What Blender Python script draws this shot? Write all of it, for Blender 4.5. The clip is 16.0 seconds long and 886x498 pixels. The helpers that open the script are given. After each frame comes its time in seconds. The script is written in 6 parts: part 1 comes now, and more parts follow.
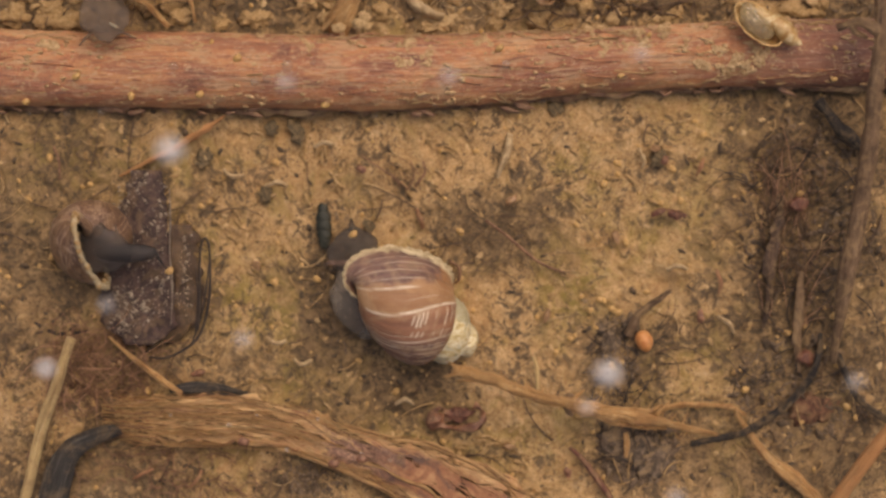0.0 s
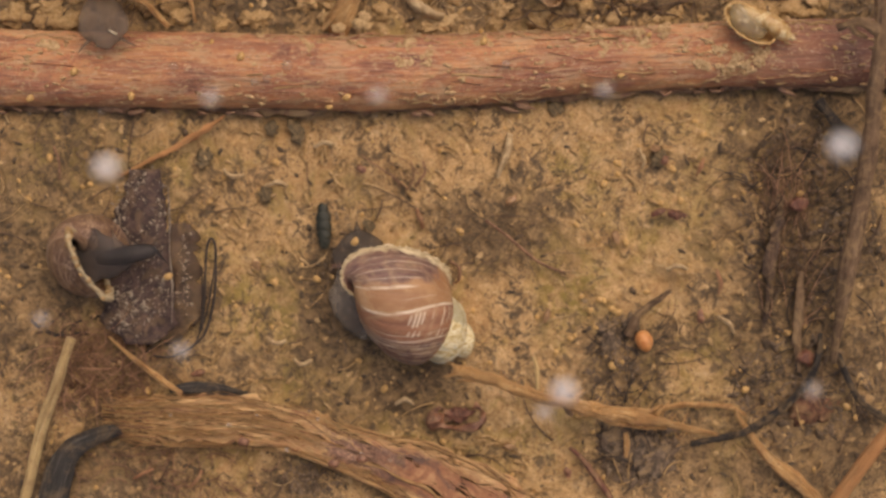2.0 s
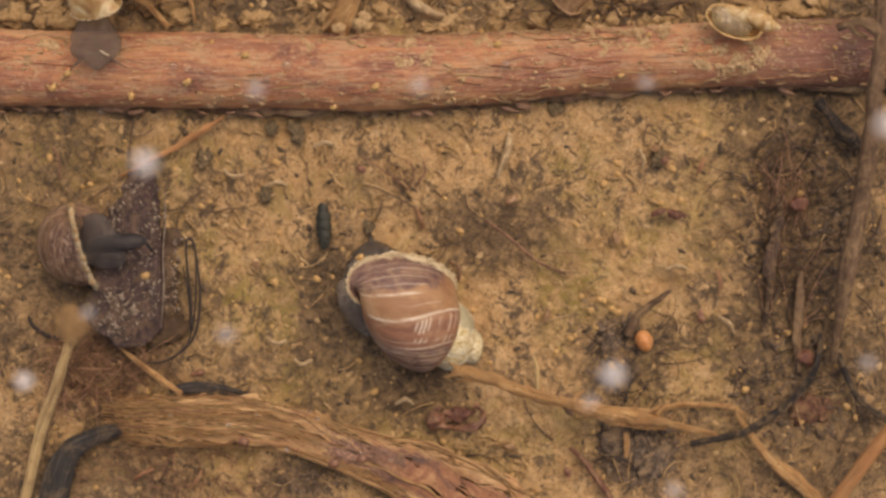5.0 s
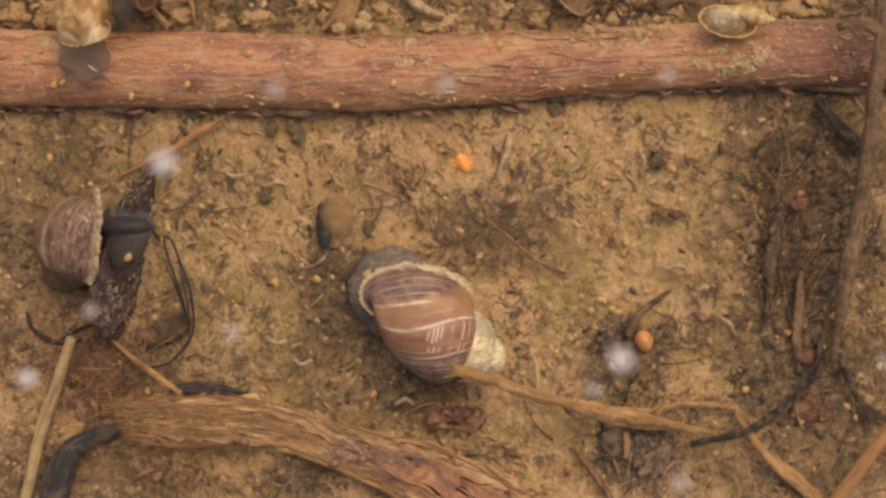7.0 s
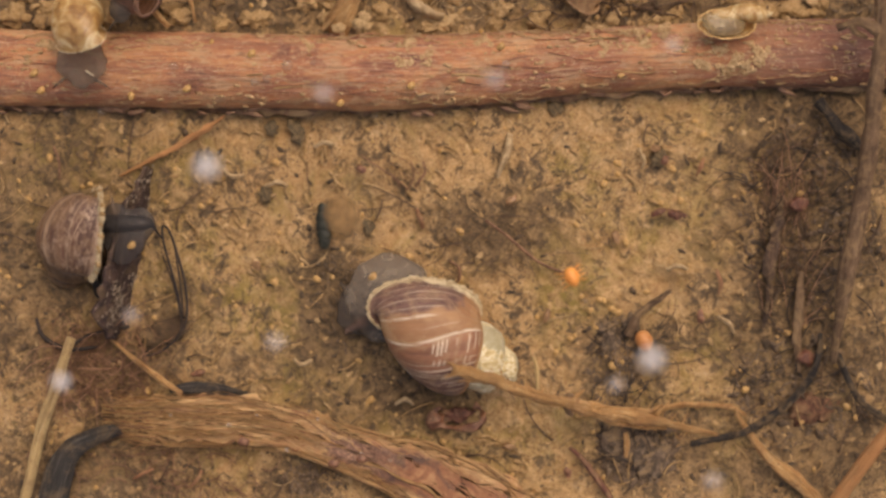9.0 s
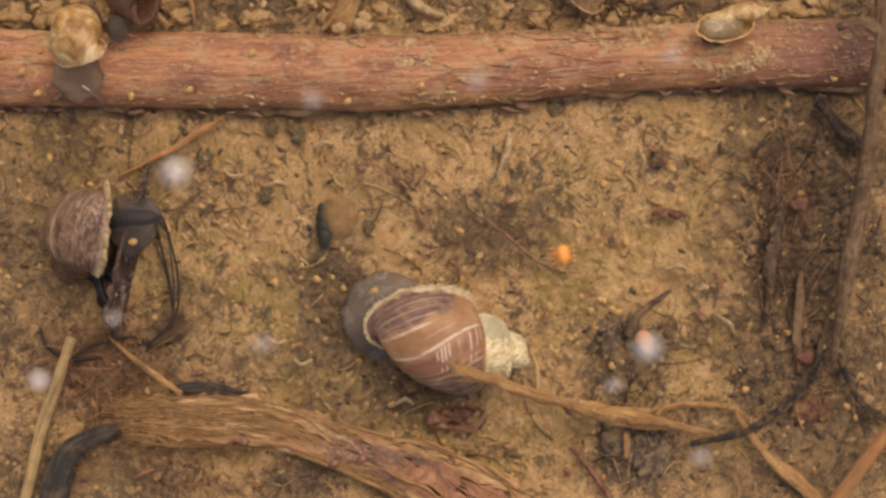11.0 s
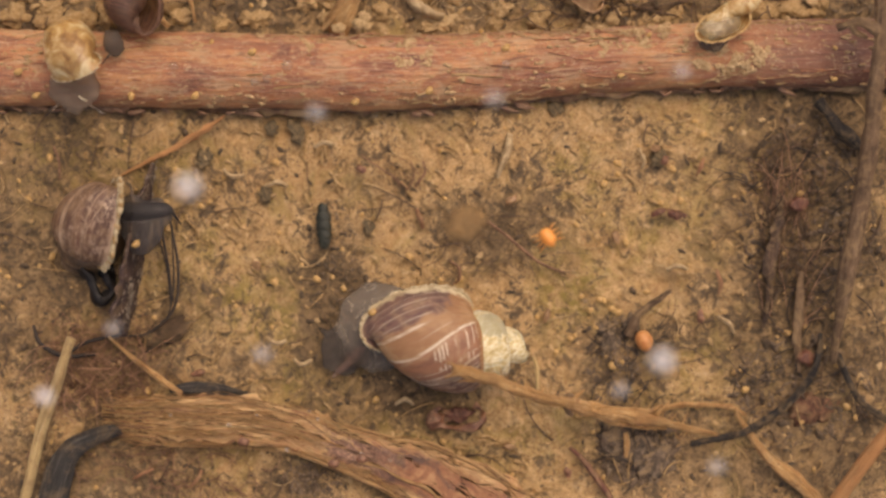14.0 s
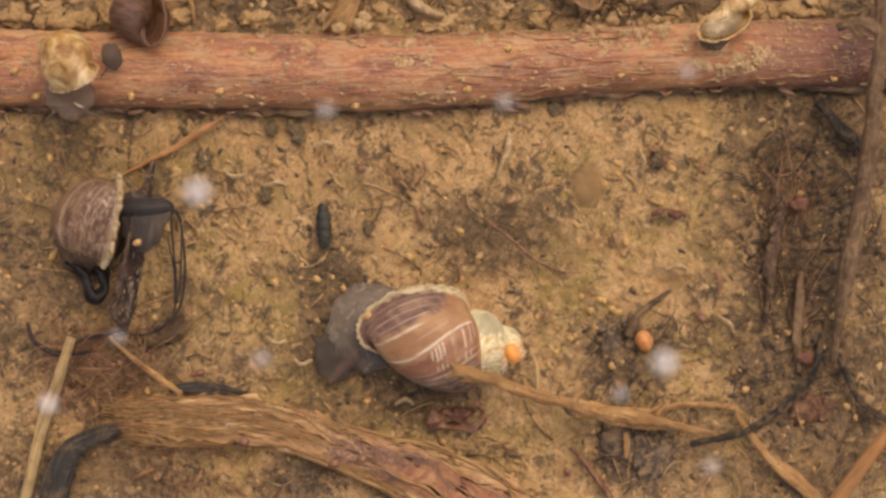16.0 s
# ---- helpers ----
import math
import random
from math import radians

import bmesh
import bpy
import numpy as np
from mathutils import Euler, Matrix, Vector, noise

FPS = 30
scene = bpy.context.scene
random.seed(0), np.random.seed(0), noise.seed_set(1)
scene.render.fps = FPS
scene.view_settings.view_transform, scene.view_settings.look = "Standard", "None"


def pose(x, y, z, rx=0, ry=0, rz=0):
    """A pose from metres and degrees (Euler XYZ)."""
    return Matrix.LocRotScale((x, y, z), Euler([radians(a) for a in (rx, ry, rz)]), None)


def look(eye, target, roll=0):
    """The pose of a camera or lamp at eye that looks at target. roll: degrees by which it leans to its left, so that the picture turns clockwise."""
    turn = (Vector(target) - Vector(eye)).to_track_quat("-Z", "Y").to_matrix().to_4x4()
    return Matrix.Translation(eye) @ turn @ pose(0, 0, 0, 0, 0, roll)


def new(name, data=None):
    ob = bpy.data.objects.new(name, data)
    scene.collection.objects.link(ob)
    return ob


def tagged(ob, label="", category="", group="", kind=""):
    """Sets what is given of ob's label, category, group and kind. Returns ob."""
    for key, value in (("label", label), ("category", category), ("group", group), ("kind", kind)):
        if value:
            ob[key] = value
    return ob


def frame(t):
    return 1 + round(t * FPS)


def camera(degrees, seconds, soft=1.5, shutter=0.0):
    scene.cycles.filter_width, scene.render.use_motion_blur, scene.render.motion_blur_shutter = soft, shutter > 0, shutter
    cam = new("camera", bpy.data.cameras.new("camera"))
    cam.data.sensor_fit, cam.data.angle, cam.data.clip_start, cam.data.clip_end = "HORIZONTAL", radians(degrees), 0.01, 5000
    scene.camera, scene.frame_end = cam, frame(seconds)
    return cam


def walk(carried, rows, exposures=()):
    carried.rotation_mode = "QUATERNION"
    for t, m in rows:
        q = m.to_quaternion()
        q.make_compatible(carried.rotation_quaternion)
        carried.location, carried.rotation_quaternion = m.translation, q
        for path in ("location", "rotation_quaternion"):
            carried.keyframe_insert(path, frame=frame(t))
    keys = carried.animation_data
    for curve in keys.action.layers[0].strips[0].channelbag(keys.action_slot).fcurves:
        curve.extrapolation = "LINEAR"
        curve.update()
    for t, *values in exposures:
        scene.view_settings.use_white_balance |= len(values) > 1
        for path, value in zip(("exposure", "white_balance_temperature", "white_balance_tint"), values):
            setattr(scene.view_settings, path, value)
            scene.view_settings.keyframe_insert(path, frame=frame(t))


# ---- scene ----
# ---- camera ----
# All plan numbers are millimetres (x right, y up the slope, z up); meshes are scaled to metres.
MM = 0.001
cam = camera(26, 16.0, soft=2.65)
cam.data.dof.use_dof = True
cam.data.dof.focus_distance = 0.2085
cam.data.dof.aperture_fstop = 11.0
STAND = pose(0, 0, 0.21225)
walk(cam, [(0.0, STAND), (16.0, STAND)], exposures=[(0.0, -0.13, 6950, 17), (1.0, -0.11, 6950, 17), (3.5, -0.03, 6950, 17), (9.0, -0.04, 6950, 17), (12.5, 0.01, 6950, 17), (16.0, 0.11, 6950, 17)])

# ---- world, sun, exposure ----
world = bpy.data.worlds.new("pond_sky")
scene.world = world
world.use_nodes = True
wn = world.node_tree
sky = wn.nodes.new("ShaderNodeTexSky")
sky.sky_type = "NISHITA"
sky.sun_disc = False
SUN_UP, SUN_FROM = 64.0, 62.0  # degrees of elevation, and of azimuth from +x towards +y
sky.air_density, sky.dust_density, sky.ozone_density = 0.7, 5.0, 0.2
sky.sun_elevation = radians(SUN_UP)
sky.sun_rotation = radians(90 - SUN_FROM)
wn.links.new(sky.outputs["Color"], wn.nodes["Background"].inputs["Color"])
wn.nodes["Background"].inputs["Strength"].default_value = 0.15
lamp = bpy.data.lights.new("sun", "SUN")
lamp.energy, lamp.angle, lamp.color = 1.05, radians(48), (1.0, 0.85, 0.64)
sun = new("sun", lamp)
sun.matrix_world = look((math.cos(radians(SUN_FROM)) * math.cos(radians(SUN_UP)), math.sin(radians(SUN_FROM)) * math.cos(radians(SUN_UP)),
                         math.sin(radians(SUN_UP))), (0, 0, 0))

# ---- material helpers ----


class Mat:
    """A node material with a principled shader; its texture space is in millimetres."""

    def __init__(self, name, rough=0.7, spec=0.3, uv=False, stretch=(1, 1, 1)):
        self.m = bpy.data.materials.new(name)
        self.m.use_nodes = True
        self.t = self.m.node_tree
        self.b = self.t.nodes["Principled BSDF"]
        self.b.inputs["Roughness"].default_value = rough
        self.b.inputs["Specular IOR Level"].default_value = spec
        tc = self.t.nodes.new("ShaderNodeTexCoord")
        mp = self.t.nodes.new("ShaderNodeMapping")
        k = 1.0 if uv else 1000.0
        mp.inputs["Scale"].default_value = [k * s for s in stretch]
        self.t.links.new(tc.outputs["UV" if uv else "Object"], mp.inputs["Vector"])
        self.co = mp.outputs["Vector"]
        mo = self.t.nodes.new("ShaderNodeMapping")
        mo.inputs["Scale"].default_value = (1000, 1000, 1000)
        self.t.links.new(tc.outputs["Object"], mo.inputs["Vector"])
        self.place = mo.outputs["Vector"]

    def put(self, value, socket):
        if isinstance(value, (int, float)):
            socket.default_value = value
        elif isinstance(value, tuple):
            socket.default_value = (*value, 1.0)[:4]
        else:
            self.t.links.new(value, socket)

    def noise(self, scale, detail=4, distort=0.0, rough=0.55, co=None):
        n = self.t.nodes.new("ShaderNodeTexNoise")
        n.inputs["Scale"].default_value = scale
        n.inputs["Detail"].default_value = detail
        n.inputs["Distortion"].default_value = distort
        n.inputs["Roughness"].default_value = rough
        self.t.links.new(co or self.co, n.inputs["Vector"])
        return n.outputs["Fac"]

    def web(self, scale, co=None):
        """Distance to the walls between cells."""
        n = self.t.nodes.new("ShaderNodeTexVoronoi")
        n.feature = "DISTANCE_TO_EDGE"
        n.inputs["Scale"].default_value = scale
        self.t.links.new(co or self.co, n.inputs["Vector"])
        return n.outputs["Distance"]

    def stretched(self, sx, sy, sz):
        mp = self.t.nodes.new("ShaderNodeMapping")
        mp.inputs["Scale"].default_value = (sx, sy, sz)
        self.t.links.new(self.co, mp.inputs["Vector"])
        return mp.outputs["Vector"]

    def axis(self, which):
        s = self.t.nodes.new("ShaderNodeSeparateXYZ")
        self.t.links.new(self.co, s.inputs[0])
        return s.outputs[which]

    def step(self, value, lo, hi):
        n = self.t.nodes.new("ShaderNodeMapRange")
        n.interpolation_type = "SMOOTHSTEP"
        self.put(value, n.inputs["Value"])
        n.inputs["From Min"].default_value, n.inputs["From Max"].default_value = lo, hi
        return n.outputs["Result"]

    def calc(self, op, a, b=0.0):
        n = self.t.nodes.new("ShaderNodeMath")
        n.operation = op
        self.put(a, n.inputs[0])
        self.put(b, n.inputs[1])
        return n.outputs[0]

    def mix(self, f, a, b):
        n = self.t.nodes.new("ShaderNodeMix")
        n.data_type = "RGBA"
        self.put(f, n.inputs[0])
        self.put(a, n.inputs[6])
        self.put(b, n.inputs[7])
        return n.outputs[2]

    def attr(self, name):
        n = self.t.nodes.new("ShaderNodeAttribute")
        n.attribute_name = name
        return n.outputs["Fac"]

    def island(self):
        return self.t.nodes.new("ShaderNodeNewGeometry").outputs["Random Per Island"]

    def ramp(self, f, stops):
        n = self.t.nodes.new("ShaderNodeValToRGB")
        e = n.color_ramp.elements
        while len(e) < len(stops):
            e.new(0.5)
        for el, (p, c) in zip(e, stops):
            el.position, el.color = p, (*c, 1)
        self.put(f, n.inputs["Fac"])
        return n.outputs["Color"]

    def silted(self, c, amount, tone=(0.40, 0.26, 0.12)):
        """A film of silt that lies on the surface in patches."""
        n = self.noise(0.45, 6, 1.0, 0.68, co=self.place)
        return self.mix(self.calc("MULTIPLY", self.step(n, 0.46, 0.60), amount), c, tone)

    def color(self, c):
        self.put(c, self.b.inputs["Base Color"])

    def bump(self, height, strength=0.4, dist=0.3):
        n = self.t.nodes.new("ShaderNodeBump")
        n.inputs["Strength"].default_value = strength
        n.inputs["Distance"].default_value = dist * MM
        self.put(height, n.inputs["Height"])
        self.t.links.new(n.outputs["Normal"], self.b.inputs["Normal"])

    def clear(self, amount, tint=None):
        """Lets part of the light pass straight through, as thin wet tissue does."""
        tr = self.t.nodes.new("ShaderNodeBsdfTransparent")
        if tint:
            tr.inputs["Color"].default_value = (*tint, 1)
        mx = self.t.nodes.new("ShaderNodeMixShader")
        self.put(amount, mx.inputs[0])
        self.t.links.new(self.b.outputs[0], mx.inputs[1])
        self.t.links.new(tr.outputs[0], mx.inputs[2])
        self.t.links.new(mx.outputs[0], self.t.nodes["Material Output"].inputs["Surface"])


# ---- materials ----
def sediment_material():
    """Fluffy tan silt: soft pale crumbs, olive and rusty films, and dark rotten flecks of three sizes."""
    m = Mat("sediment", 0.9, 0.12)
    lump = m.noise(0.55, 5, 0.8, 0.6)
    fine = m.noise(4.2, 4, 0.8, 0.7)
    grain = m.noise(1.5, 4, 1.2, 0.6)
    c = m.ramp(lump, [(0.32, (0.285, 0.168, 0.070)), (0.45, (0.405, 0.248, 0.106)), (0.57, (0.475, 0.300, 0.134)), (0.70, (0.56, 0.372, 0.18))])
    c = m.mix(m.calc("MULTIPLY", m.step(fine, 0.49, 0.62), 0.5), c, (0.65, 0.45, 0.225))
    c = m.mix(m.calc("MULTIPLY", m.calc("SUBTRACT", 1.0, m.step(fine, 0.36, 0.48)), 0.65), c, (0.20, 0.118, 0.052))
    # films of different muds: rusty, olive and grey-brown
    c = m.mix(m.calc("MULTIPLY", m.step(m.noise(0.10, 6, 1.2, 0.65), 0.51, 0.66), 0.5), c, (0.37, 0.205, 0.085))
    c = m.mix(m.calc("MULTIPLY", m.step(m.noise(0.135, 6, 1.5, 0.65, co=m.stretched(1, 1, 3)), 0.50, 0.66), 0.6), c, (0.29, 0.21, 0.065))
    c = m.mix(m.calc("MULTIPLY", m.step(m.noise(0.2, 7, 1.6, 0.7, co=m.stretched(1.1, 0.9, 5)), 0.51, 0.64), 0.6), c, (0.21, 0.14, 0.072))
    c = m.mix(m.calc("MULTIPLY", m.step(m.noise(0.8, 6, 1.2, 0.7, co=m.stretched(0.9, 1.1, 7)), 0.54, 0.66), 0.5), c, (0.61, 0.44, 0.245))
    algae = m.calc("MULTIPLY", m.attr("algae"), m.step(m.noise(0.5, 5, 1.0), 0.35, 0.65))
    c = m.mix(m.calc("MULTIPLY", algae, 0.75), c, (0.19, 0.15, 0.03))
    # rotten flecks: broad, middling and small, thicker where plant rubbish lies and where shade is painted
    drift = m.calc("MULTIPLY", m.calc("SUBTRACT", m.noise(0.13, 4, 0.8, 0.6), 0.5), 0.45)
    shift = m.calc("SUBTRACT", drift, m.calc("MULTIPLY", m.attr("detritus_and_shade"), 0.10))
    tone = m.mix(m.step(grain, 0.35, 0.65), (0.062, 0.050, 0.036), (0.15, 0.10, 0.055))
    for scale, warp, lo, hi, k, sx in ((0.42, 1.2, 0.33, 0.43, 0.8, 7), (0.8, 1.2, 0.345, 0.43, 0.85, 3), (1.7, 1.0, 0.335, 0.42, 0.75, 5)):
        n = m.calc("ADD", m.noise(scale, 4, warp, 0.58, co=m.stretched(1, 0.8, sx)), shift)
        c = m.mix(m.calc("MULTIPLY", m.calc("SUBTRACT", 1.0, m.step(n, lo, hi)), k), c, tone)
    # rubbish tone; it also colours the painted shade patches
    litter = m.mix(m.step(m.noise(0.9, 6, 1.5, 0.65), 0.36, 0.62), (0.060, 0.044, 0.027), (0.235, 0.152, 0.075))
    c = m.mix(m.calc("MULTIPLY", m.attr("detritus_and_shade"), 0.88), c, litter)
    m.color(c)
    m.bump(m.calc("ADD", m.calc("ADD", lump, m.calc("MULTIPLY", grain, 0.6)), m.calc("MULTIPLY", fine, 0.4)), 0.5, 0.45)
    return m.m


def flock_material():
    """Loose soft silt, in the bottom's own tones."""
    m = Mat("flock", 0.9, 0.1)
    c = m.ramp(m.island(), [(0.0, (0.31, 0.19, 0.078)), (0.25, (0.40, 0.25, 0.105)), (0.75, (0.46, 0.295, 0.13)), (1.0, (0.54, 0.37, 0.18))])
    n = m.noise(2.6, 6, 1.2, 0.68)
    c = m.mix(m.calc("MULTIPLY", m.step(n, 0.48, 0.62), 0.5), c, (0.60, 0.43, 0.23))
    c = m.mix(m.calc("MULTIPLY", m.calc("SUBTRACT", 1.0, m.step(n, 0.35, 0.47)), 0.7), c, (0.16, 0.105, 0.05))
    m.color(c)
    m.bump(n, 0.7, 0.35)
    return m.m


def plain_material(name, lo, hi, scale=1.5, rough=0.7, spec=0.3, clear=0.0, speck=None, wet=0.0, silt=0.0):
    m = Mat(name, rough, spec)
    n = m.noise(scale, 5, 0.8)
    c = m.mix(m.step(n, 0.3, 0.7), lo, hi)
    if speck:
        c = m.mix(m.calc("MULTIPLY", m.step(m.noise(scale * 2.2, 6, 0.8, 0.7), 0.575, 0.66), 0.75), c, speck)
    if silt:
        c = m.silted(c, silt)
    m.color(c)
    m.bump(n, 0.5, 0.3)
    if wet:
        m.b.inputs["Coat Weight"].default_value = wet
        m.b.inputs["Coat Roughness"].default_value = 0.25
    if clear:
        m.clear(clear)
    return m.m


def fibre_material(name, dark, mid, light, along=0.05, across=2.2, rough=0.6, fleck=None, silt=0.4):
    """Plant tissue with its grain along the u of its UV map (both in millimetres)."""
    m = Mat(name, rough, 0.35, uv=True)
    g = m.noise(1.0, 6, 0.3, 0.65, co=m.stretched(along, across, 1))
    s = m.noise(0.35, 4, 0.6)
    c = m.ramp(g, [(0.34, dark), (0.44, mid), (0.55, mid), (0.66, light)])
    h = m.noise(1.0, 4, 0.3, 0.6, co=m.stretched(along * 4, across * 3.2, 1))
    c = m.mix(m.calc("MULTIPLY", m.step(h, 0.54, 0.64), 0.5), c, light)
    c = m.mix(m.calc("MULTIPLY", m.calc("SUBTRACT", 1.0, m.step(h, 0.34, 0.44)), 0.6), c, dark)
    c = m.mix(m.calc("MULTIPLY", m.step(s, 0.50, 0.64), 0.5), c, dark)
    if fleck:
        c = m.mix(m.calc("MULTIPLY", m.step(m.noise(0.8, 5, 1.2), 0.60, 0.70), 0.75), c, fleck)
    c = m.silted(c, silt)
    m.color(c)
    m.bump(m.calc("ADD", g, h), 0.9, 0.6)
    return m.m


def stem_material():
    """Wet red-brown reed stem: fine bright fibres, dark cracks, pale worn patches and painted glints."""
    m = Mat("wet_reed_bark", 0.4, 0.6, uv=True)
    g = m.noise(1.0, 7, 0.25, 0.65, co=m.stretched(0.10, 2.4, 1))
    h = m.noise(1.0, 5, 0.4, 0.6, co=m.stretched(0.35, 6.0, 1))
    s = m.noise(0.11, 5, 0.8, 0.62, co=m.stretched(0.7, 1.6, 1))
    zone = m.noise(0.2, 7, 1.0, 0.68, co=m.stretched(0.5, 1.5, 1))
    c = m.ramp(zone, [(0.34, (0.20, 0.070, 0.034)), (0.43, (0.34, 0.125, 0.052)), (0.51, (0.47, 0.19, 0.072)), (0.60, (0.55, 0.265, 0.10)), (0.70, (0.54, 0.34, 0.16))])
    c = m.mix(m.calc("MULTIPLY", m.calc("SUBTRACT", 1.0, m.step(g, 0.34, 0.46)), 0.42), c, (0.19, 0.075, 0.042))
    c = m.mix(m.calc("MULTIPLY", m.step(g, 0.55, 0.68), 0.45), c, (0.66, 0.38, 0.19))
    c = m.mix(m.calc("MULTIPLY", m.step(h, 0.54, 0.66), 0.3), c, (0.60, 0.37, 0.20))
    c = m.mix(m.calc("MULTIPLY", m.calc("SUBTRACT", 1.0, m.step(h, 0.32, 0.42)), 0.35), c, (0.16, 0.07, 0.037))
    c = m.mix(m.calc("MULTIPLY", m.step(s, 0.49, 0.62), 0.5), c, (0.27, 0.095, 0.048))
    tan = m.noise(0.55, 7, 0.8, 0.7, co=m.stretched(0.45, 1.3, 1))
    c = m.mix(m.calc("MULTIPLY", m.step(tan, 0.51, 0.60), 0.75), c, m.mix(h, (0.36, 0.19, 0.085), (0.57, 0.37, 0.19)))
    nick = m.noise(1.0, 4, 0.5, 0.6, co=m.stretched(0.9, 3.2, 1))
    c = m.mix(m.calc("MULTIPLY", m.calc("SUBTRACT", 1.0, m.step(nick, 0.29, 0.37)), 0.45), c, (0.075, 0.04, 0.026))
    split = m.noise(1.0, 3, 0.6, 0.5, co=m.stretched(0.035, 1.1, 1))
    split = m.calc("ABSOLUTE", m.calc("SUBTRACT", split, 0.47))
    c = m.mix(m.calc("MULTIPLY", m.calc("SUBTRACT", 1.0, m.step(split, 0.004, 0.02)), 0.5), c, (0.11, 0.045, 0.025))
    # the end by the twig turns darker and more maroon
    rot = m.calc("MULTIPLY", m.step(m.calc("ADD", m.axis(0), m.calc("MULTIPLY", zone, 26.0)), 98, 116), 0.8)
    c = m.mix(rot, c, m.mix(h, (0.085, 0.03, 0.02), (0.27, 0.105, 0.06)))
    # wet highlights painted into the colour as thin pale streaks
    glint = m.noise(1.0, 3, 0.3, 0.6, co=m.stretched(0.5, 7.0, 1))
    c = m.mix(m.calc("MULTIPLY", m.step(glint, 0.60, 0.68), 0.6), c, (0.70, 0.52, 0.34))
    grit = m.noise(1.9, 5, 0.8, 0.7, co=m.place)
    c = m.mix(m.calc("MULTIPLY", m.step(grit, 0.56, 0.64), 0.6), c, (0.56, 0.385, 0.205))
    c = m.mix(m.calc("MULTIPLY", m.calc("SUBTRACT", 1.0, m.step(grit, 0.34, 0.42)), 0.5), c, (0.14, 0.062, 0.036))
    m.color(c)
    m.bump(m.calc("ADD", m.calc("ADD", g, tan), m.calc("MULTIPLY", h, 0.5)), 0.6, 0.5)
    return m.m


def shell_material(name, ground, dark, line, apex, clear=0.0, mottle=0.0, spots=(44, 26), silt=0.0):
    """Horn-coloured shell: growth lines across the whorl (u is turns, v goes round the mouth), pale worn apex."""
    m = Mat(name, 0.42, 0.45, uv=True)
    u = m.axis(0)
    fine = m.noise(1.0, 4, 0.4, 0.6, co=m.stretched(95, 2.2, 1))
    band = m.noise(1.0, 4, 0.6, 0.55, co=m.stretched(16, 1.4, 1))
    c = m.mix(m.step(band, 0.40, 0.60), dark, ground)
    c = m.mix(m.calc("MULTIPLY", m.step(fine, 0.54, 0.64), 0.22), c, line)
    c = m.mix(m.calc("MULTIPLY", m.calc("SUBTRACT", 1.0, m.step(fine, 0.38, 0.48)), 0.5), c, dark)
    near = m.step(u, TURNS - 0.20, TURNS - 0.08)
    old = m.calc("SUBTRACT", 1.0, m.step(u, TURNS - 0.44, TURNS - 0.34))
    edge = m.calc("MAXIMUM", near, old)
    c = m.mix(m.calc("MULTIPLY", edge, 0.6), c, dark)
    # thin pale growth rests and short ticks across them
    for across, seed, wd, k in ((8, 0.8, 0.0035, 0.8), (17, 1.3, 0.004, 0.45)):
        n = m.noise(1.0, 2, 0.5, 0.5, co=m.stretched(across, seed, 1))
        gap = m.calc("ABSOLUTE", m.calc("SUBTRACT", n, 0.5))
        c = m.mix(m.calc("MULTIPLY", m.calc("SUBTRACT", 1.0, m.step(gap, wd, wd * 2.4)), k), c, line)
    bent = m.calc("ADD", u, m.calc("MULTIPLY", m.calc("SUBTRACT", m.noise(3.0, 4), 0.5), 0.05))
    for c0, wd, k in ((0.25, 0.0045, 0.8), (0.115, 0.0022, 0.6), (0.335, 0.0022, 0.6), (0.365, 0.002, 0.65), (0.39, 0.002, 0.55), (0.415, 0.002, 0.6)):
        gap = m.calc("ABSOLUTE", m.calc("SUBTRACT", bent, TURNS - c0))
        c = m.mix(m.calc("MULTIPLY", m.calc("SUBTRACT", 1.0, m.step(gap, wd, wd * 2.2)), k), c, line)
    tick = m.calc("ABSOLUTE", m.calc("SUBTRACT", m.noise(1.0, 2, 0.0, 0.5, co=m.stretched(1.5, 30, 1)), 0.5))
    tick = m.calc("MULTIPLY", m.calc("SUBTRACT", 1.0, m.step(tick, 0.005, 0.014)), m.step(m.noise(1.0, 2, 0, 0.5, co=m.stretched(18, 4, 1)), 0.50, 0.56))
    c = m.mix(m.calc("MULTIPLY", m.calc("MULTIPLY", tick, m.calc("SUBTRACT", 1.0, near)), 0.5), c, line)
    if mottle:
        c = m.mix(m.calc("MULTIPLY", m.step(m.noise(1.0, 5, 1.0, 0.6, co=m.stretched(*spots, 1)), 0.52, 0.57), mottle), c, line)
    worn = m.calc("ADD", u, m.calc("MULTIPLY", m.calc("SUBTRACT", m.noise(6.0, 3), 0.5), 0.35))
    patch = m.noise(9.0, 4, 0.6)
    pale = m.mix(m.step(patch, 0.46, 0.58), apex, (apex[0] * 0.45, apex[1] * 0.45, apex[2] * 0.42))
    c = m.mix(m.calc("SUBTRACT", 1.0, m.step(worn, SPIRE - 0.08, SPIRE + 0.04)), c, pale)
    rim = m.calc("ADD", u, m.calc("MULTIPLY", m.calc("SUBTRACT", m.noise(14.0, 4), 0.5), 0.05))
    c = m.mix(m.step(rim, TURNS - 0.022, TURNS - 0.010), c, m.mix(patch, tuple(0.55 * q for q in line), tuple(1.08 * q for q in line)))
    if silt:
        c = m.silted(c, silt, (0.26, 0.155, 0.075))
    m.color(c)
    m.bump(m.calc("ADD", fine, band), 0.5, 0.35)
    m.b.inputs["Coat Weight"].default_value = 0.1
    m.b.inputs["Coat Roughness"].default_value = 0.3
    if clear:
        m.clear(clear, (1.0, 0.86, 0.6))
    return m.m


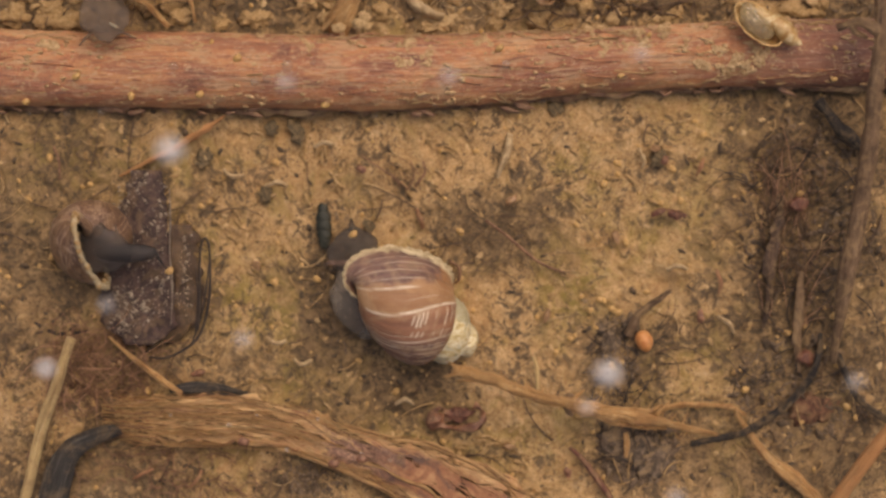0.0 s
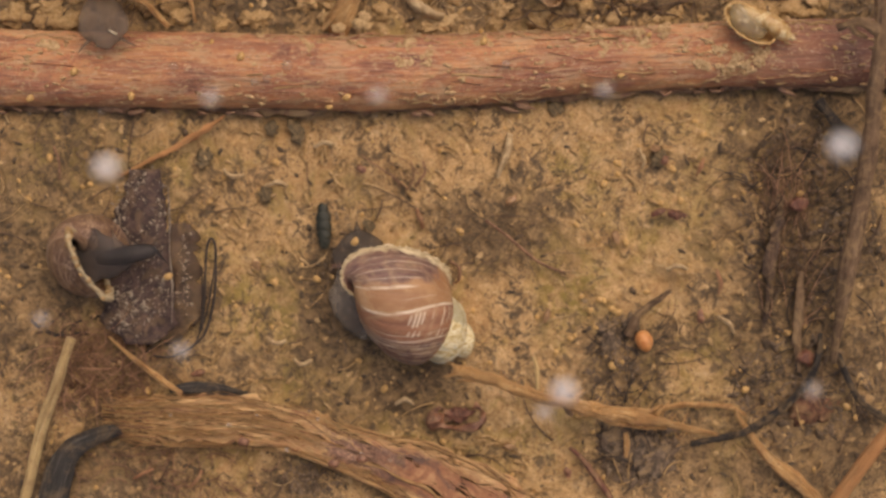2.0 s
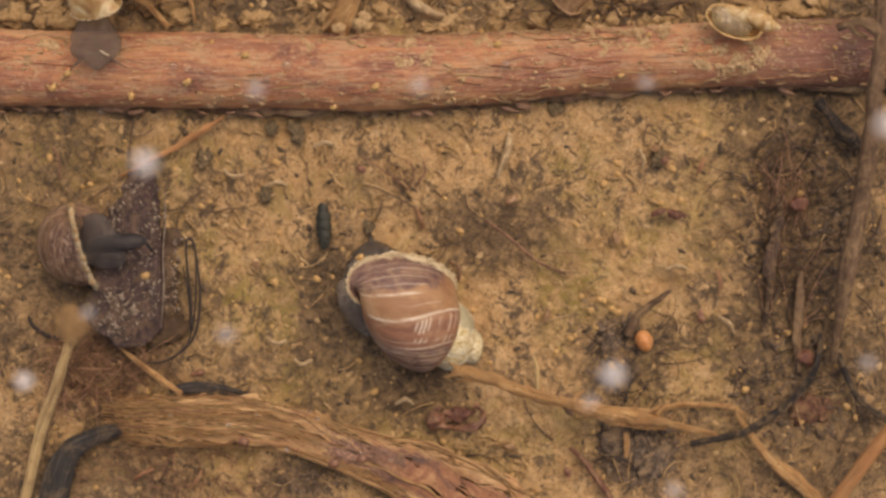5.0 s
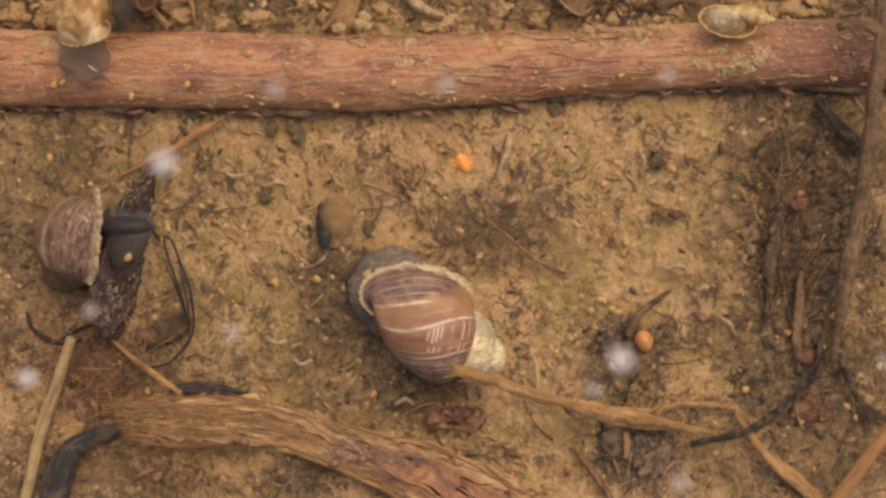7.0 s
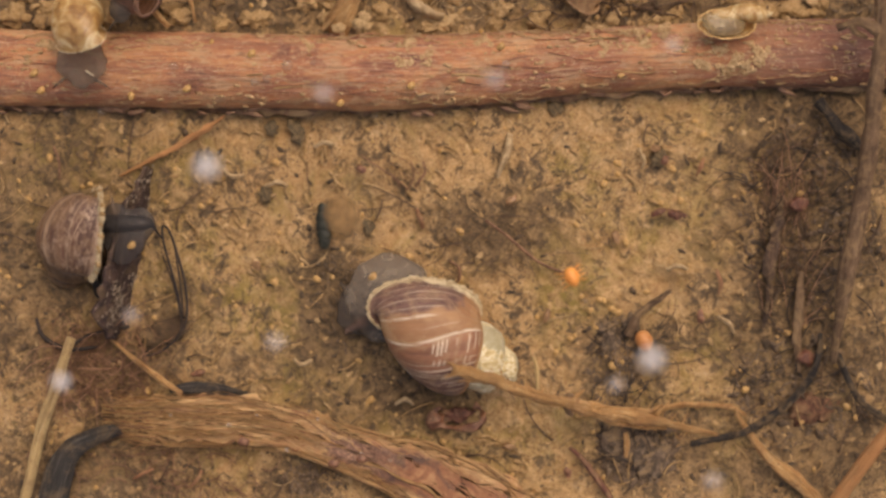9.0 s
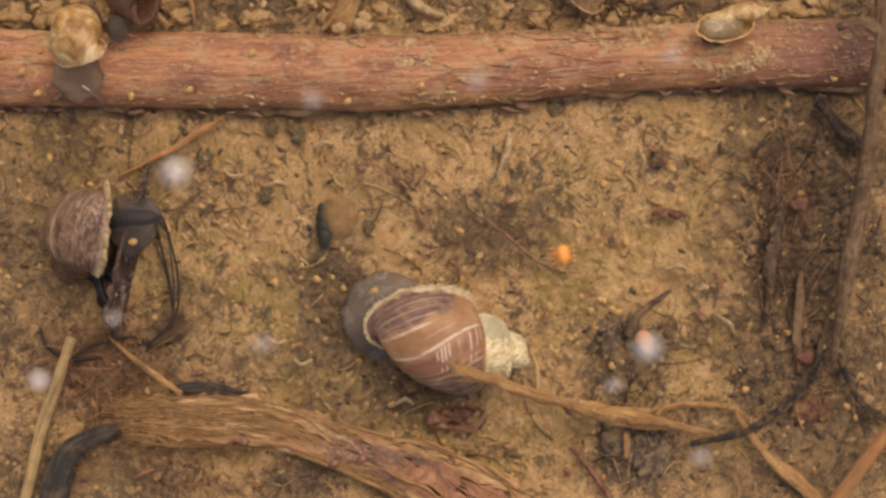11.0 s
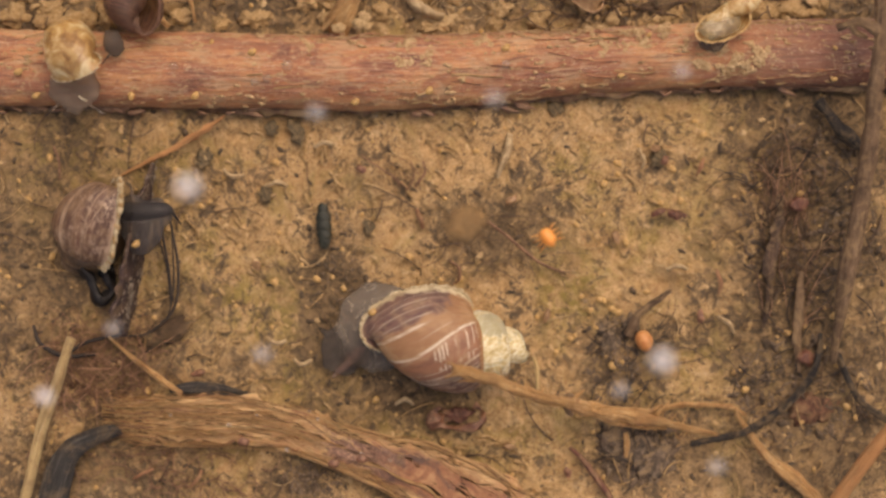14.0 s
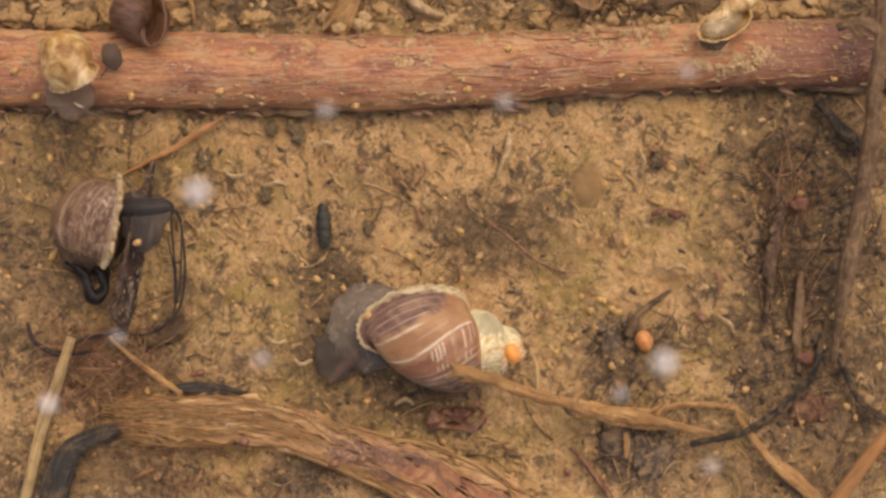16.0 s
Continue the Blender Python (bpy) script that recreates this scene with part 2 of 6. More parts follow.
def banded_material():
    """The large snail's shell: purple-brown by the mouth, a tan shoulder, a bold white growth rest, russet with crossing ticks, worn white spire."""
    m = Mat("banded_shell", 0.45, 0.4, uv=True)
    u, v = m.axis(0), m.axis(1)
    back = m.calc("SUBTRACT", TURNS, u)  # turns back from the mouth
    wob = m.calc("MULTIPLY", m.calc("SUBTRACT", m.noise(3.0, 4), 0.5), 0.03)
    rest = m.calc("ADD", m.calc("SUBTRACT", back, m.calc("MULTIPLY", m.calc("SUBTRACT", v, 0.25), 0.17)), wob)
    fine = m.noise(1.0, 4, 0.4, 0.6, co=m.stretched(120, 2.0, 1))
    cloud = m.noise(7.0, 6, 1.2, 0.65)
    grit = m.noise(1.0, 6, 0.8, 0.7, co=m.stretched(34, 22, 1))
    tan = m.mix(m.step(cloud, 0.4, 0.62), (0.33, 0.165, 0.07), (0.44, 0.25, 0.115))
    russet = m.mix(m.step(cloud, 0.38, 0.6), (0.36, 0.165, 0.08), (0.26, 0.118, 0.064))
    purple = m.mix(m.step(grit, 0.40, 0.60), (0.125, 0.064, 0.050), (0.225, 0.12, 0.082))
    c = m.mix(m.step(rest, 0.235, 0.25), tan, russet)
    c = m.mix(m.step(rest, 0.34, 0.40), c, purple)
    # the dark skin by the mouth ends in a torn edge on the shoulder
    torn = m.calc("MULTIPLY", m.calc("SUBTRACT", m.noise(1.0, 6, 1.0, 0.65, co=m.stretched(9, 7, 1)), 0.5), 0.22)
    inner = m.step(m.calc("ADD", v, torn), 0.135, 0.165)
    near = m.calc("SUBTRACT", 1.0, m.step(m.calc("ADD", rest, m.calc("MULTIPLY", torn, 0.5)), 0.115, 0.145))
    c = m.mix(m.calc("MULTIPLY", inner, near), c, purple)
    c = m.mix(m.calc("MULTIPLY", m.step(fine, 0.55, 0.66), 0.13), c, (0.60, 0.45, 0.29))
    c = m.mix(m.calc("MULTIPLY", m.calc("SUBTRACT", 1.0, m.step(fine, 0.36, 0.47)), 0.2), c, (0.17, 0.085, 0.05))
    white = (0.74, 0.62, 0.44)
    lines = ((0.243, 0.0040, 0.95, 0.05, 0.45), (0.150, 0.0034, 0.75, 0.22, 0.45), (0.118, 0.0016, 0.4, 0.2, 0.5), (0.088, 0.0016, 0.4, 0.2, 0.5), (0.060, 0.0014, 0.4, 0.15, 0.5), (0.036, 0.0014, 0.3, 0.1, 0.5),
             (0.195, 0.0016, 0.35, 0.15, 0.24), (0.345, 0.0014, 0.5, 0.0, 0.5), (0.372, 0.0020, 0.75, 0.0, 0.5), (0.395, 0.0014, 0.6, 0.0, 0.5), (0.412, 0.0020, 0.75, 0.0, 0.5), (0.436, 0.0014, 0.6, 0.0, 0.5),
             (0.455, 0.0018, 0.7, 0.0, 0.5), (0.49, 0.0016, 0.55, 0.0, 0.5), (0.53, 0.0016, 0.5, 0.0, 0.5))
    for c0, wd, k, va, vb in lines:
        gap = m.calc("ABSOLUTE", m.calc("SUBTRACT", rest, c0))
        broken = m.calc("MULTIPLY", m.step(m.noise(1.0, 3, 0.4, 0.6, co=m.stretched(30, 6 + 9 * c0, 1)), 0.36, 0.50), k)
        broken = m.calc("MULTIPLY", broken, m.calc("MULTIPLY", m.step(v, va - 0.02, va + 0.02), m.calc("SUBTRACT", 1.0, m.step(v, vb - 0.03, vb + 0.03))))
        c = m.mix(m.calc("MULTIPLY", m.calc("SUBTRACT", 1.0, m.step(gap, wd, wd * 2.0)), broken), c, white)
    # short ticks across the growth rests, in clusters along the whorl
    for v0, ua, ub, k in ((0.178, 0.245, 0.290, 0.8), (0.190, 0.245, 0.298, 0.9), (0.201, 0.250, 0.300, 0.9), (0.214, 0.255, 0.290, 0.7), (0.148, 0.250, 0.275, 0.4), (0.104, 0.235, 0.300, 0.95), (0.074, 0.225, 0.290, 0.8), (0.050, 0.220, 0.280, 0.7),
                          (0.176, 0.318, 0.336, 0.8), (0.190, 0.315, 0.340, 0.8), (0.205, 0.318, 0.338, 0.7), (0.108, 0.312, 0.340, 0.8), (0.085, 0.315, 0.335, 0.6), (0.140, 0.320, 0.332, 0.6)):
        gap = m.calc("ABSOLUTE", m.calc("SUBTRACT", m.calc("ADD", v, m.calc("MULTIPLY", m.calc("SUBTRACT", back, 0.25), 0.12)), v0))
        span = m.calc("MULTIPLY", m.step(back, ua - 0.006, ua + 0.006), m.calc("SUBTRACT", 1.0, m.step(back, ub - 0.006, ub + 0.006)))
        c = m.mix(m.calc("MULTIPLY", m.calc("MULTIPLY", m.calc("SUBTRACT", 1.0, m.step(gap, 0.0016, 0.0042)), span), k), c, white)
    # silt caught on the shoulder and in a film
    c = m.mix(m.calc("MULTIPLY", m.step(m.noise(12.0, 7, 1.0, 0.72), 0.49, 0.62), 0.42), c, (0.47, 0.32, 0.17))
    # a rusty line along the seam, and the worn spire: a grey-cream dome with a crust of yellow and white
    young = m.calc("SUBTRACT", 1.0, m.step(back, 0.60, 0.72))
    c = m.mix(m.calc("MULTIPLY", m.calc("MULTIPLY", m.calc("SUBTRACT", 1.0, m.step(m.calc("ADD", v, m.calc("MULTIPLY", torn, 0.25)), 0.02, 0.05)), young), 0.75), c, (0.50, 0.25, 0.085))
    worn = m.calc("ADD", u, m.calc("MULTIPLY", m.calc("SUBTRACT", m.noise(6.0, 5, 0.5, 0.7), 0.5), 0.3))
    patch = m.noise(1.0, 7, 0.8, 0.75, co=m.stretched(40, 24, 1))
    crust = m.ramp(patch, [(0.34, (0.36, 0.225, 0.075)), (0.43, (0.60, 0.45, 0.18)), (0.52, (0.76, 0.65, 0.37)), (0.62, (0.90, 0.85, 0.68))])
    dome = m.mix(m.step(cloud, 0.40, 0.62), (0.40, 0.35, 0.20), (0.55, 0.50, 0.32))
    bald = m.step(m.noise(1.0, 5, 0.8, 0.6, co=m.stretched(5, 3.2, 1)), 0.53, 0.60)
    pale = m.mix(m.calc("MULTIPLY", bald, 0.85), crust, dome)
    c = m.mix(m.calc("SUBTRACT", 1.0, m.step(worn, SPIRE - 0.06, SPIRE + 0.02)), c, pale)
    rim = m.calc("ADD", u, m.calc("MULTIPLY", m.calc("SUBTRACT", m.noise(1.0, 6, 1.0, 0.7, co=m.stretched(30, 26, 1)), 0.5), 0.05))
    c = m.mix(m.step(rim, TURNS - 0.022, TURNS - 0.008), c, m.mix(m.step(patch, 0.38, 0.6), (0.36, 0.27, 0.14), (0.60, 0.49, 0.29)))
    m.color(c)
    m.bump(m.calc("ADD", m.calc("ADD", fine, cloud), patch), 0.5, 0.3)
    m.b.inputs["Coat Weight"].default_value = 0.12
    m.b.inputs["Coat Roughness"].default_value = 0.3
    return m.m


def net_material():
    """Rotting leaf skin: a tan net of fine fibres with slits along them, pale rims, reddish stains and a purple-brown rotten zone (u runs along, v across, in millimetres)."""
    m = Mat("rotting_skin", 0.5, 0.35, uv=True)
    u, v = m.axis(0), m.axis(1)
    g = m.noise(1.0, 5, 0.4, 0.6, co=m.stretched(0.28, 5.0, 1))
    h = m.noise(1.0, 4, 0.3, 0.6, co=m.stretched(0.30, 11.0, 1))
    s = m.noise(0.33, 6, 1.0, 0.65)
    c = m.ramp(g, [(0.36, (0.45, 0.26, 0.10)), (0.46, (0.53, 0.32, 0.13)), (0.54, (0.57, 0.355, 0.15)), (0.64, (0.63, 0.43, 0.205))])
    c = m.mix(m.calc("MULTIPLY", m.step(m.web(1.0, co=m.stretched(0.34, 3.3, 1)), 0.05, 0.16), 0.5), c, (0.42, 0.235, 0.095))
    c = m.mix(m.calc("MULTIPLY", m.step(s, 0.47, 0.60), 0.6), c, (0.44, 0.215, 0.09))
    c = m.mix(m.calc("MULTIPLY", m.step(h, 0.54, 0.64), 0.4), c, (0.66, 0.47, 0.24))
    c = m.mix(m.calc("MULTIPLY", m.step(m.noise(0.75, 5, 1.0, 0.6, co=m.stretched(0.6, 1.3, 1)), 0.58, 0.66), 0.7), c, (0.27, 0.095, 0.045))
    off = m.calc("ABSOLUTE", m.calc("SUBTRACT", v, 3.15))
    inside = m.calc("SUBTRACT", 1.0, m.step(m.calc("ADD", off, m.calc("MULTIPLY", m.calc("SUBTRACT", s, 0.5), 2.4)), 1.7, 2.4))
    rot = m.calc("MULTIPLY", m.calc("MULTIPLY", m.step(u, 18, 22), m.calc("SUBTRACT", 1.0, m.step(u, 28, 32))), inside)
    stain = m.noise(0.55, 6, 1.0, 0.68)
    c = m.mix(m.calc("MULTIPLY", m.calc("MULTIPLY", rot, m.step(stain, 0.38, 0.50)), 0.9), c, m.mix(m.step(m.noise(2.4, 5, 0.8, 0.65), 0.42, 0.62), (0.105, 0.048, 0.036), (0.36, 0.20, 0.125)))
    end = m.calc("MULTIPLY", m.step(u, 25, 30), inside)
    c = m.mix(m.calc("MULTIPLY", end, 0.92), c, m.ramp(m.noise(0.5, 6, 1.0, 0.66, co=m.stretched(0.8, 1.1, 4)), [(0.38, (0.06, 0.030, 0.024)), (0.46, (0.17, 0.068, 0.034)), (0.55, (0.27, 0.108, 0.045)), (0.66, (0.40, 0.205, 0.088))]))
    film = m.noise(1.1, 6, 1.0, 0.7, co=m.place)
    c = m.mix(m.calc("MULTIPLY", m.calc("SUBTRACT", 1.0, m.step(film, 0.36, 0.46)), 0.4), c, (0.27, 0.14, 0.06))
    c = m.mix(m.calc("MULTIPLY", m.step(film, 0.56, 0.66), 0.15), c, (0.60, 0.41, 0.20))
    m.color(c)
    m.bump(m.calc("ADD", m.calc("ADD", g, h), s), 0.4, 0.2)
    # thin films between the strands, many of them torn open
    gap = m.step(m.web(1.0, co=m.stretched(0.34, 3.3, 1)), 0.06, 0.13)
    torn = m.calc("ADD", m.noise(1.0, 3, 0.4, 0.5, co=m.stretched(0.30, 1.1, 1)), m.calc("MULTIPLY", m.calc("SUBTRACT", 1.0, m.step(u, 1, 11)), -0.12))
    torn = m.calc("ADD", torn, m.calc("MULTIPLY", m.step(u, 15, 21), 0.05))
    m.clear(m.calc("MULTIPLY", gap, m.calc("SUBTRACT", 1.0, m.step(torn, 0.45, 0.505))))
    return m.m


def golden_material():
    """Thin glassy amber shell with paler and darker clouds of the body showing through."""
    m = Mat("golden_shell", 0.3, 0.5, uv=True)
    cloud = m.noise(0.42, 6, 1.2, 0.62, co=m.place)
    c = m.ramp(cloud, [(0.34, (0.26, 0.13, 0.045)), (0.44, (0.45, 0.25, 0.075)), (0.53, (0.63, 0.41, 0.15)), (0.62, (0.86, 0.71, 0.40))])
    fine = m.noise(1.0, 4, 0.4, 0.6, co=m.stretched(60, 2.2, 1))
    c = m.mix(m.calc("MULTIPLY", m.step(fine, 0.55, 0.66), 0.3), c, (0.88, 0.76, 0.48))
    c = m.mix(m.calc("MULTIPLY", m.step(m.noise(2.2, 5, 1.0, 0.65, co=m.place), 0.58, 0.68), 0.6), c, (0.34, 0.22, 0.10))
    m.color(c)
    m.bump(m.calc("ADD", fine, cloud), 0.35, 0.25)
    m.b.inputs["Coat Weight"].default_value = 0.5
    m.b.inputs["Coat Roughness"].default_value = 0.12
    m.clear(0.32, (1.0, 0.86, 0.6))
    return m.m


SPIRE = 2.02  # turns after which the shells keep their brown skin
TURNS = 2.8

SEDIMENT = sediment_material()
FLOCK = flock_material()
BARK = stem_material()
STRAW = fibre_material("pale_straw", (0.24, 0.145, 0.06), (0.57, 0.40, 0.17), (0.72, 0.55, 0.29), 0.08, 1.6, fleck=(0.40, 0.24, 0.10), silt=0.3)
SHEATH = fibre_material("rotting_sheath", (0.36, 0.19, 0.07), (0.49, 0.29, 0.115), (0.62, 0.42, 0.20), 0.06, 1.5, fleck=(0.26, 0.10, 0.05), silt=0.2)
ROOT = fibre_material("ochre_root", (0.30, 0.135, 0.045), (0.59, 0.325, 0.115), (0.80, 0.56, 0.27), 0.22, 3.0, fleck=(0.32, 0.13, 0.05), silt=0.25)
GREYROOT = fibre_material("grey_brown_twig", (0.075, 0.045, 0.025), (0.19, 0.115, 0.06), (0.33, 0.215, 0.12), 0.2, 1.6, fleck=(0.10, 0.055, 0.03), silt=0.55)
ORANGESTRAW = fibre_material("orange_straw", (0.32, 0.14, 0.05), (0.52, 0.25, 0.092), (0.64, 0.37, 0.155), 0.06, 1.5, silt=0.2)
PINKSTRAW = fibre_material("russet_straw", (0.18, 0.08, 0.04), (0.36, 0.17, 0.08), (0.46, 0.26, 0.14), 0.06, 1.5)
BLACKSTEM = fibre_material("black_stem", (0.014, 0.012, 0.010), (0.034, 0.027, 0.02), (0.11, 0.085, 0.058), 0.12, 1.5, 0.75, silt=0.3)
BLACKLEAF = fibre_material("blackened_blade", (0.022, 0.019, 0.016), (0.056, 0.050, 0.042), (0.24, 0.21, 0.165), 0.06, 2.4, 0.6, silt=0.25)
SKIRT = fibre_material("ragged_dark_strip", (0.11, 0.062, 0.038), (0.23, 0.125, 0.07), (0.40, 0.26, 0.14), 0.12, 1.6, fleck=(0.10, 0.06, 0.035), silt=0.8)
HAIR = plain_material("root_hair", (0.07, 0.044, 0.025), (0.15, 0.09, 0.05))
BLACKHAIR = plain_material("black_root_hair", (0.025, 0.019, 0.015), (0.06, 0.043, 0.03))
REDHAIR = plain_material("russet_root_hair", (0.13, 0.066, 0.036), (0.29, 0.155, 0.082))
PINKHAIR = plain_material("pinkish_root_hair", (0.26, 0.135, 0.075), (0.48, 0.27, 0.15))
MAROON = plain_material("maroon_seed_skin", (0.085, 0.032, 0.020), (0.19, 0.078, 0.043), 1.2, 0.5, 0.3, silt=0.35)
HEADSKIN = plain_material("dark_grey_skin", (0.055, 0.043, 0.033), (0.125, 0.098, 0.072), 0.35, 0.55, 0.2, speck=(0.16, 0.13, 0.095), clear=0.4)
LEAFSKIN = plain_material("dark_leaf_skin", (0.033, 0.023, 0.020), (0.094, 0.059, 0.047), 0.9, 0.75, 0.15, speck=(0.30, 0.25, 0.195), silt=0.16)
FLAPSKIN = plain_material("thin_leaf_skin", (0.045, 0.028, 0.021), (0.125, 0.074, 0.05), 1.6, 0.6, 0.3, speck=(0.32, 0.23, 0.15), silt=0.4, clear=0.45)
CRUST = plain_material("rotten_crust", (0.05, 0.037, 0.026), (0.19, 0.135, 0.088), 1.9, 0.8, 0.2, speck=(0.34, 0.26, 0.17), silt=0.5)
ROTRED = plain_material("red_rot", (0.06, 0.027, 0.017), (0.165, 0.078, 0.043), 1.1, 0.75, 0.2, speck=(0.26, 0.17, 0.09), silt=0.3)
FLECK = plain_material("silt_flecks", (0.17, 0.125, 0.085), (0.36, 0.29, 0.205), 2.0, 0.8, 0.2)
LEAFRIB = plain_material("leaf_rib", (0.10, 0.07, 0.05), (0.30, 0.24, 0.17), 2.5)
REDLEAF = plain_material("red_brown_leaf", (0.10, 0.038, 0.022), (0.33, 0.15, 0.07), 0.9, 0.4, 0.45, speck=(0.46, 0.27, 0.14), silt=0.35)
SILTPATCH = plain_material("pale_silt", (0.33, 0.205, 0.095), (0.56, 0.395, 0.205), 2.2, 0.85, 0.15)
ROTSKIN = net_material()
REDLEAF_STRIP = fibre_material("murky_strip", (0.045, 0.028, 0.019), (0.095, 0.056, 0.034), (0.22, 0.135, 0.075), 0.25, 2.2, silt=0.6)
CHAR = plain_material("charred_crumbs", (0.085, 0.060, 0.038), (0.20, 0.135, 0.080), 0.9, 0.8, speck=(0.36, 0.27, 0.17))
CRUMB = plain_material("dark_crumbs", (0.06, 0.044, 0.028), (0.135, 0.09, 0.05), 1.2, 0.8)
PALEBIT = plain_material("pale_chitin", (0.30, 0.195, 0.09), (0.52, 0.38, 0.20), 1.4, 0.5, silt=0.3)
SEEDSKIN = plain_material("orange_seed_skin", (0.46, 0.17, 0.045), (0.60, 0.27, 0.085), 1.2, 0.5, wet=0.2, silt=0.45)
MITESKIN = plain_material("orange_mite_skin", (0.80, 0.27, 0.04), (0.90, 0.40, 0.09), 1.2, 0.4, wet=0.4)
OSTRACOD = plain_material("yellow_carapace", (0.44, 0.255, 0.075), (0.60, 0.38, 0.14), 1.6, 0.4, wet=0.4)
MOTESKIN = plain_material("white_mote", (0.80, 0.775, 0.74), (0.83, 0.805, 0.77), 0.3, 0.9, 0.1)
FAINTMOTE = plain_material("thin_white_mote", (0.64, 0.59, 0.54), (0.70, 0.65, 0.60), 0.3, 0.9, 0.1, clear=0.78)
BROWNMOTE = plain_material("brown_floc", (0.25, 0.145, 0.06), (0.38, 0.235, 0.10), 0.9, 0.8, 0.1, clear=0.42, silt=0.4)
GREYBODY = plain_material("grey_foot_skin", (0.14, 0.106, 0.074), (0.28, 0.222, 0.155), 0.35, 0.45, 0.3, speck=(0.38, 0.315, 0.23), clear=0.4)
DARKBODY = plain_material("black_foot_skin", (0.018, 0.015, 0.013), (0.046, 0.038, 0.033), 0.9, 0.36, 0.3, speck=(0.12, 0.104, 0.09), clear=0.30)
# see-through brown for the flat blob that stands in for a shadow
SHADESKIN = plain_material("murky_shade", (0.05, 0.034, 0.022), (0.15, 0.095, 0.055), 0.8, 0.8, 0.1, clear=0.35, silt=0.5)
PITCH = plain_material("pitch_black_rot", (0.008, 0.007, 0.006), (0.024, 0.019, 0.016), 1.2, 0.5, 0.3)
PUPASKIN = plain_material("black_green_skin", (0.016, 0.018, 0.012), (0.045, 0.046, 0.03), 1.2, 0.5, 0.3, silt=0.15)
FLAKE = plain_material("olive_grey_flake", (0.075, 0.060, 0.038), (0.19, 0.135, 0.07), 1.4, 0.85, 0.1, silt=0.6)
FILMBODY = plain_material("dark_film_skin", (0.034, 0.027, 0.023), (0.082, 0.064, 0.053), 0.8, 0.36, 0.3, speck=(0.16, 0.13, 0.105), clear=0.48)
SMOKEBODY = plain_material("smoky_foot_skin", (0.11, 0.075, 0.05), (0.25, 0.18, 0.122), 0.6, 0.4, 0.3, speck=(0.30, 0.225, 0.155), clear=0.5)
GLASSBODY = plain_material("glassy_body", (0.20, 0.125, 0.05), (0.46, 0.33, 0.14), 0.55, 0.25, 0.5, speck=(0.70, 0.60, 0.37), wet=0.5, clear=0.5)
AMBERRIM = plain_material("amber_rim", (0.46, 0.26, 0.08), (0.70, 0.47, 0.19), 1.4, 0.4, wet=0.3)
HORNWALL = plain_material("brown_horn", (0.26, 0.135, 0.055), (0.44, 0.255, 0.11), 0.9, 0.4, 0.4, speck=(0.48, 0.34, 0.19), wet=0.3, clear=0.25)
PINKSKIN = plain_material("pinkish_skin", (0.20, 0.115, 0.08), (0.30, 0.185, 0.13), 0.8, 0.5, 0.2, clear=0.6)
LIPSKIN = plain_material("cream_lip", (0.38, 0.28, 0.14), (0.62, 0.50, 0.30), 2.6, 0.6, speck=(0.24, 0.17, 0.09))
BUFFSHELL = banded_material()
BROWNSHELL = shell_material("mottled_shell", (0.205, 0.098, 0.049), (0.108, 0.056, 0.034), (0.52, 0.36, 0.23), (0.18, 0.105, 0.055), mottle=0.5, spots=(46, 34), silt=0.5)
GOLDSHELL = golden_material()
REDSHELL = shell_material("red_horn_shell", (0.15, 0.066, 0.042), (0.085, 0.040, 0.028), (0.30, 0.155, 0.095), (0.20, 0.10, 0.06), clear=0.22, mottle=0.3, silt=0.25)
GLOW = plain_material("shell_nacre", (0.60, 0.50, 0.30), (0.82, 0.74, 0.52), 1.2, 0.35, wet=0.5)


def bubble_material():
    m = Mat("air_bubble_skin", 0.08, 0.9)
    m.color((0.55, 0.41, 0.28))
    m.b.inputs["Coat Weight"].default_value = 1.0
    m.b.inputs["Coat Roughness"].default_value = 0.05
    m.clear(0.76)
    return m.m


BUBBLE = bubble_material()

# ---- mesh helpers ----
def hashed(i, j, seed):
    v = np.sin(i * 127.1 + j * 311.7 + seed * 74.7) * 43758.5453
    return v - np.floor(v)


def lattice(x, y, size, seed):
    """Smooth value noise from 0 to 1 with cells of that many millimetres."""
    x, y = x / size, y / size
    i, j = np.floor(x), np.floor(y)
    f, g = x - i, y - j
    f, g = f * f * (3 - 2 * f), g * g * (3 - 2 * g)
    a = hashed(i, j, seed) * (1 - f) + hashed(i + 1, j, seed) * f
    b = hashed(i, j + 1, seed) * (1 - f) + hashed(i + 1, j + 1, seed) * f
    return a * (1 - g) + b * g


def height(x, y):
    """The lie of the mud at a place of the plan, in millimetres."""
    x, y = np.asarray(x, float), np.asarray(y, float)
    wx, wy = x + 1.8 * lattice(x, y, 1.9, 21), y + 1.8 * lattice(x, y, 1.9, 22)
    h = 1.4 * (lattice(x, y, 17, 1) - 0.5) + 0.8 * (lattice(x, y, 6.5, 2) - 0.5)
    crumb = 0.55 * lattice(wx, wy, 1.5, 3) + 0.3 * lattice(wx, wy, 0.75, 4) + 0.15 * lattice(wx, wy, 0.38, 6)
    crumb = np.clip((crumb - 0.28) / 0.34, 0, 1)
    return h + 0.36 * crumb * crumb * (3 - 2 * crumb) + 0.12 * (lattice(wx, wy, 0.55, 7) - 0.5) - 0.35


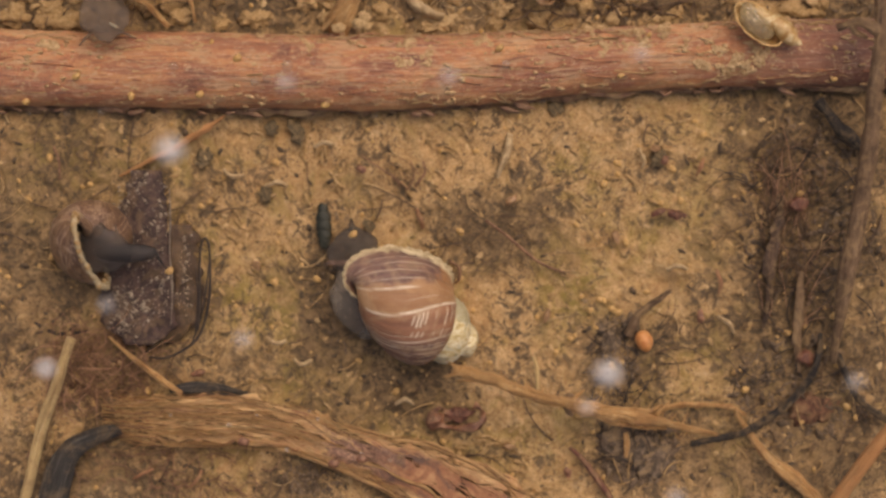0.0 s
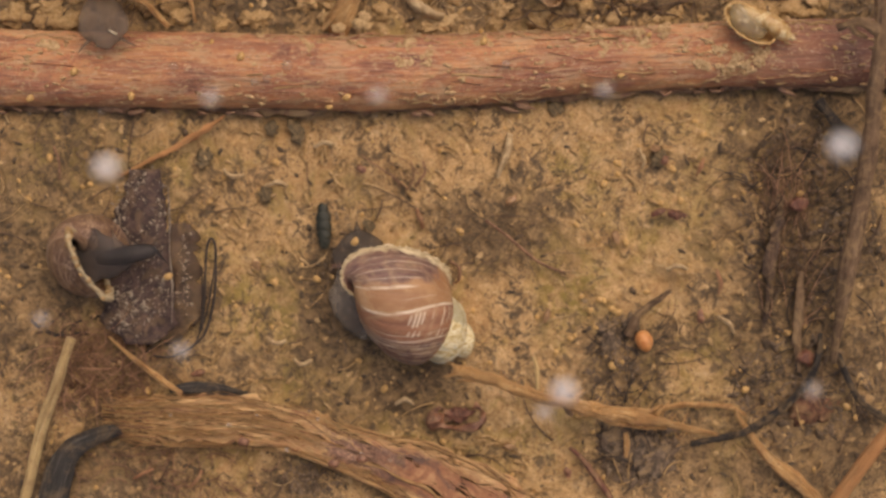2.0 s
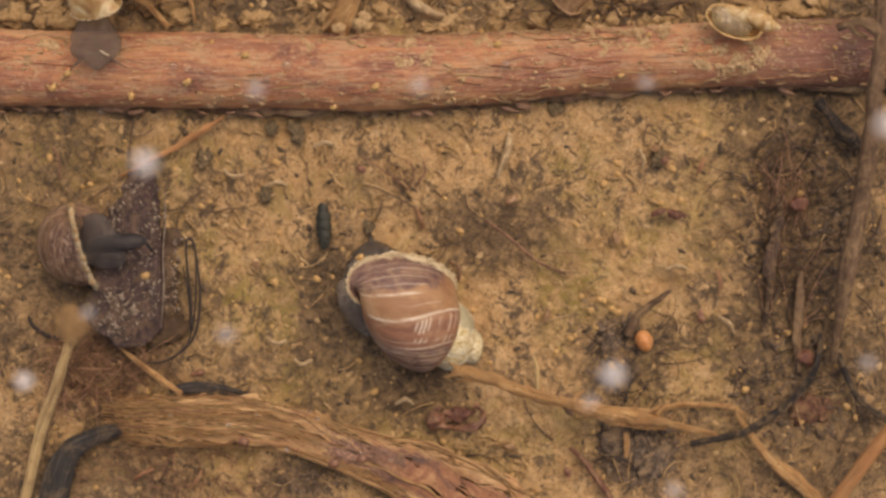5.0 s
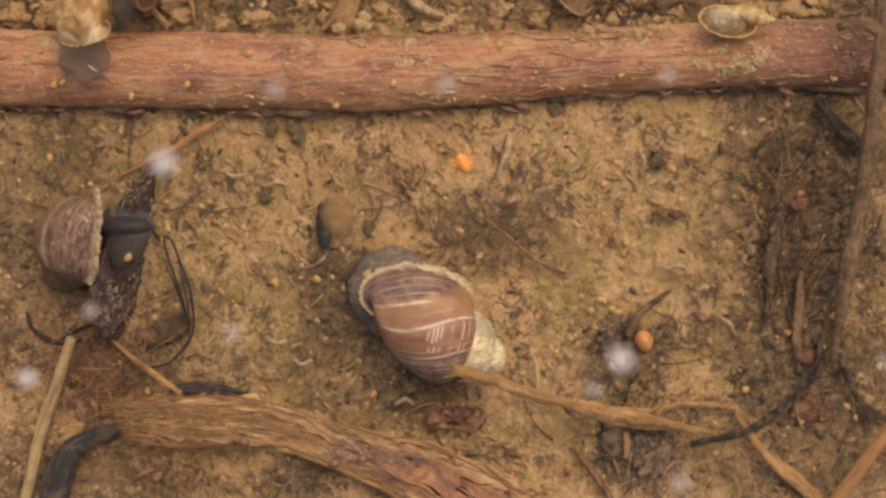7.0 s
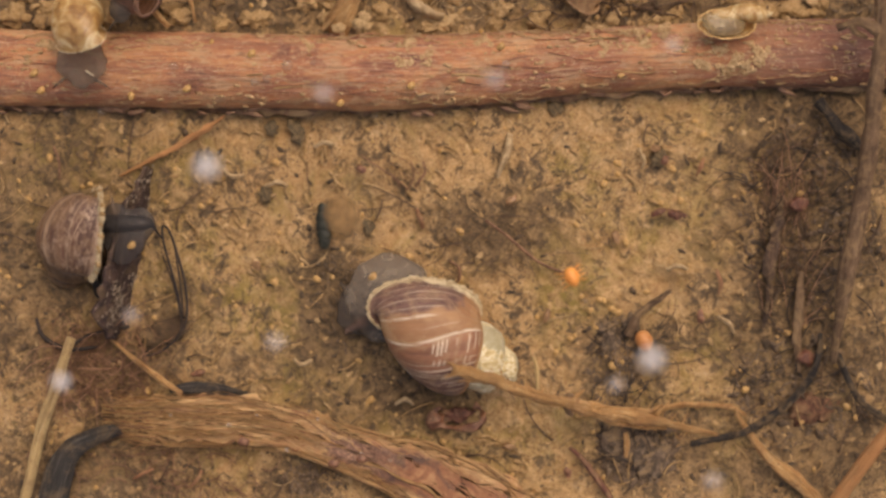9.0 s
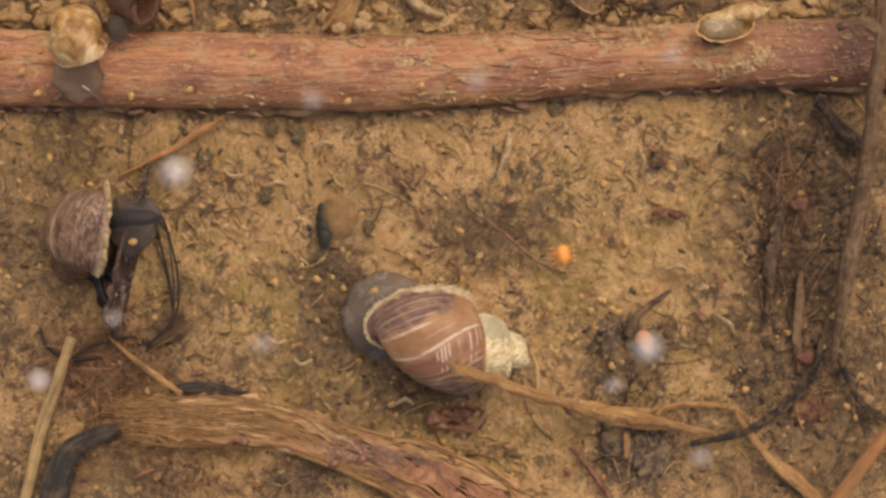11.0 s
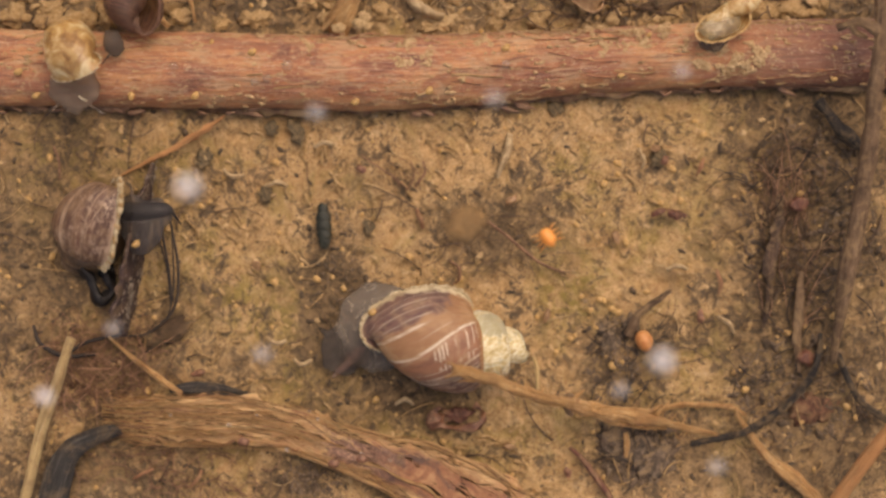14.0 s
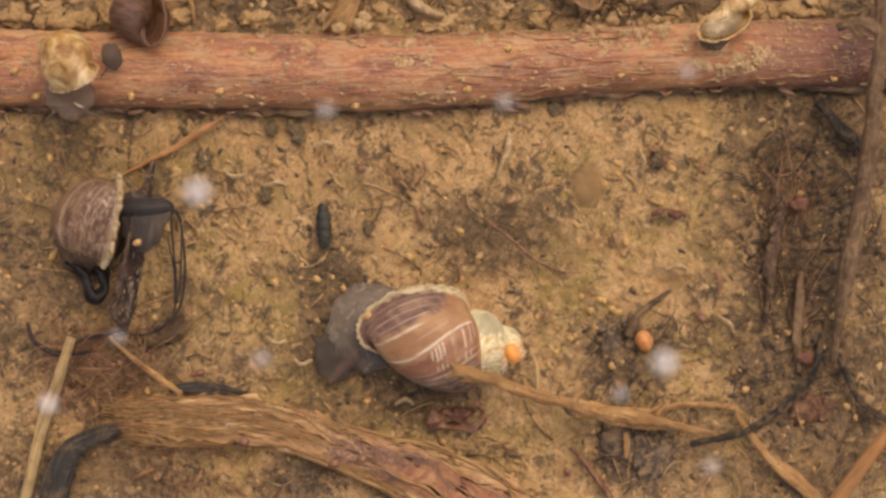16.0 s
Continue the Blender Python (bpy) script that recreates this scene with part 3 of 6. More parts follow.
def data(verts, faces, mat, uv=None, smooth=True):
    me = bpy.data.meshes.new("m")
    me.from_pydata((np.asarray(verts, float) * MM).tolist(), [], faces)
    me.materials.append(mat)
    if uv is not None:
        layer = me.uv_layers.new(name="UVMap")
        loops = np.empty(len(me.loops), np.int32)
        me.loops.foreach_get("vertex_index", loops)
        if isinstance(uv, list):
            flat = np.asarray(uv, float)
        else:
            flat = np.asarray(uv, float)[loops]
        layer.data.foreach_set("uv", flat.ravel())
    me.polygons.foreach_set("use_smooth", [smooth] * len(me.polygons))
    me.update()
    return me


def part(name, me, parent, label=""):
    ob = new(name, me)
    ob.parent = parent
    return tagged(ob, label)


def base(name, label, category, group="", m=None):
    ob = new(name)
    ob.empty_display_size = 0.002
    if m is not None:
        ob.matrix_world = m
    return tagged(ob, label, category, group)


def solo(name, me, label, category, group="", kind="", m=None):
    ob = new(name, me)
    if m is not None:
        ob.matrix_world = m
    return tagged(ob, label, category, group, kind)


def at(x, y, z, rx=0, ry=0, rz=0):
    """A pose from millimetres and degrees."""
    return pose(x * MM, y * MM, z * MM, rx, ry, rz)


def smoothed(points, steps):
    """A Catmull-Rom curve through rows of numbers."""
    p = np.asarray(points, float)
    p = np.vstack([2 * p[0] - p[1], p, 2 * p[-1] - p[-2]])
    out = []
    for i in range(1, len(p) - 2):
        for k in range(steps):
            t = k / steps
            a, b, c, d = p[i - 1], p[i], p[i + 1], p[i + 2]
            out.append(0.5 * (2 * b + (c - a) * t + (2 * a - 5 * b + 4 * c - d) * t * t + (3 * b - a - 3 * c + d) * t ** 3))
    out.append(p[-2])
    return np.array(out)


def tube_shape(points, steps=8, sides=10, flat=1.0, rough=0.12, seed=0, squash=None):
    """A tapering, uneven tube along rows (x, y, z, radius). flat: its height over its width. Returns vertices, faces, uv by loop."""
    p = smoothed(points, steps)
    c, r = p[:, :3], np.maximum(p[:, 3], 0.02)
    tan = np.gradient(c, axis=0)
    tan /= np.linalg.norm(tan, axis=1)[:, None] + 1e-9
    side = np.cross(tan, [0, 0, 1.0])
    ln = np.linalg.norm(side, axis=1)
    side[ln < 1e-4] = [1, 0, 0]
    side /= np.linalg.norm(side, axis=1)[:, None]
    up = np.cross(side, tan)
    run = np.concatenate([[0], np.cumsum(np.linalg.norm(np.diff(c, axis=0), axis=1))])
    ang = np.arange(sides) * 2 * np.pi / sides
    n = len(c)
    rr = r[:, None] * np.ones(sides)
    if rough:
        wob = lattice(run[:, None] / (2.5 * r.mean() + 0.1) + 31 * seed, np.cos(ang)[None, :] * 1.3 + 7.1 + np.sin(ang)[None, :] * 0.9, 1.0, 8 + seed)
        fine = lattice(run[:, None] / 0.8 + 0 * ang, ang[None, :] * 3 + 0 * run[:, None], 1.0, 9 + seed)
        rr = rr * (1 + rough * 2 * (wob - 0.5) + rough * 0.8 * (fine - 0.5))
    v = c[:, None, :] + rr[..., None] * (np.cos(ang)[None, :, None] * side[:, None, :] + flat * np.sin(ang)[None, :, None] * up[:, None, :])
    v = v.reshape(-1, 3)
    faces, uv = [], []
    girth = 2 * np.pi * r.mean()
    for i in range(n - 1):
        for k in range(sides):
            k2 = (k + 1) % sides
            faces.append((i * sides + k, i * sides + k2, (i + 1) * sides + k2, (i + 1) * sides + k))
            a, b = k / sides * girth, (k + 1) / sides * girth
            uv += [(run[i], a), (run[i], b), (run[i + 1], b), (run[i + 1], a)]
    v = np.vstack([v, c[:1], c[-1:]])
    for k in range(sides):
        k2 = (k + 1) % sides
        faces.append((k2, k, n * sides))
        faces.append(((n - 1) * sides + k, (n - 1) * sides + k2, n * sides + 1))
        uv += [(0, k), (0, k + 1), (0.5, k)] + [(run[-1], k), (run[-1], k + 1), (run[-1], k)]
    return v, faces, uv


def tube(points, mat, **kw):
    v, f, uv = tube_shape(points, **kw)
    return data(v, f, mat, uv)


def joined(shapes):
    vs, fs, us, n = [], [], [], 0
    for v, f, uv in shapes:
        vs.append(v)
        fs += [tuple(i + n for i in q) for q in f]
        us += uv
        n += len(v)
    return np.vstack(vs), fs, us


def ball(levels):
    bm = bmesh.new()
    bmesh.ops.create_icosphere(bm, subdivisions=levels, radius=1)
    v = np.array([x.co[:] for x in bm.verts])
    f = [tuple(q.index for q in p.verts) for p in bm.faces]
    bm.free()
    return v, f


BALLS = {1: ball(1), 2: ball(2), 3: ball(3), 4: ball(4)}


def blob(size, mat, levels=3, rough=0.15, seed=0, grain=1.0, sag=0.0):
    """An uneven rounded lump with the half sizes given, centred on its origin."""
    v, f = BALLS[levels]
    k = lattice(v[:, 0] * grain * 1.7 + seed * 3.1, v[:, 1] * grain * 1.7 + v[:, 2] * 1.1, 1.0, seed) - 0.5
    k = k + 0.5 * (lattice(v[:, 1] * grain * 4 + seed, v[:, 2] * grain * 4 - v[:, 0], 1.0, seed + 5) - 0.5)
    v = v * (1 + 2 * rough * k)[:, None] * np.asarray(size, float)
    if sag:
        v[:, 2] -= sag * (v[:, 0] ** 2 + v[:, 1] ** 2) / max(size) ** 2
    return data(v, f, mat)


def crumbs(places, mat, levels=1, rough=0.3, seed=0):
    """Many small lumps in one mesh. places: rows x, y, z, length, width, height, turn."""
    bv, bf = BALLS[levels]
    nb = len(bv)
    pl = np.asarray(places, float)
    rng = np.random.RandomState(seed)
    jit = 1 + rough * (rng.rand(len(pl), nb) - 0.5) * 2
    v = bv[None] * jit[..., None] * pl[:, None, 3:6]
    co, si = np.cos(pl[:, 6])[:, None], np.sin(pl[:, 6])[:, None]
    v = np.stack([v[..., 0] * co - v[..., 1] * si, v[..., 0] * si + v[..., 1] * co, v[..., 2]], -1) + pl[:, None, :3]
    f = (np.array(bf)[None] + (np.arange(len(pl)) * nb)[:, None, None]).reshape(-1, 3).tolist()
    return data(v.reshape(-1, 3), f, mat)


def wisp(x, y, length, turn, bend, r, lift=0.3, n=5):
    """Rows for a thin curved thread that lies on the mud."""
    rows, a = [], turn
    for i in range(n):
        rows.append((x, y, float(height(x, y)) + 0.25 + lift * math.sin(math.pi * i / (n - 1)), r * (1 - 0.6 * i / (n - 1))))
        x, y = x + math.cos(a) * length / (n - 1), y + math.sin(a) * length / (n - 1)
        a += bend
    return rows


def shell_shape(length=20.0, wide=1.0, expand=1.5, turns=TURNS, skew=-0.7, end=12.0, tall=6.5, reach=14.0, per=60, round_=36, flare=0.08, tilt=25.0, worn=0.0, core=3.0, lean=0.0, point=0.0):
    """A snail shell round the x axis, apex towards +x, mouth towards +y. Returns vertices, faces, uv by loop and the mouth's rim."""
    k = length / (reach + 6.0)
    th = np.linspace(0, turns * 2 * np.pi, int(turns * per) + 1)
    s = expand ** ((th - th[-1]) / (2 * np.pi))
    tip = np.clip((th / (2 * np.pi) + 0.06) / 0.9, 0, 1) ** 0.6 if point else 1.0
    s, sx = s * tip, s * (1 - 0.35 * point + 0.35 * point * tip)
    ph = np.arange(round_) * 2 * np.pi / round_
    ct, st = math.cos(radians(tilt)), math.sin(radians(tilt))
    x = (reach * 0.857 + 3.5 - (reach + 3.5) * sx)[:, None] + s[:, None] * (tall * np.cos(ph) * ct - 3.6 * np.sin(ph) * st)
    rad = wide * s[:, None] * (core + tall * np.cos(ph) * st + 3.6 * np.sin(ph) * ct)
    late = np.clip((th - th[-1]) / 1.7 + 1, 0, 1)[:, None]
    late = late * late * (3 - 2 * late)
    ang = radians(end) + (th[-1] - th)[:, None] + (skew * (1 - late) + (lean - 0.08) * late) * np.cos(ph)
    rad = rad * (1 + 0.016 * np.sin(th * 19)[:, None] * (th / th[-1])[:, None])
    old = np.clip(1 - (th - 1.9 * 2 * np.pi) / 0.8, 0, 1)[:, None] * worn
    rad = rad * (1 + old * (lattice(3 + 1.6 * th[:, None], 5 + 4 * np.sin(ph)[None] + 0 * th[:, None], 1.0, 8) - 0.6))
    rad = rad * (1 + flare * np.clip((th - th[-1]) / 0.55 + 1, 0, 1)[:, None] ** 2)
    v = np.stack([x, rad * np.cos(ang), rad * np.sin(ang)], -1) * k
    n = len(th)
    faces, uv = [], []
    for i in range(n - 1):
        for q in range(round_):
            q2 = (q + 1) % round_
            faces.append((i * round_ + q, (i + 1) * round_ + q, (i + 1) * round_ + q2, i * round_ + q2))
            a, b = q / round_, (q + 1) / round_
            uv += [(th[i] / 6.2832, a), (th[i + 1] / 6.2832, a), (th[i + 1] / 6.2832, b), (th[i] / 6.2832, b)]
    return v.reshape(-1, 3), faces, uv, v[-1]


def snail_shell(parent, mat, lip_mat, lip=0.32, label="", lip_label="", crust=0, **kw):
    v, f, uv, rim = shell_shape(**kw)
    sh = part("shell", data(v, f, mat, uv), parent, label)
    ring = smoothed(np.vstack([rim, rim[:1]]), 3)
    rows = [(*(np.array(p) * (1 + 0.05 * (random.random() - 0.5))), lip * (0.45 + 0.6 * random.random())) for p in ring]
    part("shell_lip", tube(rows, lip_mat, steps=1, sides=7, rough=0.3, seed=3, flat=0.7), sh, lip_label)
    if crust:
        rng = np.random.RandomState(crust)
        rows = []
        for k in range(crust):
            p = np.array(ring[rng.randint(len(ring))]) * (1 + 0.04 * rng.randn()) + 0.16 * rng.randn(3)
            q = lip * (0.22 + 0.45 * rng.rand() ** 2)
            rows.append((*p, q * 1.3, q, q * 0.8, rng.rand() * 6.28))
        part("silt_crust", crumbs(rows, FLOCK, 2, 0.35, crust), sh, "ochre crumbs of silt on the lip")
    return sh

# ---- the ground ----
# Patches of dark plant rubbish, some of them painted shade, and of green film: x, y, half width, half height, strength.
BY_TWIG = [(44.12, 26, 6.88, 2.5, 0.7), (42, 6.94, 9.0, 20.62, 1), (38.5, 2.0, 4.6, 12.0, 1), (46, 14, 5, 10, 0.8), (34, 27.0, 14, 2.0, 0.85), (41, -17.44, 8.12, 8.12, 0.8), (31.62, -24.62, 10, 3.75, 0.75), (42, -22, 9, 7, 0.7),
           (47.25, -2.44, 3.75, 12.5, 0.7), (34, -10, 5, 9, 0.8), (30, -19, 6, 4, 0.5), (42.88, -13.06, 6.25, 6.88, 1), (36.31, -6.19, 5, 5.62, 0.9)]
BEHIND_STEM = [(-20, 27.2, 14, 1.9, 0.85), (2, 27.4, 14, 1.6, 0.7), (17, 26.6, 9, 2.0, 0.9), (-41.5, 26, 12.5, 2.81, 0.8), (-16.5, 25.06, 18.75, 1.88, 0.6), (7.25, 25.69, 7.5, 2.5, 0.5)]
# dark ground painted below the sheath as shade seen through its slits
UNDER_SHEATH = [(-16.5, -25.56, 3.75, 2.81, 0.8), (-31, -18.8, 8, 1.9, 1), (-20, -19.4, 7, 1.9, 1), (-11, -22, 5, 2.2, 1), (-1, -26.5, 6, 3.0, 1), (-28.38, -19.44, 10.62, 2.12, 0.55), (21.62, -22.44, 5.62, 4.38, 0.6), (-36.5, -24.62, 13.75, 4.38, 0.65),
                (-5.25, -16.19, 8.5, 4.0, 0.8)]
# the rows near x -11 also paint the shadow left of the large snail
OPEN_SILT = [(-10, 6.5, 6, 4, 0.3), (20.38, -12.44, 4.38, 5.62, 0.8), (-44.62, -7.44, 8.12, 8.12, 0.5), (-39.62, 8.19, 12.5, 7.5, 0.55), (-28.38, -6.5, 5, 3.75, 0.55), (-45.25, 0.69, 6.88, 10, 0.75), (-22.12, -13.06, 7.5, 3.75, 0.4), (-11.5, -8.06, 3.75, 7.5, 0.85),
             (-9, -14.94, 6.88, 3.75, 0.4), (-10, -11, 5, 6, 0.7), (-17, -3, 4, 4, 0.4), (6.62, 1.62, 8.75, 4.06, 0.7), (-11.6, -5.0, 4.06, 8.0, 1.0), (-10.5, 0.5, 3.5, 3.0, 0.8), (-36.5, -13.06, 7.5, 5, 0.7)]
RUBBISH_AND_SHADE = BY_TWIG + BEHIND_STEM + UNDER_SHEATH + OPEN_SILT
ALGAE = [(-21.5, -6.19, 6.88, 4.38, 0.9), (-28.38, -1.81, 5, 5.62, 0.6), (-14, -15.56, 6.88, 3.12, 0.7), (14.12, -4.31, 3.75, 5, 1), (26, -14, 7, 6, 0.5), (8, -22, 8, 4, 0.4), (20, 3, 8, 5, 0.45), (13.5, 8.81, 5.62, 3.12, 0.8), (-39.62, 9.75, 11.25, 3.75, 0.8), (-5.88, -19, 8.12, 3.12, 0.7), (27.88, 3.81, 3.75, 6.88, 0.5), (34.12, 11.94, 7.5, 5, 0.4)]


def patches(x, y, rows, seed):
    w = np.zeros_like(x)
    for cx, cy, ax, ay, k in rows:
        d = np.sqrt(((x - cx) / ax) ** 2 + ((y - cy) / ay) ** 2) + 0.9 * (lattice(x, y, 5.0, seed) - 0.5) + 0.5 * (lattice(x, y, 1.6, seed + 1) - 0.5)
        w = np.maximum(w, k * np.clip(1.45 - d, 0, 1))
    return w


def build_ground():
    far = [90, 130, 200, 320, 600]
    gx = np.concatenate([[-f for f in far[::-1]], np.arange(-60, 60.01, 0.2), far])
    gy = np.concatenate([[-f for f in far[::-1]], np.arange(-37, 37.01, 0.2), far])
    x, y = np.meshgrid(gx, gy)
    z = height(x, y)
    nx, ny = len(gx), len(gy)
    i = np.arange(nx * ny).reshape(ny, nx)
    f = np.stack([i[:-1, :-1], i[:-1, 1:], i[1:, 1:], i[1:, :-1]], -1).reshape(-1, 4).tolist()
    me = data(np.stack([x, y, z], -1).reshape(-1, 3), f, SEDIMENT)
    for name, rows, seed in (("detritus_and_shade", RUBBISH_AND_SHADE, 51), ("algae", ALGAE, 61)):
        a = me.attributes.new(name, "FLOAT", "POINT")
        a.data.foreach_set("value", patches(x, y, rows, seed).ravel().astype(np.float32))
    solo("ground", me, "tan silty pond bottom with dark flecks and greenish film", "pond bottom", kind="structure")


build_ground()


def scatter(n, seed, keep=None):
    rng = np.random.RandomState(seed)
    x, y = rng.uniform(-56, 56, n), rng.uniform(-33, 33, n)
    if keep is not None:
        ok = rng.rand(n) < keep(x, y)
        x, y = x[ok], y[ok]
    return x, y, rng


def build_flock():
    x, y, rng = scatter(5200, 5, lambda a, b: 1.0 - 0.85 * patches(a, b, RUBBISH_AND_SHADE, 51))
    n = len(x)
    ln = 0.10 + 0.36 * rng.rand(n) ** 2.2
    rows = np.stack([x, y, height(x, y) - 0.08, ln * (1 + 0.9 * rng.rand(n)), ln * (0.55 + 0.4 * rng.rand(n)), ln * 0.32, rng.rand(n) * 6.28], -1)
    solo("silt_flakes", crumbs(rows, FLOCK, 2, 0.14, 2), "loose tan silt flakes strewn over the pond bottom", "silt", kind="stuff")
    x, y, rng = scatter(3600, 6, lambda a, b: 0.07 + 0.8 * patches(a, b, RUBBISH_AND_SHADE, 51))
    n = len(x)
    ln = 0.12 + 0.36 * rng.rand(n) ** 3
    rows = np.stack([x, y, height(x, y) + 0.04, ln * (1 + 0.9 * rng.rand(n)), ln * 0.7, ln * 0.4, rng.rand(n) * 6.28], -1)
    solo("plant_crumbs", crumbs(rows, CRUMB, 1, 0.4, 3), "dark crumbs of rotten plants strewn over silt", "plant litter", kind="stuff")
    x, y, rng = scatter(200, 7)
    shapes = []
    for a, b in zip(x, y):
        shapes.append(tube_shape(wisp(a, b, 1.2 + 3.0 * rng.rand(), rng.rand() * 6.28, rng.uniform(-0.5, 0.5), 0.07 + 0.07 * rng.rand()), steps=2, sides=5, rough=0.2))
    solo("pale_threads", data(*joined(shapes)[:2], FLOCK), "short tan threads and pellets lying in silt", "plant litter", kind="stuff")
    rng = np.random.RandomState(19)
    shapes = []
    for cx, cy, ax, ay, n, lean in ((-20.88, 7.56, 9.38, 7.5, 40, -1), (-5.25, 10.69, 10, 5, 16, -0.8), (-19.62, 0.06, 6.88, 3.75, 10, -0.6), (7.25, -23.69, 6.88, 3.75, 26, 0.3), (-41.5, 25.69, 8.75, 1.88, 14, 0.2), (18.5, 11.31, 11.25, 6.25, 16, -0.4), (-22.75, -11.19, 7.5, 3.75, 14, 0.4)):
        for k in range(int(n)):
            a, d = rng.rand() * 6.28, math.sqrt(rng.rand())
            shapes.append(tube_shape(wisp(cx + ax * d * math.cos(a), cy + ay * d * math.sin(a), rng.uniform(0.9, 1.8), lean + rng.normal(0, 0.5), rng.uniform(-0.35, 0.35), rng.uniform(0.14, 0.27), 0.1, 4), steps=3, sides=7, rough=0.3, seed=k))
    solo("silt_pellets", data(*joined(shapes)[:2], FLOCK), "tan worm-like silt pellets heaped on the bottom", "silt", kind="stuff")
    # fluffy clumps heaped behind the stem
    rng = np.random.RandomState(27)
    shapes = []
    for c in range(64):
        bv, bf = BALLS[4] if c % 2 else BALLS[3]
        r, far = rng.uniform(0.35, 1.25), rng.uniform(0, 99)
        puff = 1 + 0.9 * (lattice(bv[:, 0] * 2.2 + far, bv[:, 1] * 2.2 + bv[:, 2], 1.0, c) - 0.5) + 0.7 * (lattice(bv[:, 0] * 5 + far, bv[:, 1] * 5 - bv[:, 2] * 3, 1.0, c + 9) - 0.5) + 0.5 * (lattice(bv[:, 0] * 11 + far, bv[:, 1] * 11 + bv[:, 2] * 7, 1.0, c + 3) - 0.5)
        cx, cy = rng.uniform(-50, 44), rng.uniform(24.9, 28.8)
        v = bv * puff[:, None] * np.array([r * rng.uniform(0.9, 1.5), r, 0.55 * r])
        shapes.append((v + np.array([cx, cy, float(height(cx, cy)) + 0.1]), bf, []))
    solo("silt_clumps", data(*joined(shapes)[:2], FLOCK), "fluffy tan silt clumps heaped behind the stem", "silt", kind="stuff")
    x, y, rng = scatter(330, 17)
    n = len(x)
    ln = 0.11 + 0.2 * rng.rand(n) ** 2
    rows = np.stack([x, y, height(x, y) + 0.1, ln * 1.15, ln, ln * 0.8, rng.rand(n) * 6.28], -1)
    solo("orange_grains", crumbs(rows, OSTRACOD, 2, 0.1, 3), "tiny orange-yellow grains scattered on silt", "grains", kind="stuff")
    x, y, rng = scatter(480, 8, lambda a, b: 0.06 + 0.8 * patches(a, b, RUBBISH_AND_SHADE, 51))
    shapes = []
    for a, b in zip(x, y):
        shapes.append(tube_shape(wisp(a, b, 1.5 + 5.0 * rng.rand(), rng.rand() * 6.28, rng.uniform(-0.4, 0.4), 0.05 + 0.08 * rng.rand(), 0.5), steps=2, sides=5, rough=0.2))
    solo("rotten_threads", data(*joined(shapes)[:2], HAIR), "fine dark rotten root threads on the silt", "plant litter", kind="stuff")


build_flock()


# ---- the reed stem ----
STEM_FLAT = 0.74  # the stem is squashed: height over width


def build_stem():
    st = base("reed_stem", "long wet red-brown reed stem lying half sunk in silt", "stem")
    path = [(-58.56, 20.04, 1.6, 4.22), (-48.63, 19.85, 1.6, 4.16), (-33.11, 19.65, 1.7, 4.09), (-17.61, 19.53, 1.7, 4.15), (-5.21, 19.48, 1.6, 4.16), (7.2, 19.97, 1.6, 4.03), (16.5, 20.72, 1.6, 3.54),
            (25.8, 21.15, 1.6, 3.6), (38.23, 21.66, 1.5, 3.72), (46.94, 21.67, 1.4, 3.6), (59.41, 21.94, 1.2, 3.6)]
    part("bark", tube(path, BARK, steps=26, sides=72, rough=0.07, seed=1, flat=STEM_FLAT), st)
    # a ragged dark strip along the stem's lower edge, with small scraps
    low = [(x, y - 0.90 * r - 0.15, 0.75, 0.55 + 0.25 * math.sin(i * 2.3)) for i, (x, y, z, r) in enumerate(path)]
    part("foot_strip", tube(low, SKIRT, steps=30, sides=14, rough=0.75, seed=5, flat=0.5), st, "ragged dark strip along the stem's foot")
    rng = np.random.RandomState(13)
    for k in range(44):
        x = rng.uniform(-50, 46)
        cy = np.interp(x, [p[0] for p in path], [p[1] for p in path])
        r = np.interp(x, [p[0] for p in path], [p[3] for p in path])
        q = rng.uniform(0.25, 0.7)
        part("dark_scrap", blob((q * rng.uniform(1.2, 2.6), q * 0.55, 0.18), SKIRT, 2, 0.45, k, 1.6), st).matrix_local = at(x, cy - r * 0.92 - rng.uniform(0.1, 0.9), 1.0 + 0.3 * rng.rand(), 0, 0, rng.uniform(-25, 25))
    rng = np.random.RandomState(12)
    # lifted fibres of bark along the crown and the lower flank
    for k in range(46):
        x = rng.uniform(-50, 50)
        cy = np.interp(x, [p[0] for p in path], [p[1] for p in path])
        r = np.interp(x, [p[0] for p in path], [p[3] for p in path])
        a = rng.uniform(-0.95, 0.95)
        ln = rng.uniform(2, 8)
        rows = []
        for j in range(5):
            xx = x + ln * j / 4
            rows.append((xx, cy + r * a + 0.15 * math.sin(j + k), 1.6 + STEM_FLAT * r * math.sqrt(1 - a * a) + (0.12 if j in (0, 4) else 0.0), 0.05 + 0.06 * rng.rand()))
        part("bark_fibre", tube(rows, BARK if k % 3 else STRAW, steps=3, sides=5, seed=k), st)
    return path


STEM = build_stem()


def stem_top(x, y):
    """Height of the stem's skin over a place, or of the mud beside it."""
    cy = np.interp(x, [p[0] for p in STEM], [p[1] for p in STEM])
    r = np.interp(x, [p[0] for p in STEM], [p[3] for p in STEM])
    d = y - cy
    return 1.6 + STEM_FLAT * math.sqrt(r * r - d * d) if abs(d) < r else float(height(x, y))


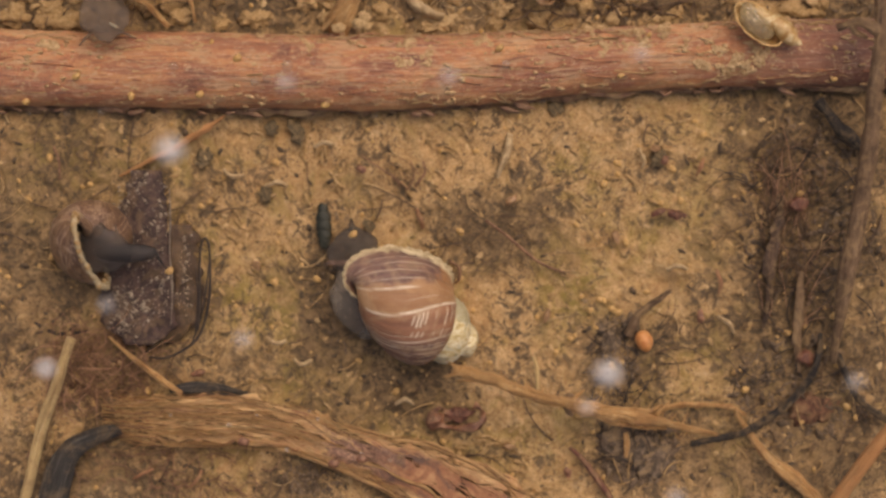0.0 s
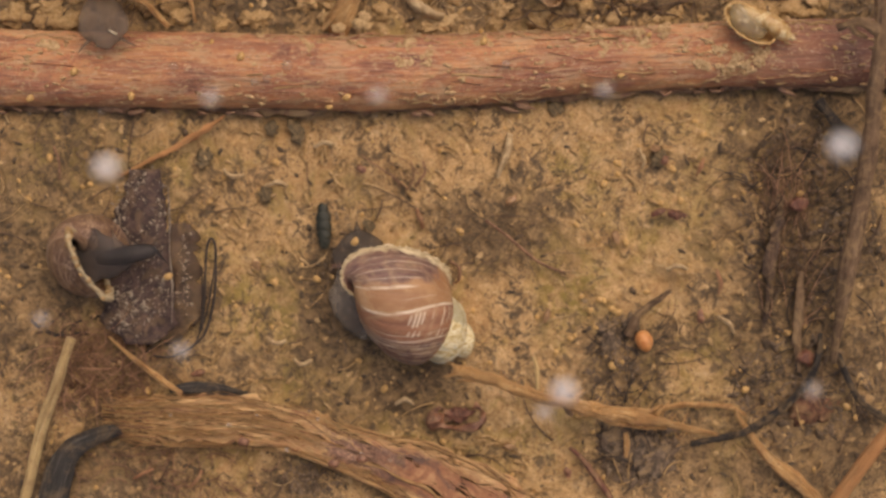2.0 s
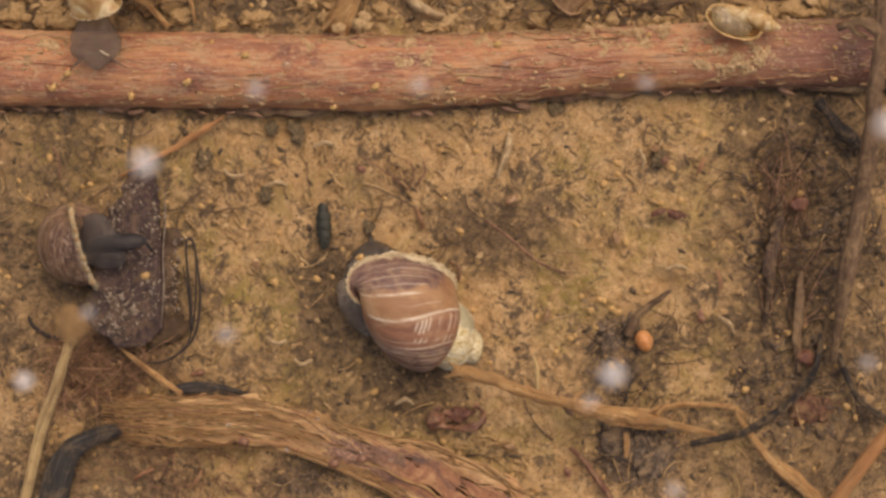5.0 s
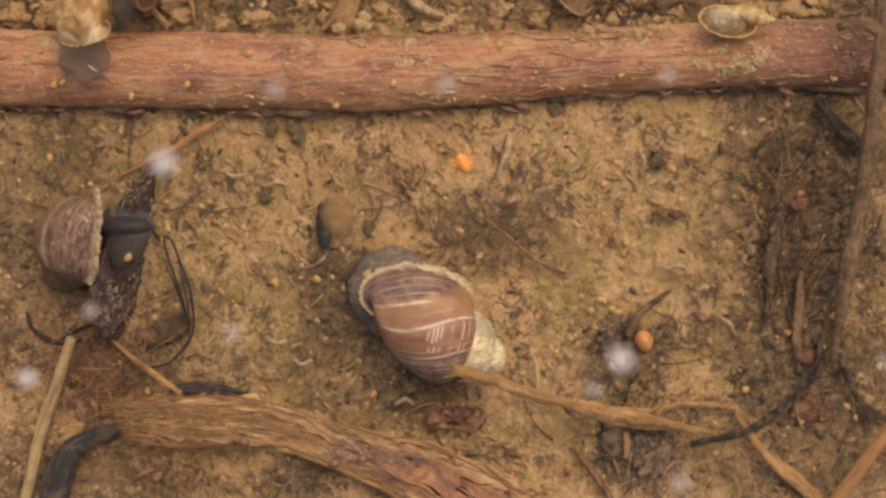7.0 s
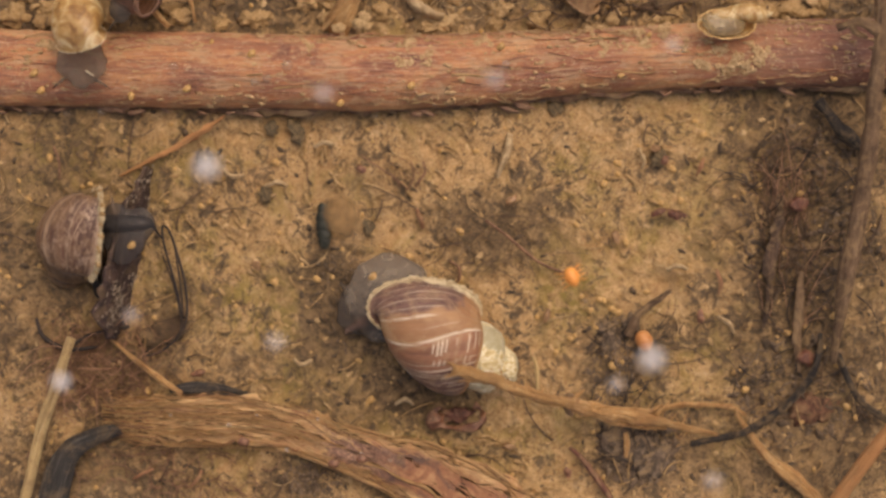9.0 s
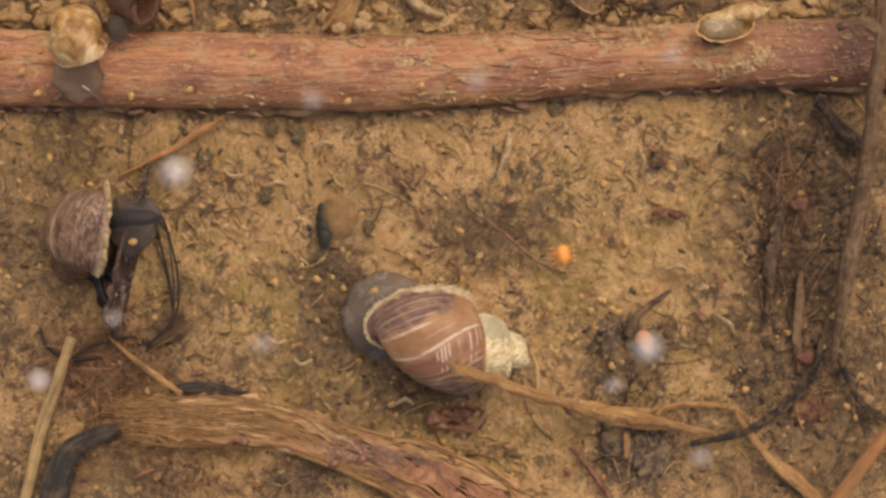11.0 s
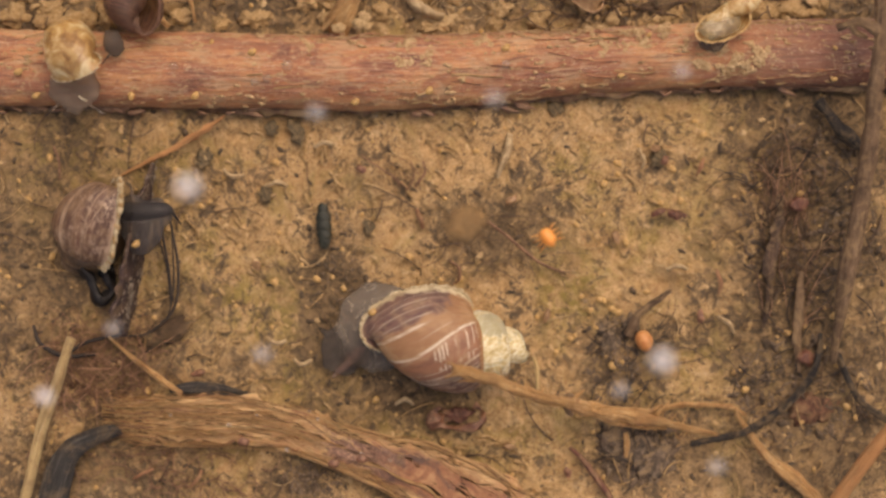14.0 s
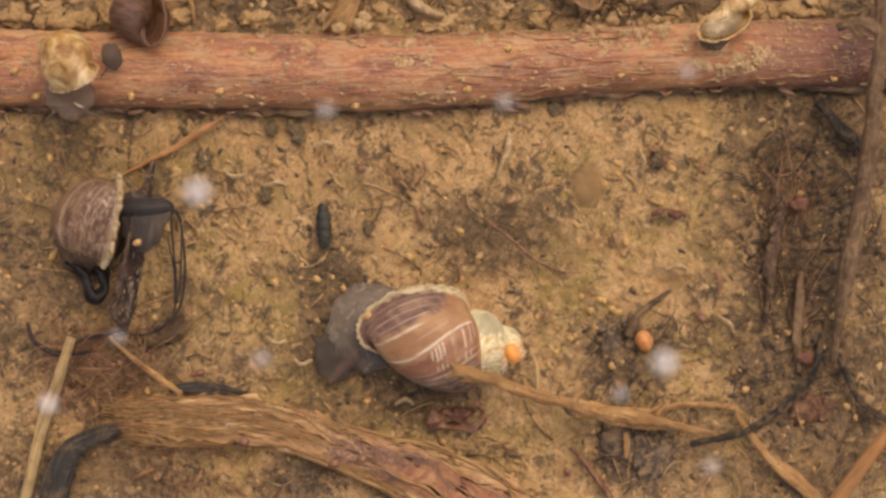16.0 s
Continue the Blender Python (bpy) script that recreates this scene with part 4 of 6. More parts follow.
def build_patches():
    rng = np.random.RandomState(33)
    for cx, cy, ax, ay, n in ((-15.88, 21.19, 2.38, 1.12, 60), (-3.88, 21, 2.81, 1.38, 60), (4.62, 22.81, 1.38, 1.12, 24), (19.75, 22.25, 2.81, 1.5, 70), (16.62, 24.44, 2.38, 0.88, 40), (24.75, 23.31, 1.12, 1.75, 20), (31.94, 20.56, 4.38, 1.88, 110),
                              (-42.75, 21.62, 1.88, 0.88, 14), (-9, 23.94, 3.75, 0.5, 30), (0.38, 24.31, 3.75, 0.62, 36), (-27.12, 21.81, 0.88, 2.5, 18), (35.06, 21.44, 1.5, 1.75, 20)):
        rows = []
        for c in range(max(3, int(n / 7))):
            a, d = rng.rand() * 6.28, math.sqrt(rng.rand())
            ux, uy = cx + ax * d * math.cos(a), cy + ay * d * math.sin(a)
            lean, reach = rng.rand() * 6.28, rng.uniform(0.2, 0.75)
            for k in range(20):
                e = rng.uniform(-1, 1) * reach
                x, y = ux + e * math.cos(lean) + rng.normal(0, 0.20), uy + e * math.sin(lean) + rng.normal(0, 0.20)
                q = 0.07 + 0.25 * rng.rand() ** 2.5
                rows.append((x, y, stem_top(x, y) - 0.03, q * (1 + 0.5 * rng.rand()), q, 0.06 + q * 0.14, rng.rand() * 6.28))
        solo("silt_patch", crumbs(rows, SILTPATCH, 2, 0.22, int(n)), "patch of tan silt stuck on the reed stem", "silt", "silt on the stem", kind="stuff")
    rows = []
    for k in range(900):
        x = rng.uniform(-52, 52)
        i = np.interp(x, [p[0] for p in STEM], [p[1] for p in STEM])
        y = i + 4.1 * rng.uniform(-0.98, 0.98)
        q = 0.06 + 0.16 * rng.rand() ** 2
        rows.append((x, y, stem_top(x, y), q * (1 + 2.5 * rng.rand()), q, q * 0.6, rng.uniform(-0.3, 0.3)))
    solo("silt_specks", crumbs(rows, SILTPATCH, 1, 0.35, 4), "fine tan silt specks on the wet stem", "silt", kind="stuff")
    shapes = []
    for k in range(150):
        x = rng.uniform(-50, 50)
        cy = np.interp(x, [p[0] for p in STEM], [p[1] for p in STEM])
        r = np.interp(x, [p[0] for p in STEM], [p[3] for p in STEM])
        y = cy + r * rng.uniform(0.72, 0.97) * (1 if rng.rand() < 0.75 else -1)
        ln, a = rng.uniform(0.6, 3.2), rng.uniform(-0.35, 0.35)
        row = []
        for j in range(4):
            xx, yy = x + ln * j / 3, y + a * ln * j / 3 + 0.1 * math.sin(k + 2 * j)
            row.append((xx, yy, stem_top(xx, yy) + 0.05 + 0.1 * j / 3, 0.035 + 0.05 * rng.rand()))
        shapes.append(tube_shape(row, steps=3, sides=5, rough=0.2, seed=k))
    solo("bark_fringe", data(*joined(shapes)[:2], SILTPATCH), "pale loose fibres fringing the wet stem", "fibres", kind="stuff")
    for x, y, r in ((-29.07, 19.68, 0.56), (-16.8, 19.81, 0.62), (-20.36, 18.09, 0.5), (-19.01, 18.46, 0.5), (6.81, 19.99, 0.5), (-7.6, 14.84, 0.44), (-3.8, 15.33, 0.44), (-37.65, 15.21, 0.5), (-41.45, 14.9, 0.44), (-35.08, 15.39, 0.38), (10.92, 16.43, 0.44), (-10.24, 24.28, 0.62),
                    (-14.04, 20.11, 0.38), (-10.06, 24.34, 0.56), (22.14, 5.09, 0.25), (-45.62, 15.02, 0.31), (-13.74, 14.96, 0.31), (-0.98, 15.82, 0.25), (15.7, -5.76, 0.38)):
        me = blob((r, r, r), BUBBLE, 3, 0.0)
        solo("air_bubble", me, "tiny clear air bubble", "bubble", "air bubbles", m=at(x, y, stem_top(x, y) + 0.7 * r))


build_patches()


# ---- stems, straws and roots that lie still ----
def stick(name, label, category, mat, rows, steps=9, sides=12, rough=0.14, seed=0, flat=1.0, group=""):
    return solo(name, tube(rows, mat, steps=steps, sides=sides, rough=rough, seed=seed, flat=flat), label, category, group)


def build_sticks():
    stick("straw", "pale dry straw lying over root hairs", "straw", STRAW,
          [(-46.21, -30.13, 3, 0.62), (-45.18, -25.79, 3.2, 0.62), (-43.73, -19.62, 3.4, 0.65), (-41.96, -14.68, 3.6, 0.61), (-41.27, -12.22, 3.7, 0.55), (-40.33, -9.64, 3.8, 0.52)], seed=2, rough=0.1)
    stick("blade", "blackened wet leaf blade curving under the sheath", "leaf", BLACKLEAF,
          [(-43.75, -31.01, 1.2, 1.74), (-42.59, -26.01, 1.4, 1.61), (-40.81, -22.27, 1.6, 1.24), (-37.96, -20.41, 1.6, 0.93), (-35.33, -19.81, 1.4, 0.56)], seed=3, flat=0.3, rough=0.2)
    stick("blade", "short black blade end behind the sheath", "leaf", BLACKLEAF,
          [(-30.06, -15.47, 1.3, 0.31), (-27.54, -15.2, 1.6, 0.74), (-24.44, -15.45, 1.6, 0.62), (-21.49, -15.96, 1.3, 0.25)], seed=4, flat=0.4)
    stick("rootlet", "thin ochre rootlet slanting to the sheath", "root", ROOT, [(-36.69, -9.61, 1.8, 0.15), (-34.27, -11.69, 2.2, 0.25), (-31.14, -14.03, 2.4, 0.37), (-28.58, -15.9, 2.2, 0.31)], seed=5)
    ro = base("root", "ochre branching root lying over the silt", "root")
    part("main_root", tube([(1.06, -12.44, 12, 0.42), (3.91, -13.33, 11, 0.60), (8.16, -14.95, 8.4, 0.58), (13.16, -16.63, 5.4, 0.56), (14.4, -16.9, 5, 0.78), (16.92, -17.6, 4, 0.88), (20.64, -18.25, 3.6, 0.84), (23.48, -18.73, 3, 0.6),
                            (26.66, -19.61, 2.2, 0.42), (30.15, -20.41, 1.6, 0.2)], ROOT, steps=16, sides=18, rough=0.42, seed=6), ro)
    part("knot", blob((0.7, 1.2, 0.9), GREYROOT, 2, 0.3, 4), ro).matrix_local = at(*(13.7, -16.82, 4.6))
    part("side_root", tube([(21.94, -18.73, 3, 0.49), (24.47, -17.36, 2.4, 0.37), (28.37, -17.11, 1, 0.31), (31.52, -17.38, 0.7, 0.31), (33.42, -18.33, 0.5, 0.19)], ROOT, steps=8, seed=7, rough=0.3), ro)
    part("side_root", tube([(32.22, -17.98, 1, 0.19), (34.21, -21.05, 1.4, 0.43), (36.35, -23.51, 1.6, 0.62), (39.45, -26.11, 1.6, 0.87), (43.21, -30.36, 1.4, 0.75)], ROOT, steps=8, seed=8, rough=0.25), ro)
    part("side_root", tube([(15.6, -17.6, 4.4, 0.3), (18.4, -18.7, 3.6, 0.42), (21.6, -19.3, 3.0, 0.36), (24.4, -19.6, 2.3, 0.2)], ROOT, steps=10, seed=31, rough=0.4), ro)
    part("side_root", tube([(16.0, -16.9, 4.6, 0.25), (19.2, -17.5, 4.2, 0.36), (22.4, -17.6, 3.6, 0.3), (23.9, -16.9, 3.2, 0.12)], ROOT, steps=10, seed=32, rough=0.4), ro)
    for k, (a, b) in enumerate((((2.12, -12.63, 11.8), (0.35, -11.71, 12.4)), ((1.83, -12.93, 11.8), (0.06, -13.37, 12.2)), ((3.31, -12.83, 11.4), (1.06, -12.89, 12.4)), ((4.51, -13.7, 10.8), (1.54, -13.88, 11.6)), ((3.91, -12.97, 11.2), (1.83, -12.09, 12)), ((14.12, -16.14, 4.6), (15.33, -15.21, 4.8)), ((23.15, -18.1, 3.2), (24.66, -16.67, 3.4)))):
        part("root_hair", tube([(*a, 0.3), tuple((np.array(a) + np.array(b)) / 2) + (0.2,), (*b, 0.08)], ROOT, steps=3, sides=6, seed=k), ro)
    rng = np.random.RandomState(61)
    spine = smoothed([(3.91, -13.33, 11, 0.71), (8.16, -14.95, 8.4, 0.66), (13.16, -16.63, 5.4, 0.61), (16.92, -17.6, 4, 0.98), (20.64, -18.25, 3.6, 0.92), (23.48, -18.73, 3, 0.74), (26.66, -19.61, 2.2, 0.49)], 8)
    for k in range(70):
        x, y, z, r = spine[int(rng.rand() * len(spine))]
        s = 1 if rng.rand() < 0.5 else -1
        ln, a = rng.uniform(0.7, 2.4), rng.uniform(-0.5, 0.7)
        row = [(x + ln * a * j / 3, y + s * (r * 0.85 + ln * 0.5 * j / 3), z - 0.25 * j * j * 0.2, 0.06 - 0.012 * j) for j in range(4)]
        part("root_hair", tube(row, ROOT if k % 3 else REDHAIR, steps=3, sides=5, seed=k), ro)
    stick("stick", "short dark brown stick on silt", "stick", GREYROOT, [(20.42, -9.53, 0.8, 0.44), (21, -8.01, 1.3, 0.56), (21.72, -6.89, 1.5, 0.43), (23.32, -5.77, 1.6, 0.37), (24.94, -4.53, 1.6, 0.25)], seed=9, rough=0.3)
    stick("sedge_stalk", "long thin blackened stem bending over silt", "stem", BLACKSTEM,
          [(27.19, -21.42, 1.4, 0.31), (29.68, -20.92, 1.4, 0.37), (32.64, -20.29, 1.5, 0.37), (35.11, -18.92, 1.6, 0.43), (37.9, -16.93, 1.6, 0.43), (40.18, -14.32, 1.7, 0.43), (41.31, -11.6, 1.6, 0.37), (41.44, -9.24, 1.6, 0.25)], seed=10)
    stick("sedge_stalk", "thin black stem in brown litter", "stem", BLACKSTEM, [(43.46, -11.61, 1.4, 0.31), (44.41, -14.2, 1.6, 0.37), (45.96, -16.81, 1.6, 0.37), (49.11, -19.06, 1.4, 0.37)], seed=11)
    tw = base("twig", "slim grey-brown twig standing over the litter", "twig")
    part("main_twig", tube([(46.56, 29.98, 9, 0.72), (46.44, 22.8, 9, 0.78), (45.98, 16.87, 8.4, 0.84), (45.44, 10.3, 7.6, 0.9), (44.61, 3.7, 6.4, 0.85), (43.78, -1.77, 5.2, 0.98), (43.01, -7.93, 3.6, 0.61), (42.72, -12.32, 2, 0.37)],
                           GREYROOT, steps=12, sides=14, rough=0.18, seed=12), tw)
    part("side_twig", tube([(46.16, 23.02, 9.2, 0.72), (44.56, 23.95, 9.4, 0.66), (43.15, 23.88, 9, 0.48), (41.86, 23.45, 8.6, 0.3)], GREYROOT, steps=8, seed=13, rough=0.3), tw)
    part("side_twig", tube([(43.15, 23.88, 9, 0.36), (43.79, 22.95, 8.8, 0.36), (45.04, 22.49, 8.6, 0.24)], GREYROOT, steps=6, seed=14), tw)
    stick("straw", "orange-tan straw rising out of the silt", "straw", ORANGESTRAW, [(40.95, -29.23, 5, 0.85), (43.48, -25.45, 6, 0.79), (45.69, -22, 7, 0.79), (49.08, -17.68, 8, 0.78)], seed=15, rough=0.08)
    stick("rootlet", "dark russet rootlet curving on silt", "root", MAROON, [(13.96, -21.88, 0.6, 0.19), (15.3, -23.08, 1, 0.31), (16.84, -25.11, 1.2, 0.37), (18.4, -27.41, 1.2, 0.37), (19.64, -30.08, 1.2, 0.37)], seed=16)
    stick("stick", "short orange-brown stick under the stem", "stick", ORANGESTRAW, [(-35.65, 8.04, 0.6, 0.12), (-32.44, 9.63, 1.2, 0.25), (-29.4, 11.17, 1.6, 0.37), (-26.89, 12.64, 1.8, 0.4), (-24.56, 14.2, 1.6, 0.25), (-23.97, 14.65, 1.4, 0.12)], seed=17, rough=0.4)
    stick("black_stick", "dark rotten stick beside the stem", "stick", BLACKSTEM, [(41.27, 16.22, 1.2, 0.56), (42.51, 14.62, 1.8, 0.62), (44.06, 12.58, 1.8, 0.74), (46.98, 10.63, 1.2, 0.56)], seed=18, rough=0.35)
    stick("casing", "pale empty larva case lying on silt", "larva case", PALEBIT, [(7.34, 12.63, 0.9, 0.37), (7.2, 11.11, 1.4, 0.43), (6.58, 9.5, 1.4, 0.37), (5.97, 7.9, 0.9, 0.19)], seed=19)
    stick("casing", "curled pale chitin scrap", "larva case", PALEBIT, [(-3.85, 27.9, 1.2, 0.44), (-2.97, 26.83, 1.8, 0.56), (-1.61, 25.97, 1.8, 0.56), (0.06, 25.64, 1.4, 0.37)], seed=20, rough=0.4)
    stick("straw", "thin ochre straw by the stem", "straw", ROOT, [(-36.07, 28.47, 2.5, 0.37), (-32.66, 26.92, 2.6, 0.37), (-29.94, 24.31, 2.2, 0.31)], seed=21)
    stick("straw", "thin ochre straw above the stem", "straw", ROOT, [(-28.35, 29.09, 2.5, 0.25), (-27.53, 26.92, 2.6, 0.25), (-27.07, 24.78, 2.4, 0.15)], seed=22)
    stick("straw", "slanting ochre straw by the stem", "straw", ROOT, [(-8.89, 28.78, 2.5, 0.74), (-10.73, 26.58, 2.8, 0.62), (-13.25, 24.08, 2, 0.37)], seed=23, rough=0.3)
    stick("straw", "pale curved thread on silt", "straw", STRAW, [(9.96, -11.89, 0.8, 0.19), (10.32, -13.3, 1.2, 0.25), (10.33, -15.49, 1, 0.19)], seed=24)
    stick("chip", "tan wood chip in charred crumbs", "wood chip", ROOT, [(20.05, -20.18, 1.4, 0.25), (20.22, -21.52, 1.6, 0.34), (20.05, -22.91, 1.4, 0.22)], seed=25, flat=0.6)
    stick("leaf_strip", "greyish rotten leaf strip in litter", "leaf", GREYROOT, [(39.51, -2.43, 0.6, 0.25), (39.19, -6.16, 1, 0.5), (38.96, -9.9, 0.9, 0.44), (39.26, -13.65, 0.6, 0.19)], seed=26, flat=0.3, rough=0.3, steps=14)
    stick("leaf_strip", "dark red-brown rotten strip in litter", "leaf", REDLEAF_STRIP, [(36.75, 7.56, 0, 0.25), (37.18, 3.81, 0.4, 0.45), (36.29, -0.56, 0.5, 0.6), (36.07, -4.93, 0.3, 0.4), (35.38, -8.69, 0, 0.15)], seed=27, flat=0.3, rough=0.9, sides=20, steps=14)


build_sticks()


def build_scraps():
    """Small countable litter: pale curls, russet spikes, bark chips and seed husks."""
    for rows in ([(-19.43, -9.78, 0.8, 0.19), (-18.28, -10.38, 1.1, 0.25), (-17.18, -10.02, 0.9, 0.19)], [(-16.44, -12.14, 0.8, 0.19), (-15.54, -12.68, 1.2, 0.25), (-14.43, -12.25, 1, 0.19)], [(21.54, 11.15, 0.8, 0.19), (22.13, 9.89, 1.1, 0.25), (21.92, 8.78, 0.8, 0.12)],
                 [(30.26, -7.41, 0.8, 0.19), (31.45, -8.14, 1.2, 0.25), (32.13, -9.28, 0.8, 0.12)], [(-24.21, 8.78, 0.9, 0.19), (-23.12, 8.02, 1.2, 0.25), (-21.91, 8.15, 0.9, 0.19)], [(-19.54, 6.91, 0.9, 0.19), (-18.27, 7.4, 1.2, 0.25), (-17.18, 6.91, 0.9, 0.19)],
                 [(-14.19, 11.14, 0.9, 0.19), (-13.3, 11.75, 1.2, 0.25), (-12.07, 11.51, 0.9, 0.19)], [(24.66, -2.3, 0.8, 0.19), (25.6, -1.8, 1.2, 0.25), (26.9, -2.18, 0.8, 0.19)], [(-5.23, -17.12, 0.8, 0.19), (-4.23, -16.47, 1.2, 0.25), (-3.24, -17.12, 0.8, 0.19)]):
        solo("worm_casing", tube(rows, PALEBIT, steps=6, sides=7, rough=0.25, seed=len(rows)), "short pale curled worm casing on silt", "worm casing", "worm casings")
    for rows in ([(-2.86, 4.3, 0.8, 0.19), (-2.48, 3.41, 1.6, 0.31), (-2.24, 2.3, 1, 0.19)], [(27.89, 8.03, 0.8, 0.12), (28.31, 9, 1.4, 0.25), (28.75, 10.02, 0.9, 0.12)], [(30.14, -2.3, 0.8, 0.19), (30.56, -3.66, 1.3, 0.25), (30.39, -5.04, 0.8, 0.12)],
                 [(-23.28, -16.12, 0.9, 0.19), (-23.72, -17.32, 1.4, 0.31), (-24.02, -18.61, 0.9, 0.19)], [(-34.15, -25.37, 0.6, 0.12), (-33.09, -24.7, 1, 0.19), (-31.89, -24.23, 0.7, 0.12)], [(-28.05, -26.36, 0.6, 0.12), (-27, -25.32, 1, 0.19), (-26.61, -24.37, 0.6, 0.12)]):
        solo("bark_splinter", tube(rows, PINKSTRAW, steps=5, sides=7, rough=0.3, seed=len(rows)), "small russet bark splinter on silt", "splinter", "bark splinters")
    for k, (x, y, z) in enumerate(((23.41, 11.15, 0.8), (24.41, 9.78, 0.8), (19.05, 1.31, 0.8), (-8.97, 8.78, 0.8), (7.6, 5.42, 0.7), (28.39, -7.41, 0.8), (-20.48, -1.81, 0.8), (-26.89, -13.63, 0.9), (11.46, -7.41, 0.8), (13.7, -24.59, 0.8), (7.22, -21.73, 0.8), (-45.08, -22.35, 0.8))):
        solo("seed_husk", blob((0.6 + 0.1 * (k % 3), 0.38, 0.25), REDLEAF if k % 2 else HORNWALL, 3, 0.35, k), "small brown seed husk on silt", "seed husk", "seed husks", m=at(x, y, z, 0, 0, 53 * k))


build_scraps()


def build_sheath():
    """The rotting leaf sheath: a curved skin under a comb of loose fibres."""
    sh = base("leaf_sheath", "rotting straw-coloured leaf sheath split into long fibres", "leaf")
    spine = smoothed([(-37.47, -18.42, 1.6, 1.98), (-33.65, -18.62, 2.2, 2.47), (-28.62, -18.69, 2.8, 2.84), (-22.41, -18.78, 3.2, 2.83), (-16.25, -19.76, 3.2, 2.59), (-11.34, -21.63, 3, 2.46), (-6.41, -23.25, 2.8, 2.96), (-1.48, -25.25, 2.6, 3.83), (4.08, -28.7, 2.2, 4.58),
                      (9.04, -32.13, 2, 4.58)], 8)
    nv, v, f, uv = 19, [], [], []
    d = np.gradient(spine[:, :2], axis=0)
    d /= np.linalg.norm(d, axis=1)[:, None]
    side = np.stack([-d[:, 1], d[:, 0]], -1)

    def place(i, w, lift=0.0):
        i = min(max(i, 0), len(spine) - 1)
        k = int(i)
        k2, t = min(k + 1, len(spine) - 1), i - int(i)
        p, s = spine[k] * (1 - t) + spine[k2] * t, side[k] * (1 - t) + side[k2] * t
        hump = 0.55 * math.sqrt(max(0.0, 1 - w * w)) + 0.07 * math.sin(w * 9 + k * 0.25) + 0.2 * math.sin(k * 0.4 + w * 2)
        return (p[0] + s[0] * p[3] * w, p[1] + s[1] * p[3] * w, p[2] - 1.0 + hump + lift)

    start = 3
    for i in range(start, len(spine)):
        for k in range(nv):
            ragged = 1 + 0.3 * (float(lattice(np.array(i * 0.5), np.array(float(k > nv / 2)), 1.0, 17)) - 0.6) + 0.12 * (float(lattice(np.array(i * 1.3), np.array(float(k > nv / 2)), 1.0, 18)) - 0.5)
            x, y, z = place(i, (-1 + 2 * k / (nv - 1)) * ragged, -0.15)
            v.append((x, y, z + 0.25 * float(lattice(np.array(x), np.array(y), 1.5, 19)) - 0.15))
    for i in range(len(spine) - start - 1):
        for k in range(nv - 1):
            f.append((i * nv + k, (i + 1) * nv + k, (i + 1) * nv + k + 1, i * nv + k + 1))
            uv += [(i * 0.6, k * 0.35), (i * 0.6 + 0.6, k * 0.35), (i * 0.6 + 0.6, k * 0.35 + 0.35), (i * 0.6, k * 0.35 + 0.35)]
    ob = part("sheath_skin", data(v, f, ROTSKIN, uv), sh, "tan and red-brown rotting skin full of slits")
    mod = ob.modifiers.new("thick", "SOLIDIFY")
    mod.thickness = 0.25 * MM
    rng = np.random.RandomState(44)
    for k in range(170):
        w = rng.uniform(-1.0, 1.0)
        if k < 80:  # splayed ends
            a, ln, fan = rng.uniform(-6, 5), rng.uniform(14, 34), rng.uniform(0.9, 1.7)
        elif k < 115:  # the middle of the sheath
            a, ln, fan = rng.uniform(8, 32), rng.uniform(8, 18), 1.05
        else:  # torn rims of the far end
            a, ln, fan = rng.uniform(30, 58), rng.uniform(8, 22), 1.02
            w = (1 if rng.rand() < 0.5 else -1) * rng.uniform(0.72, 1.02)
        drift, wave = rng.uniform(-0.4, 0.4), rng.uniform(0, 6.28)
        rows = []
        for j in range(7):
            ww = max(-1.05, min(1.05, w + drift * j / 6 + 0.09 * math.sin(wave + 1.3 * j))) * (fan if j < 2 else 1.0)
            rows.append((*place(a + ln * j / 6, ww, 0.0 + 0.07 * rng.rand() + (0.5 if k < 80 and j == 0 else 0)), (0.025 + 0.03 * rng.rand() ** 2) * (0.5 if j in (0, 6) else 1)))
        part("fibre", tube(rows, REDHAIR if k % 7 == 4 else STRAW if k % 9 == 0 else SHEATH if k % 2 else ROOT, steps=3, sides=5, seed=k, rough=0.25), sh)
    for w, a, b in ((0.97, 34, 71), (-0.96, 30, 71), (0.9, 48, 71), (-0.3, 44, 71)):
        part("sheath_rim", tube([(*place(i, w + 0.05 * math.sin(i * 0.7 + a), 0.12), 0.16 + 0.09 * math.sin(i * 0.9 + a)) for i in range(a, b, 4)], SHEATH, steps=5, sides=8, rough=0.3, seed=a, flat=0.6), sh)
    for c in ((-21.69, -20.89, 4.2), (-11.89, -23.22, 4.2), (-8.83, -22.75, 4)):
        part("brown_spot", blob((0.7, 0.45, 0.2), REDLEAF, 2, 0.3, 3), sh, "dark red rot spot").matrix_local = at(*c)


    for k, (x, y, z) in enumerate(((-14.54, -17.61, 3.9), (-13.62, -18.47, 3.9), (-23.23, -19.06, 4.1), (-29.64, -18.08, 3.4), (-8.83, -22.15, 3.9), (-16.93, -21.78, 3.9), (-20.17, -18.03, 4), (-5.78, -22.98, 3.6))):
        r = 0.2 + 0.06 * (k % 3)
        solo("air_bubble", blob((r, r, r), BUBBLE, 3, 0.0), "tiny clear air bubble", "bubble", "air bubbles", m=at(x, y, z))


build_sheath()


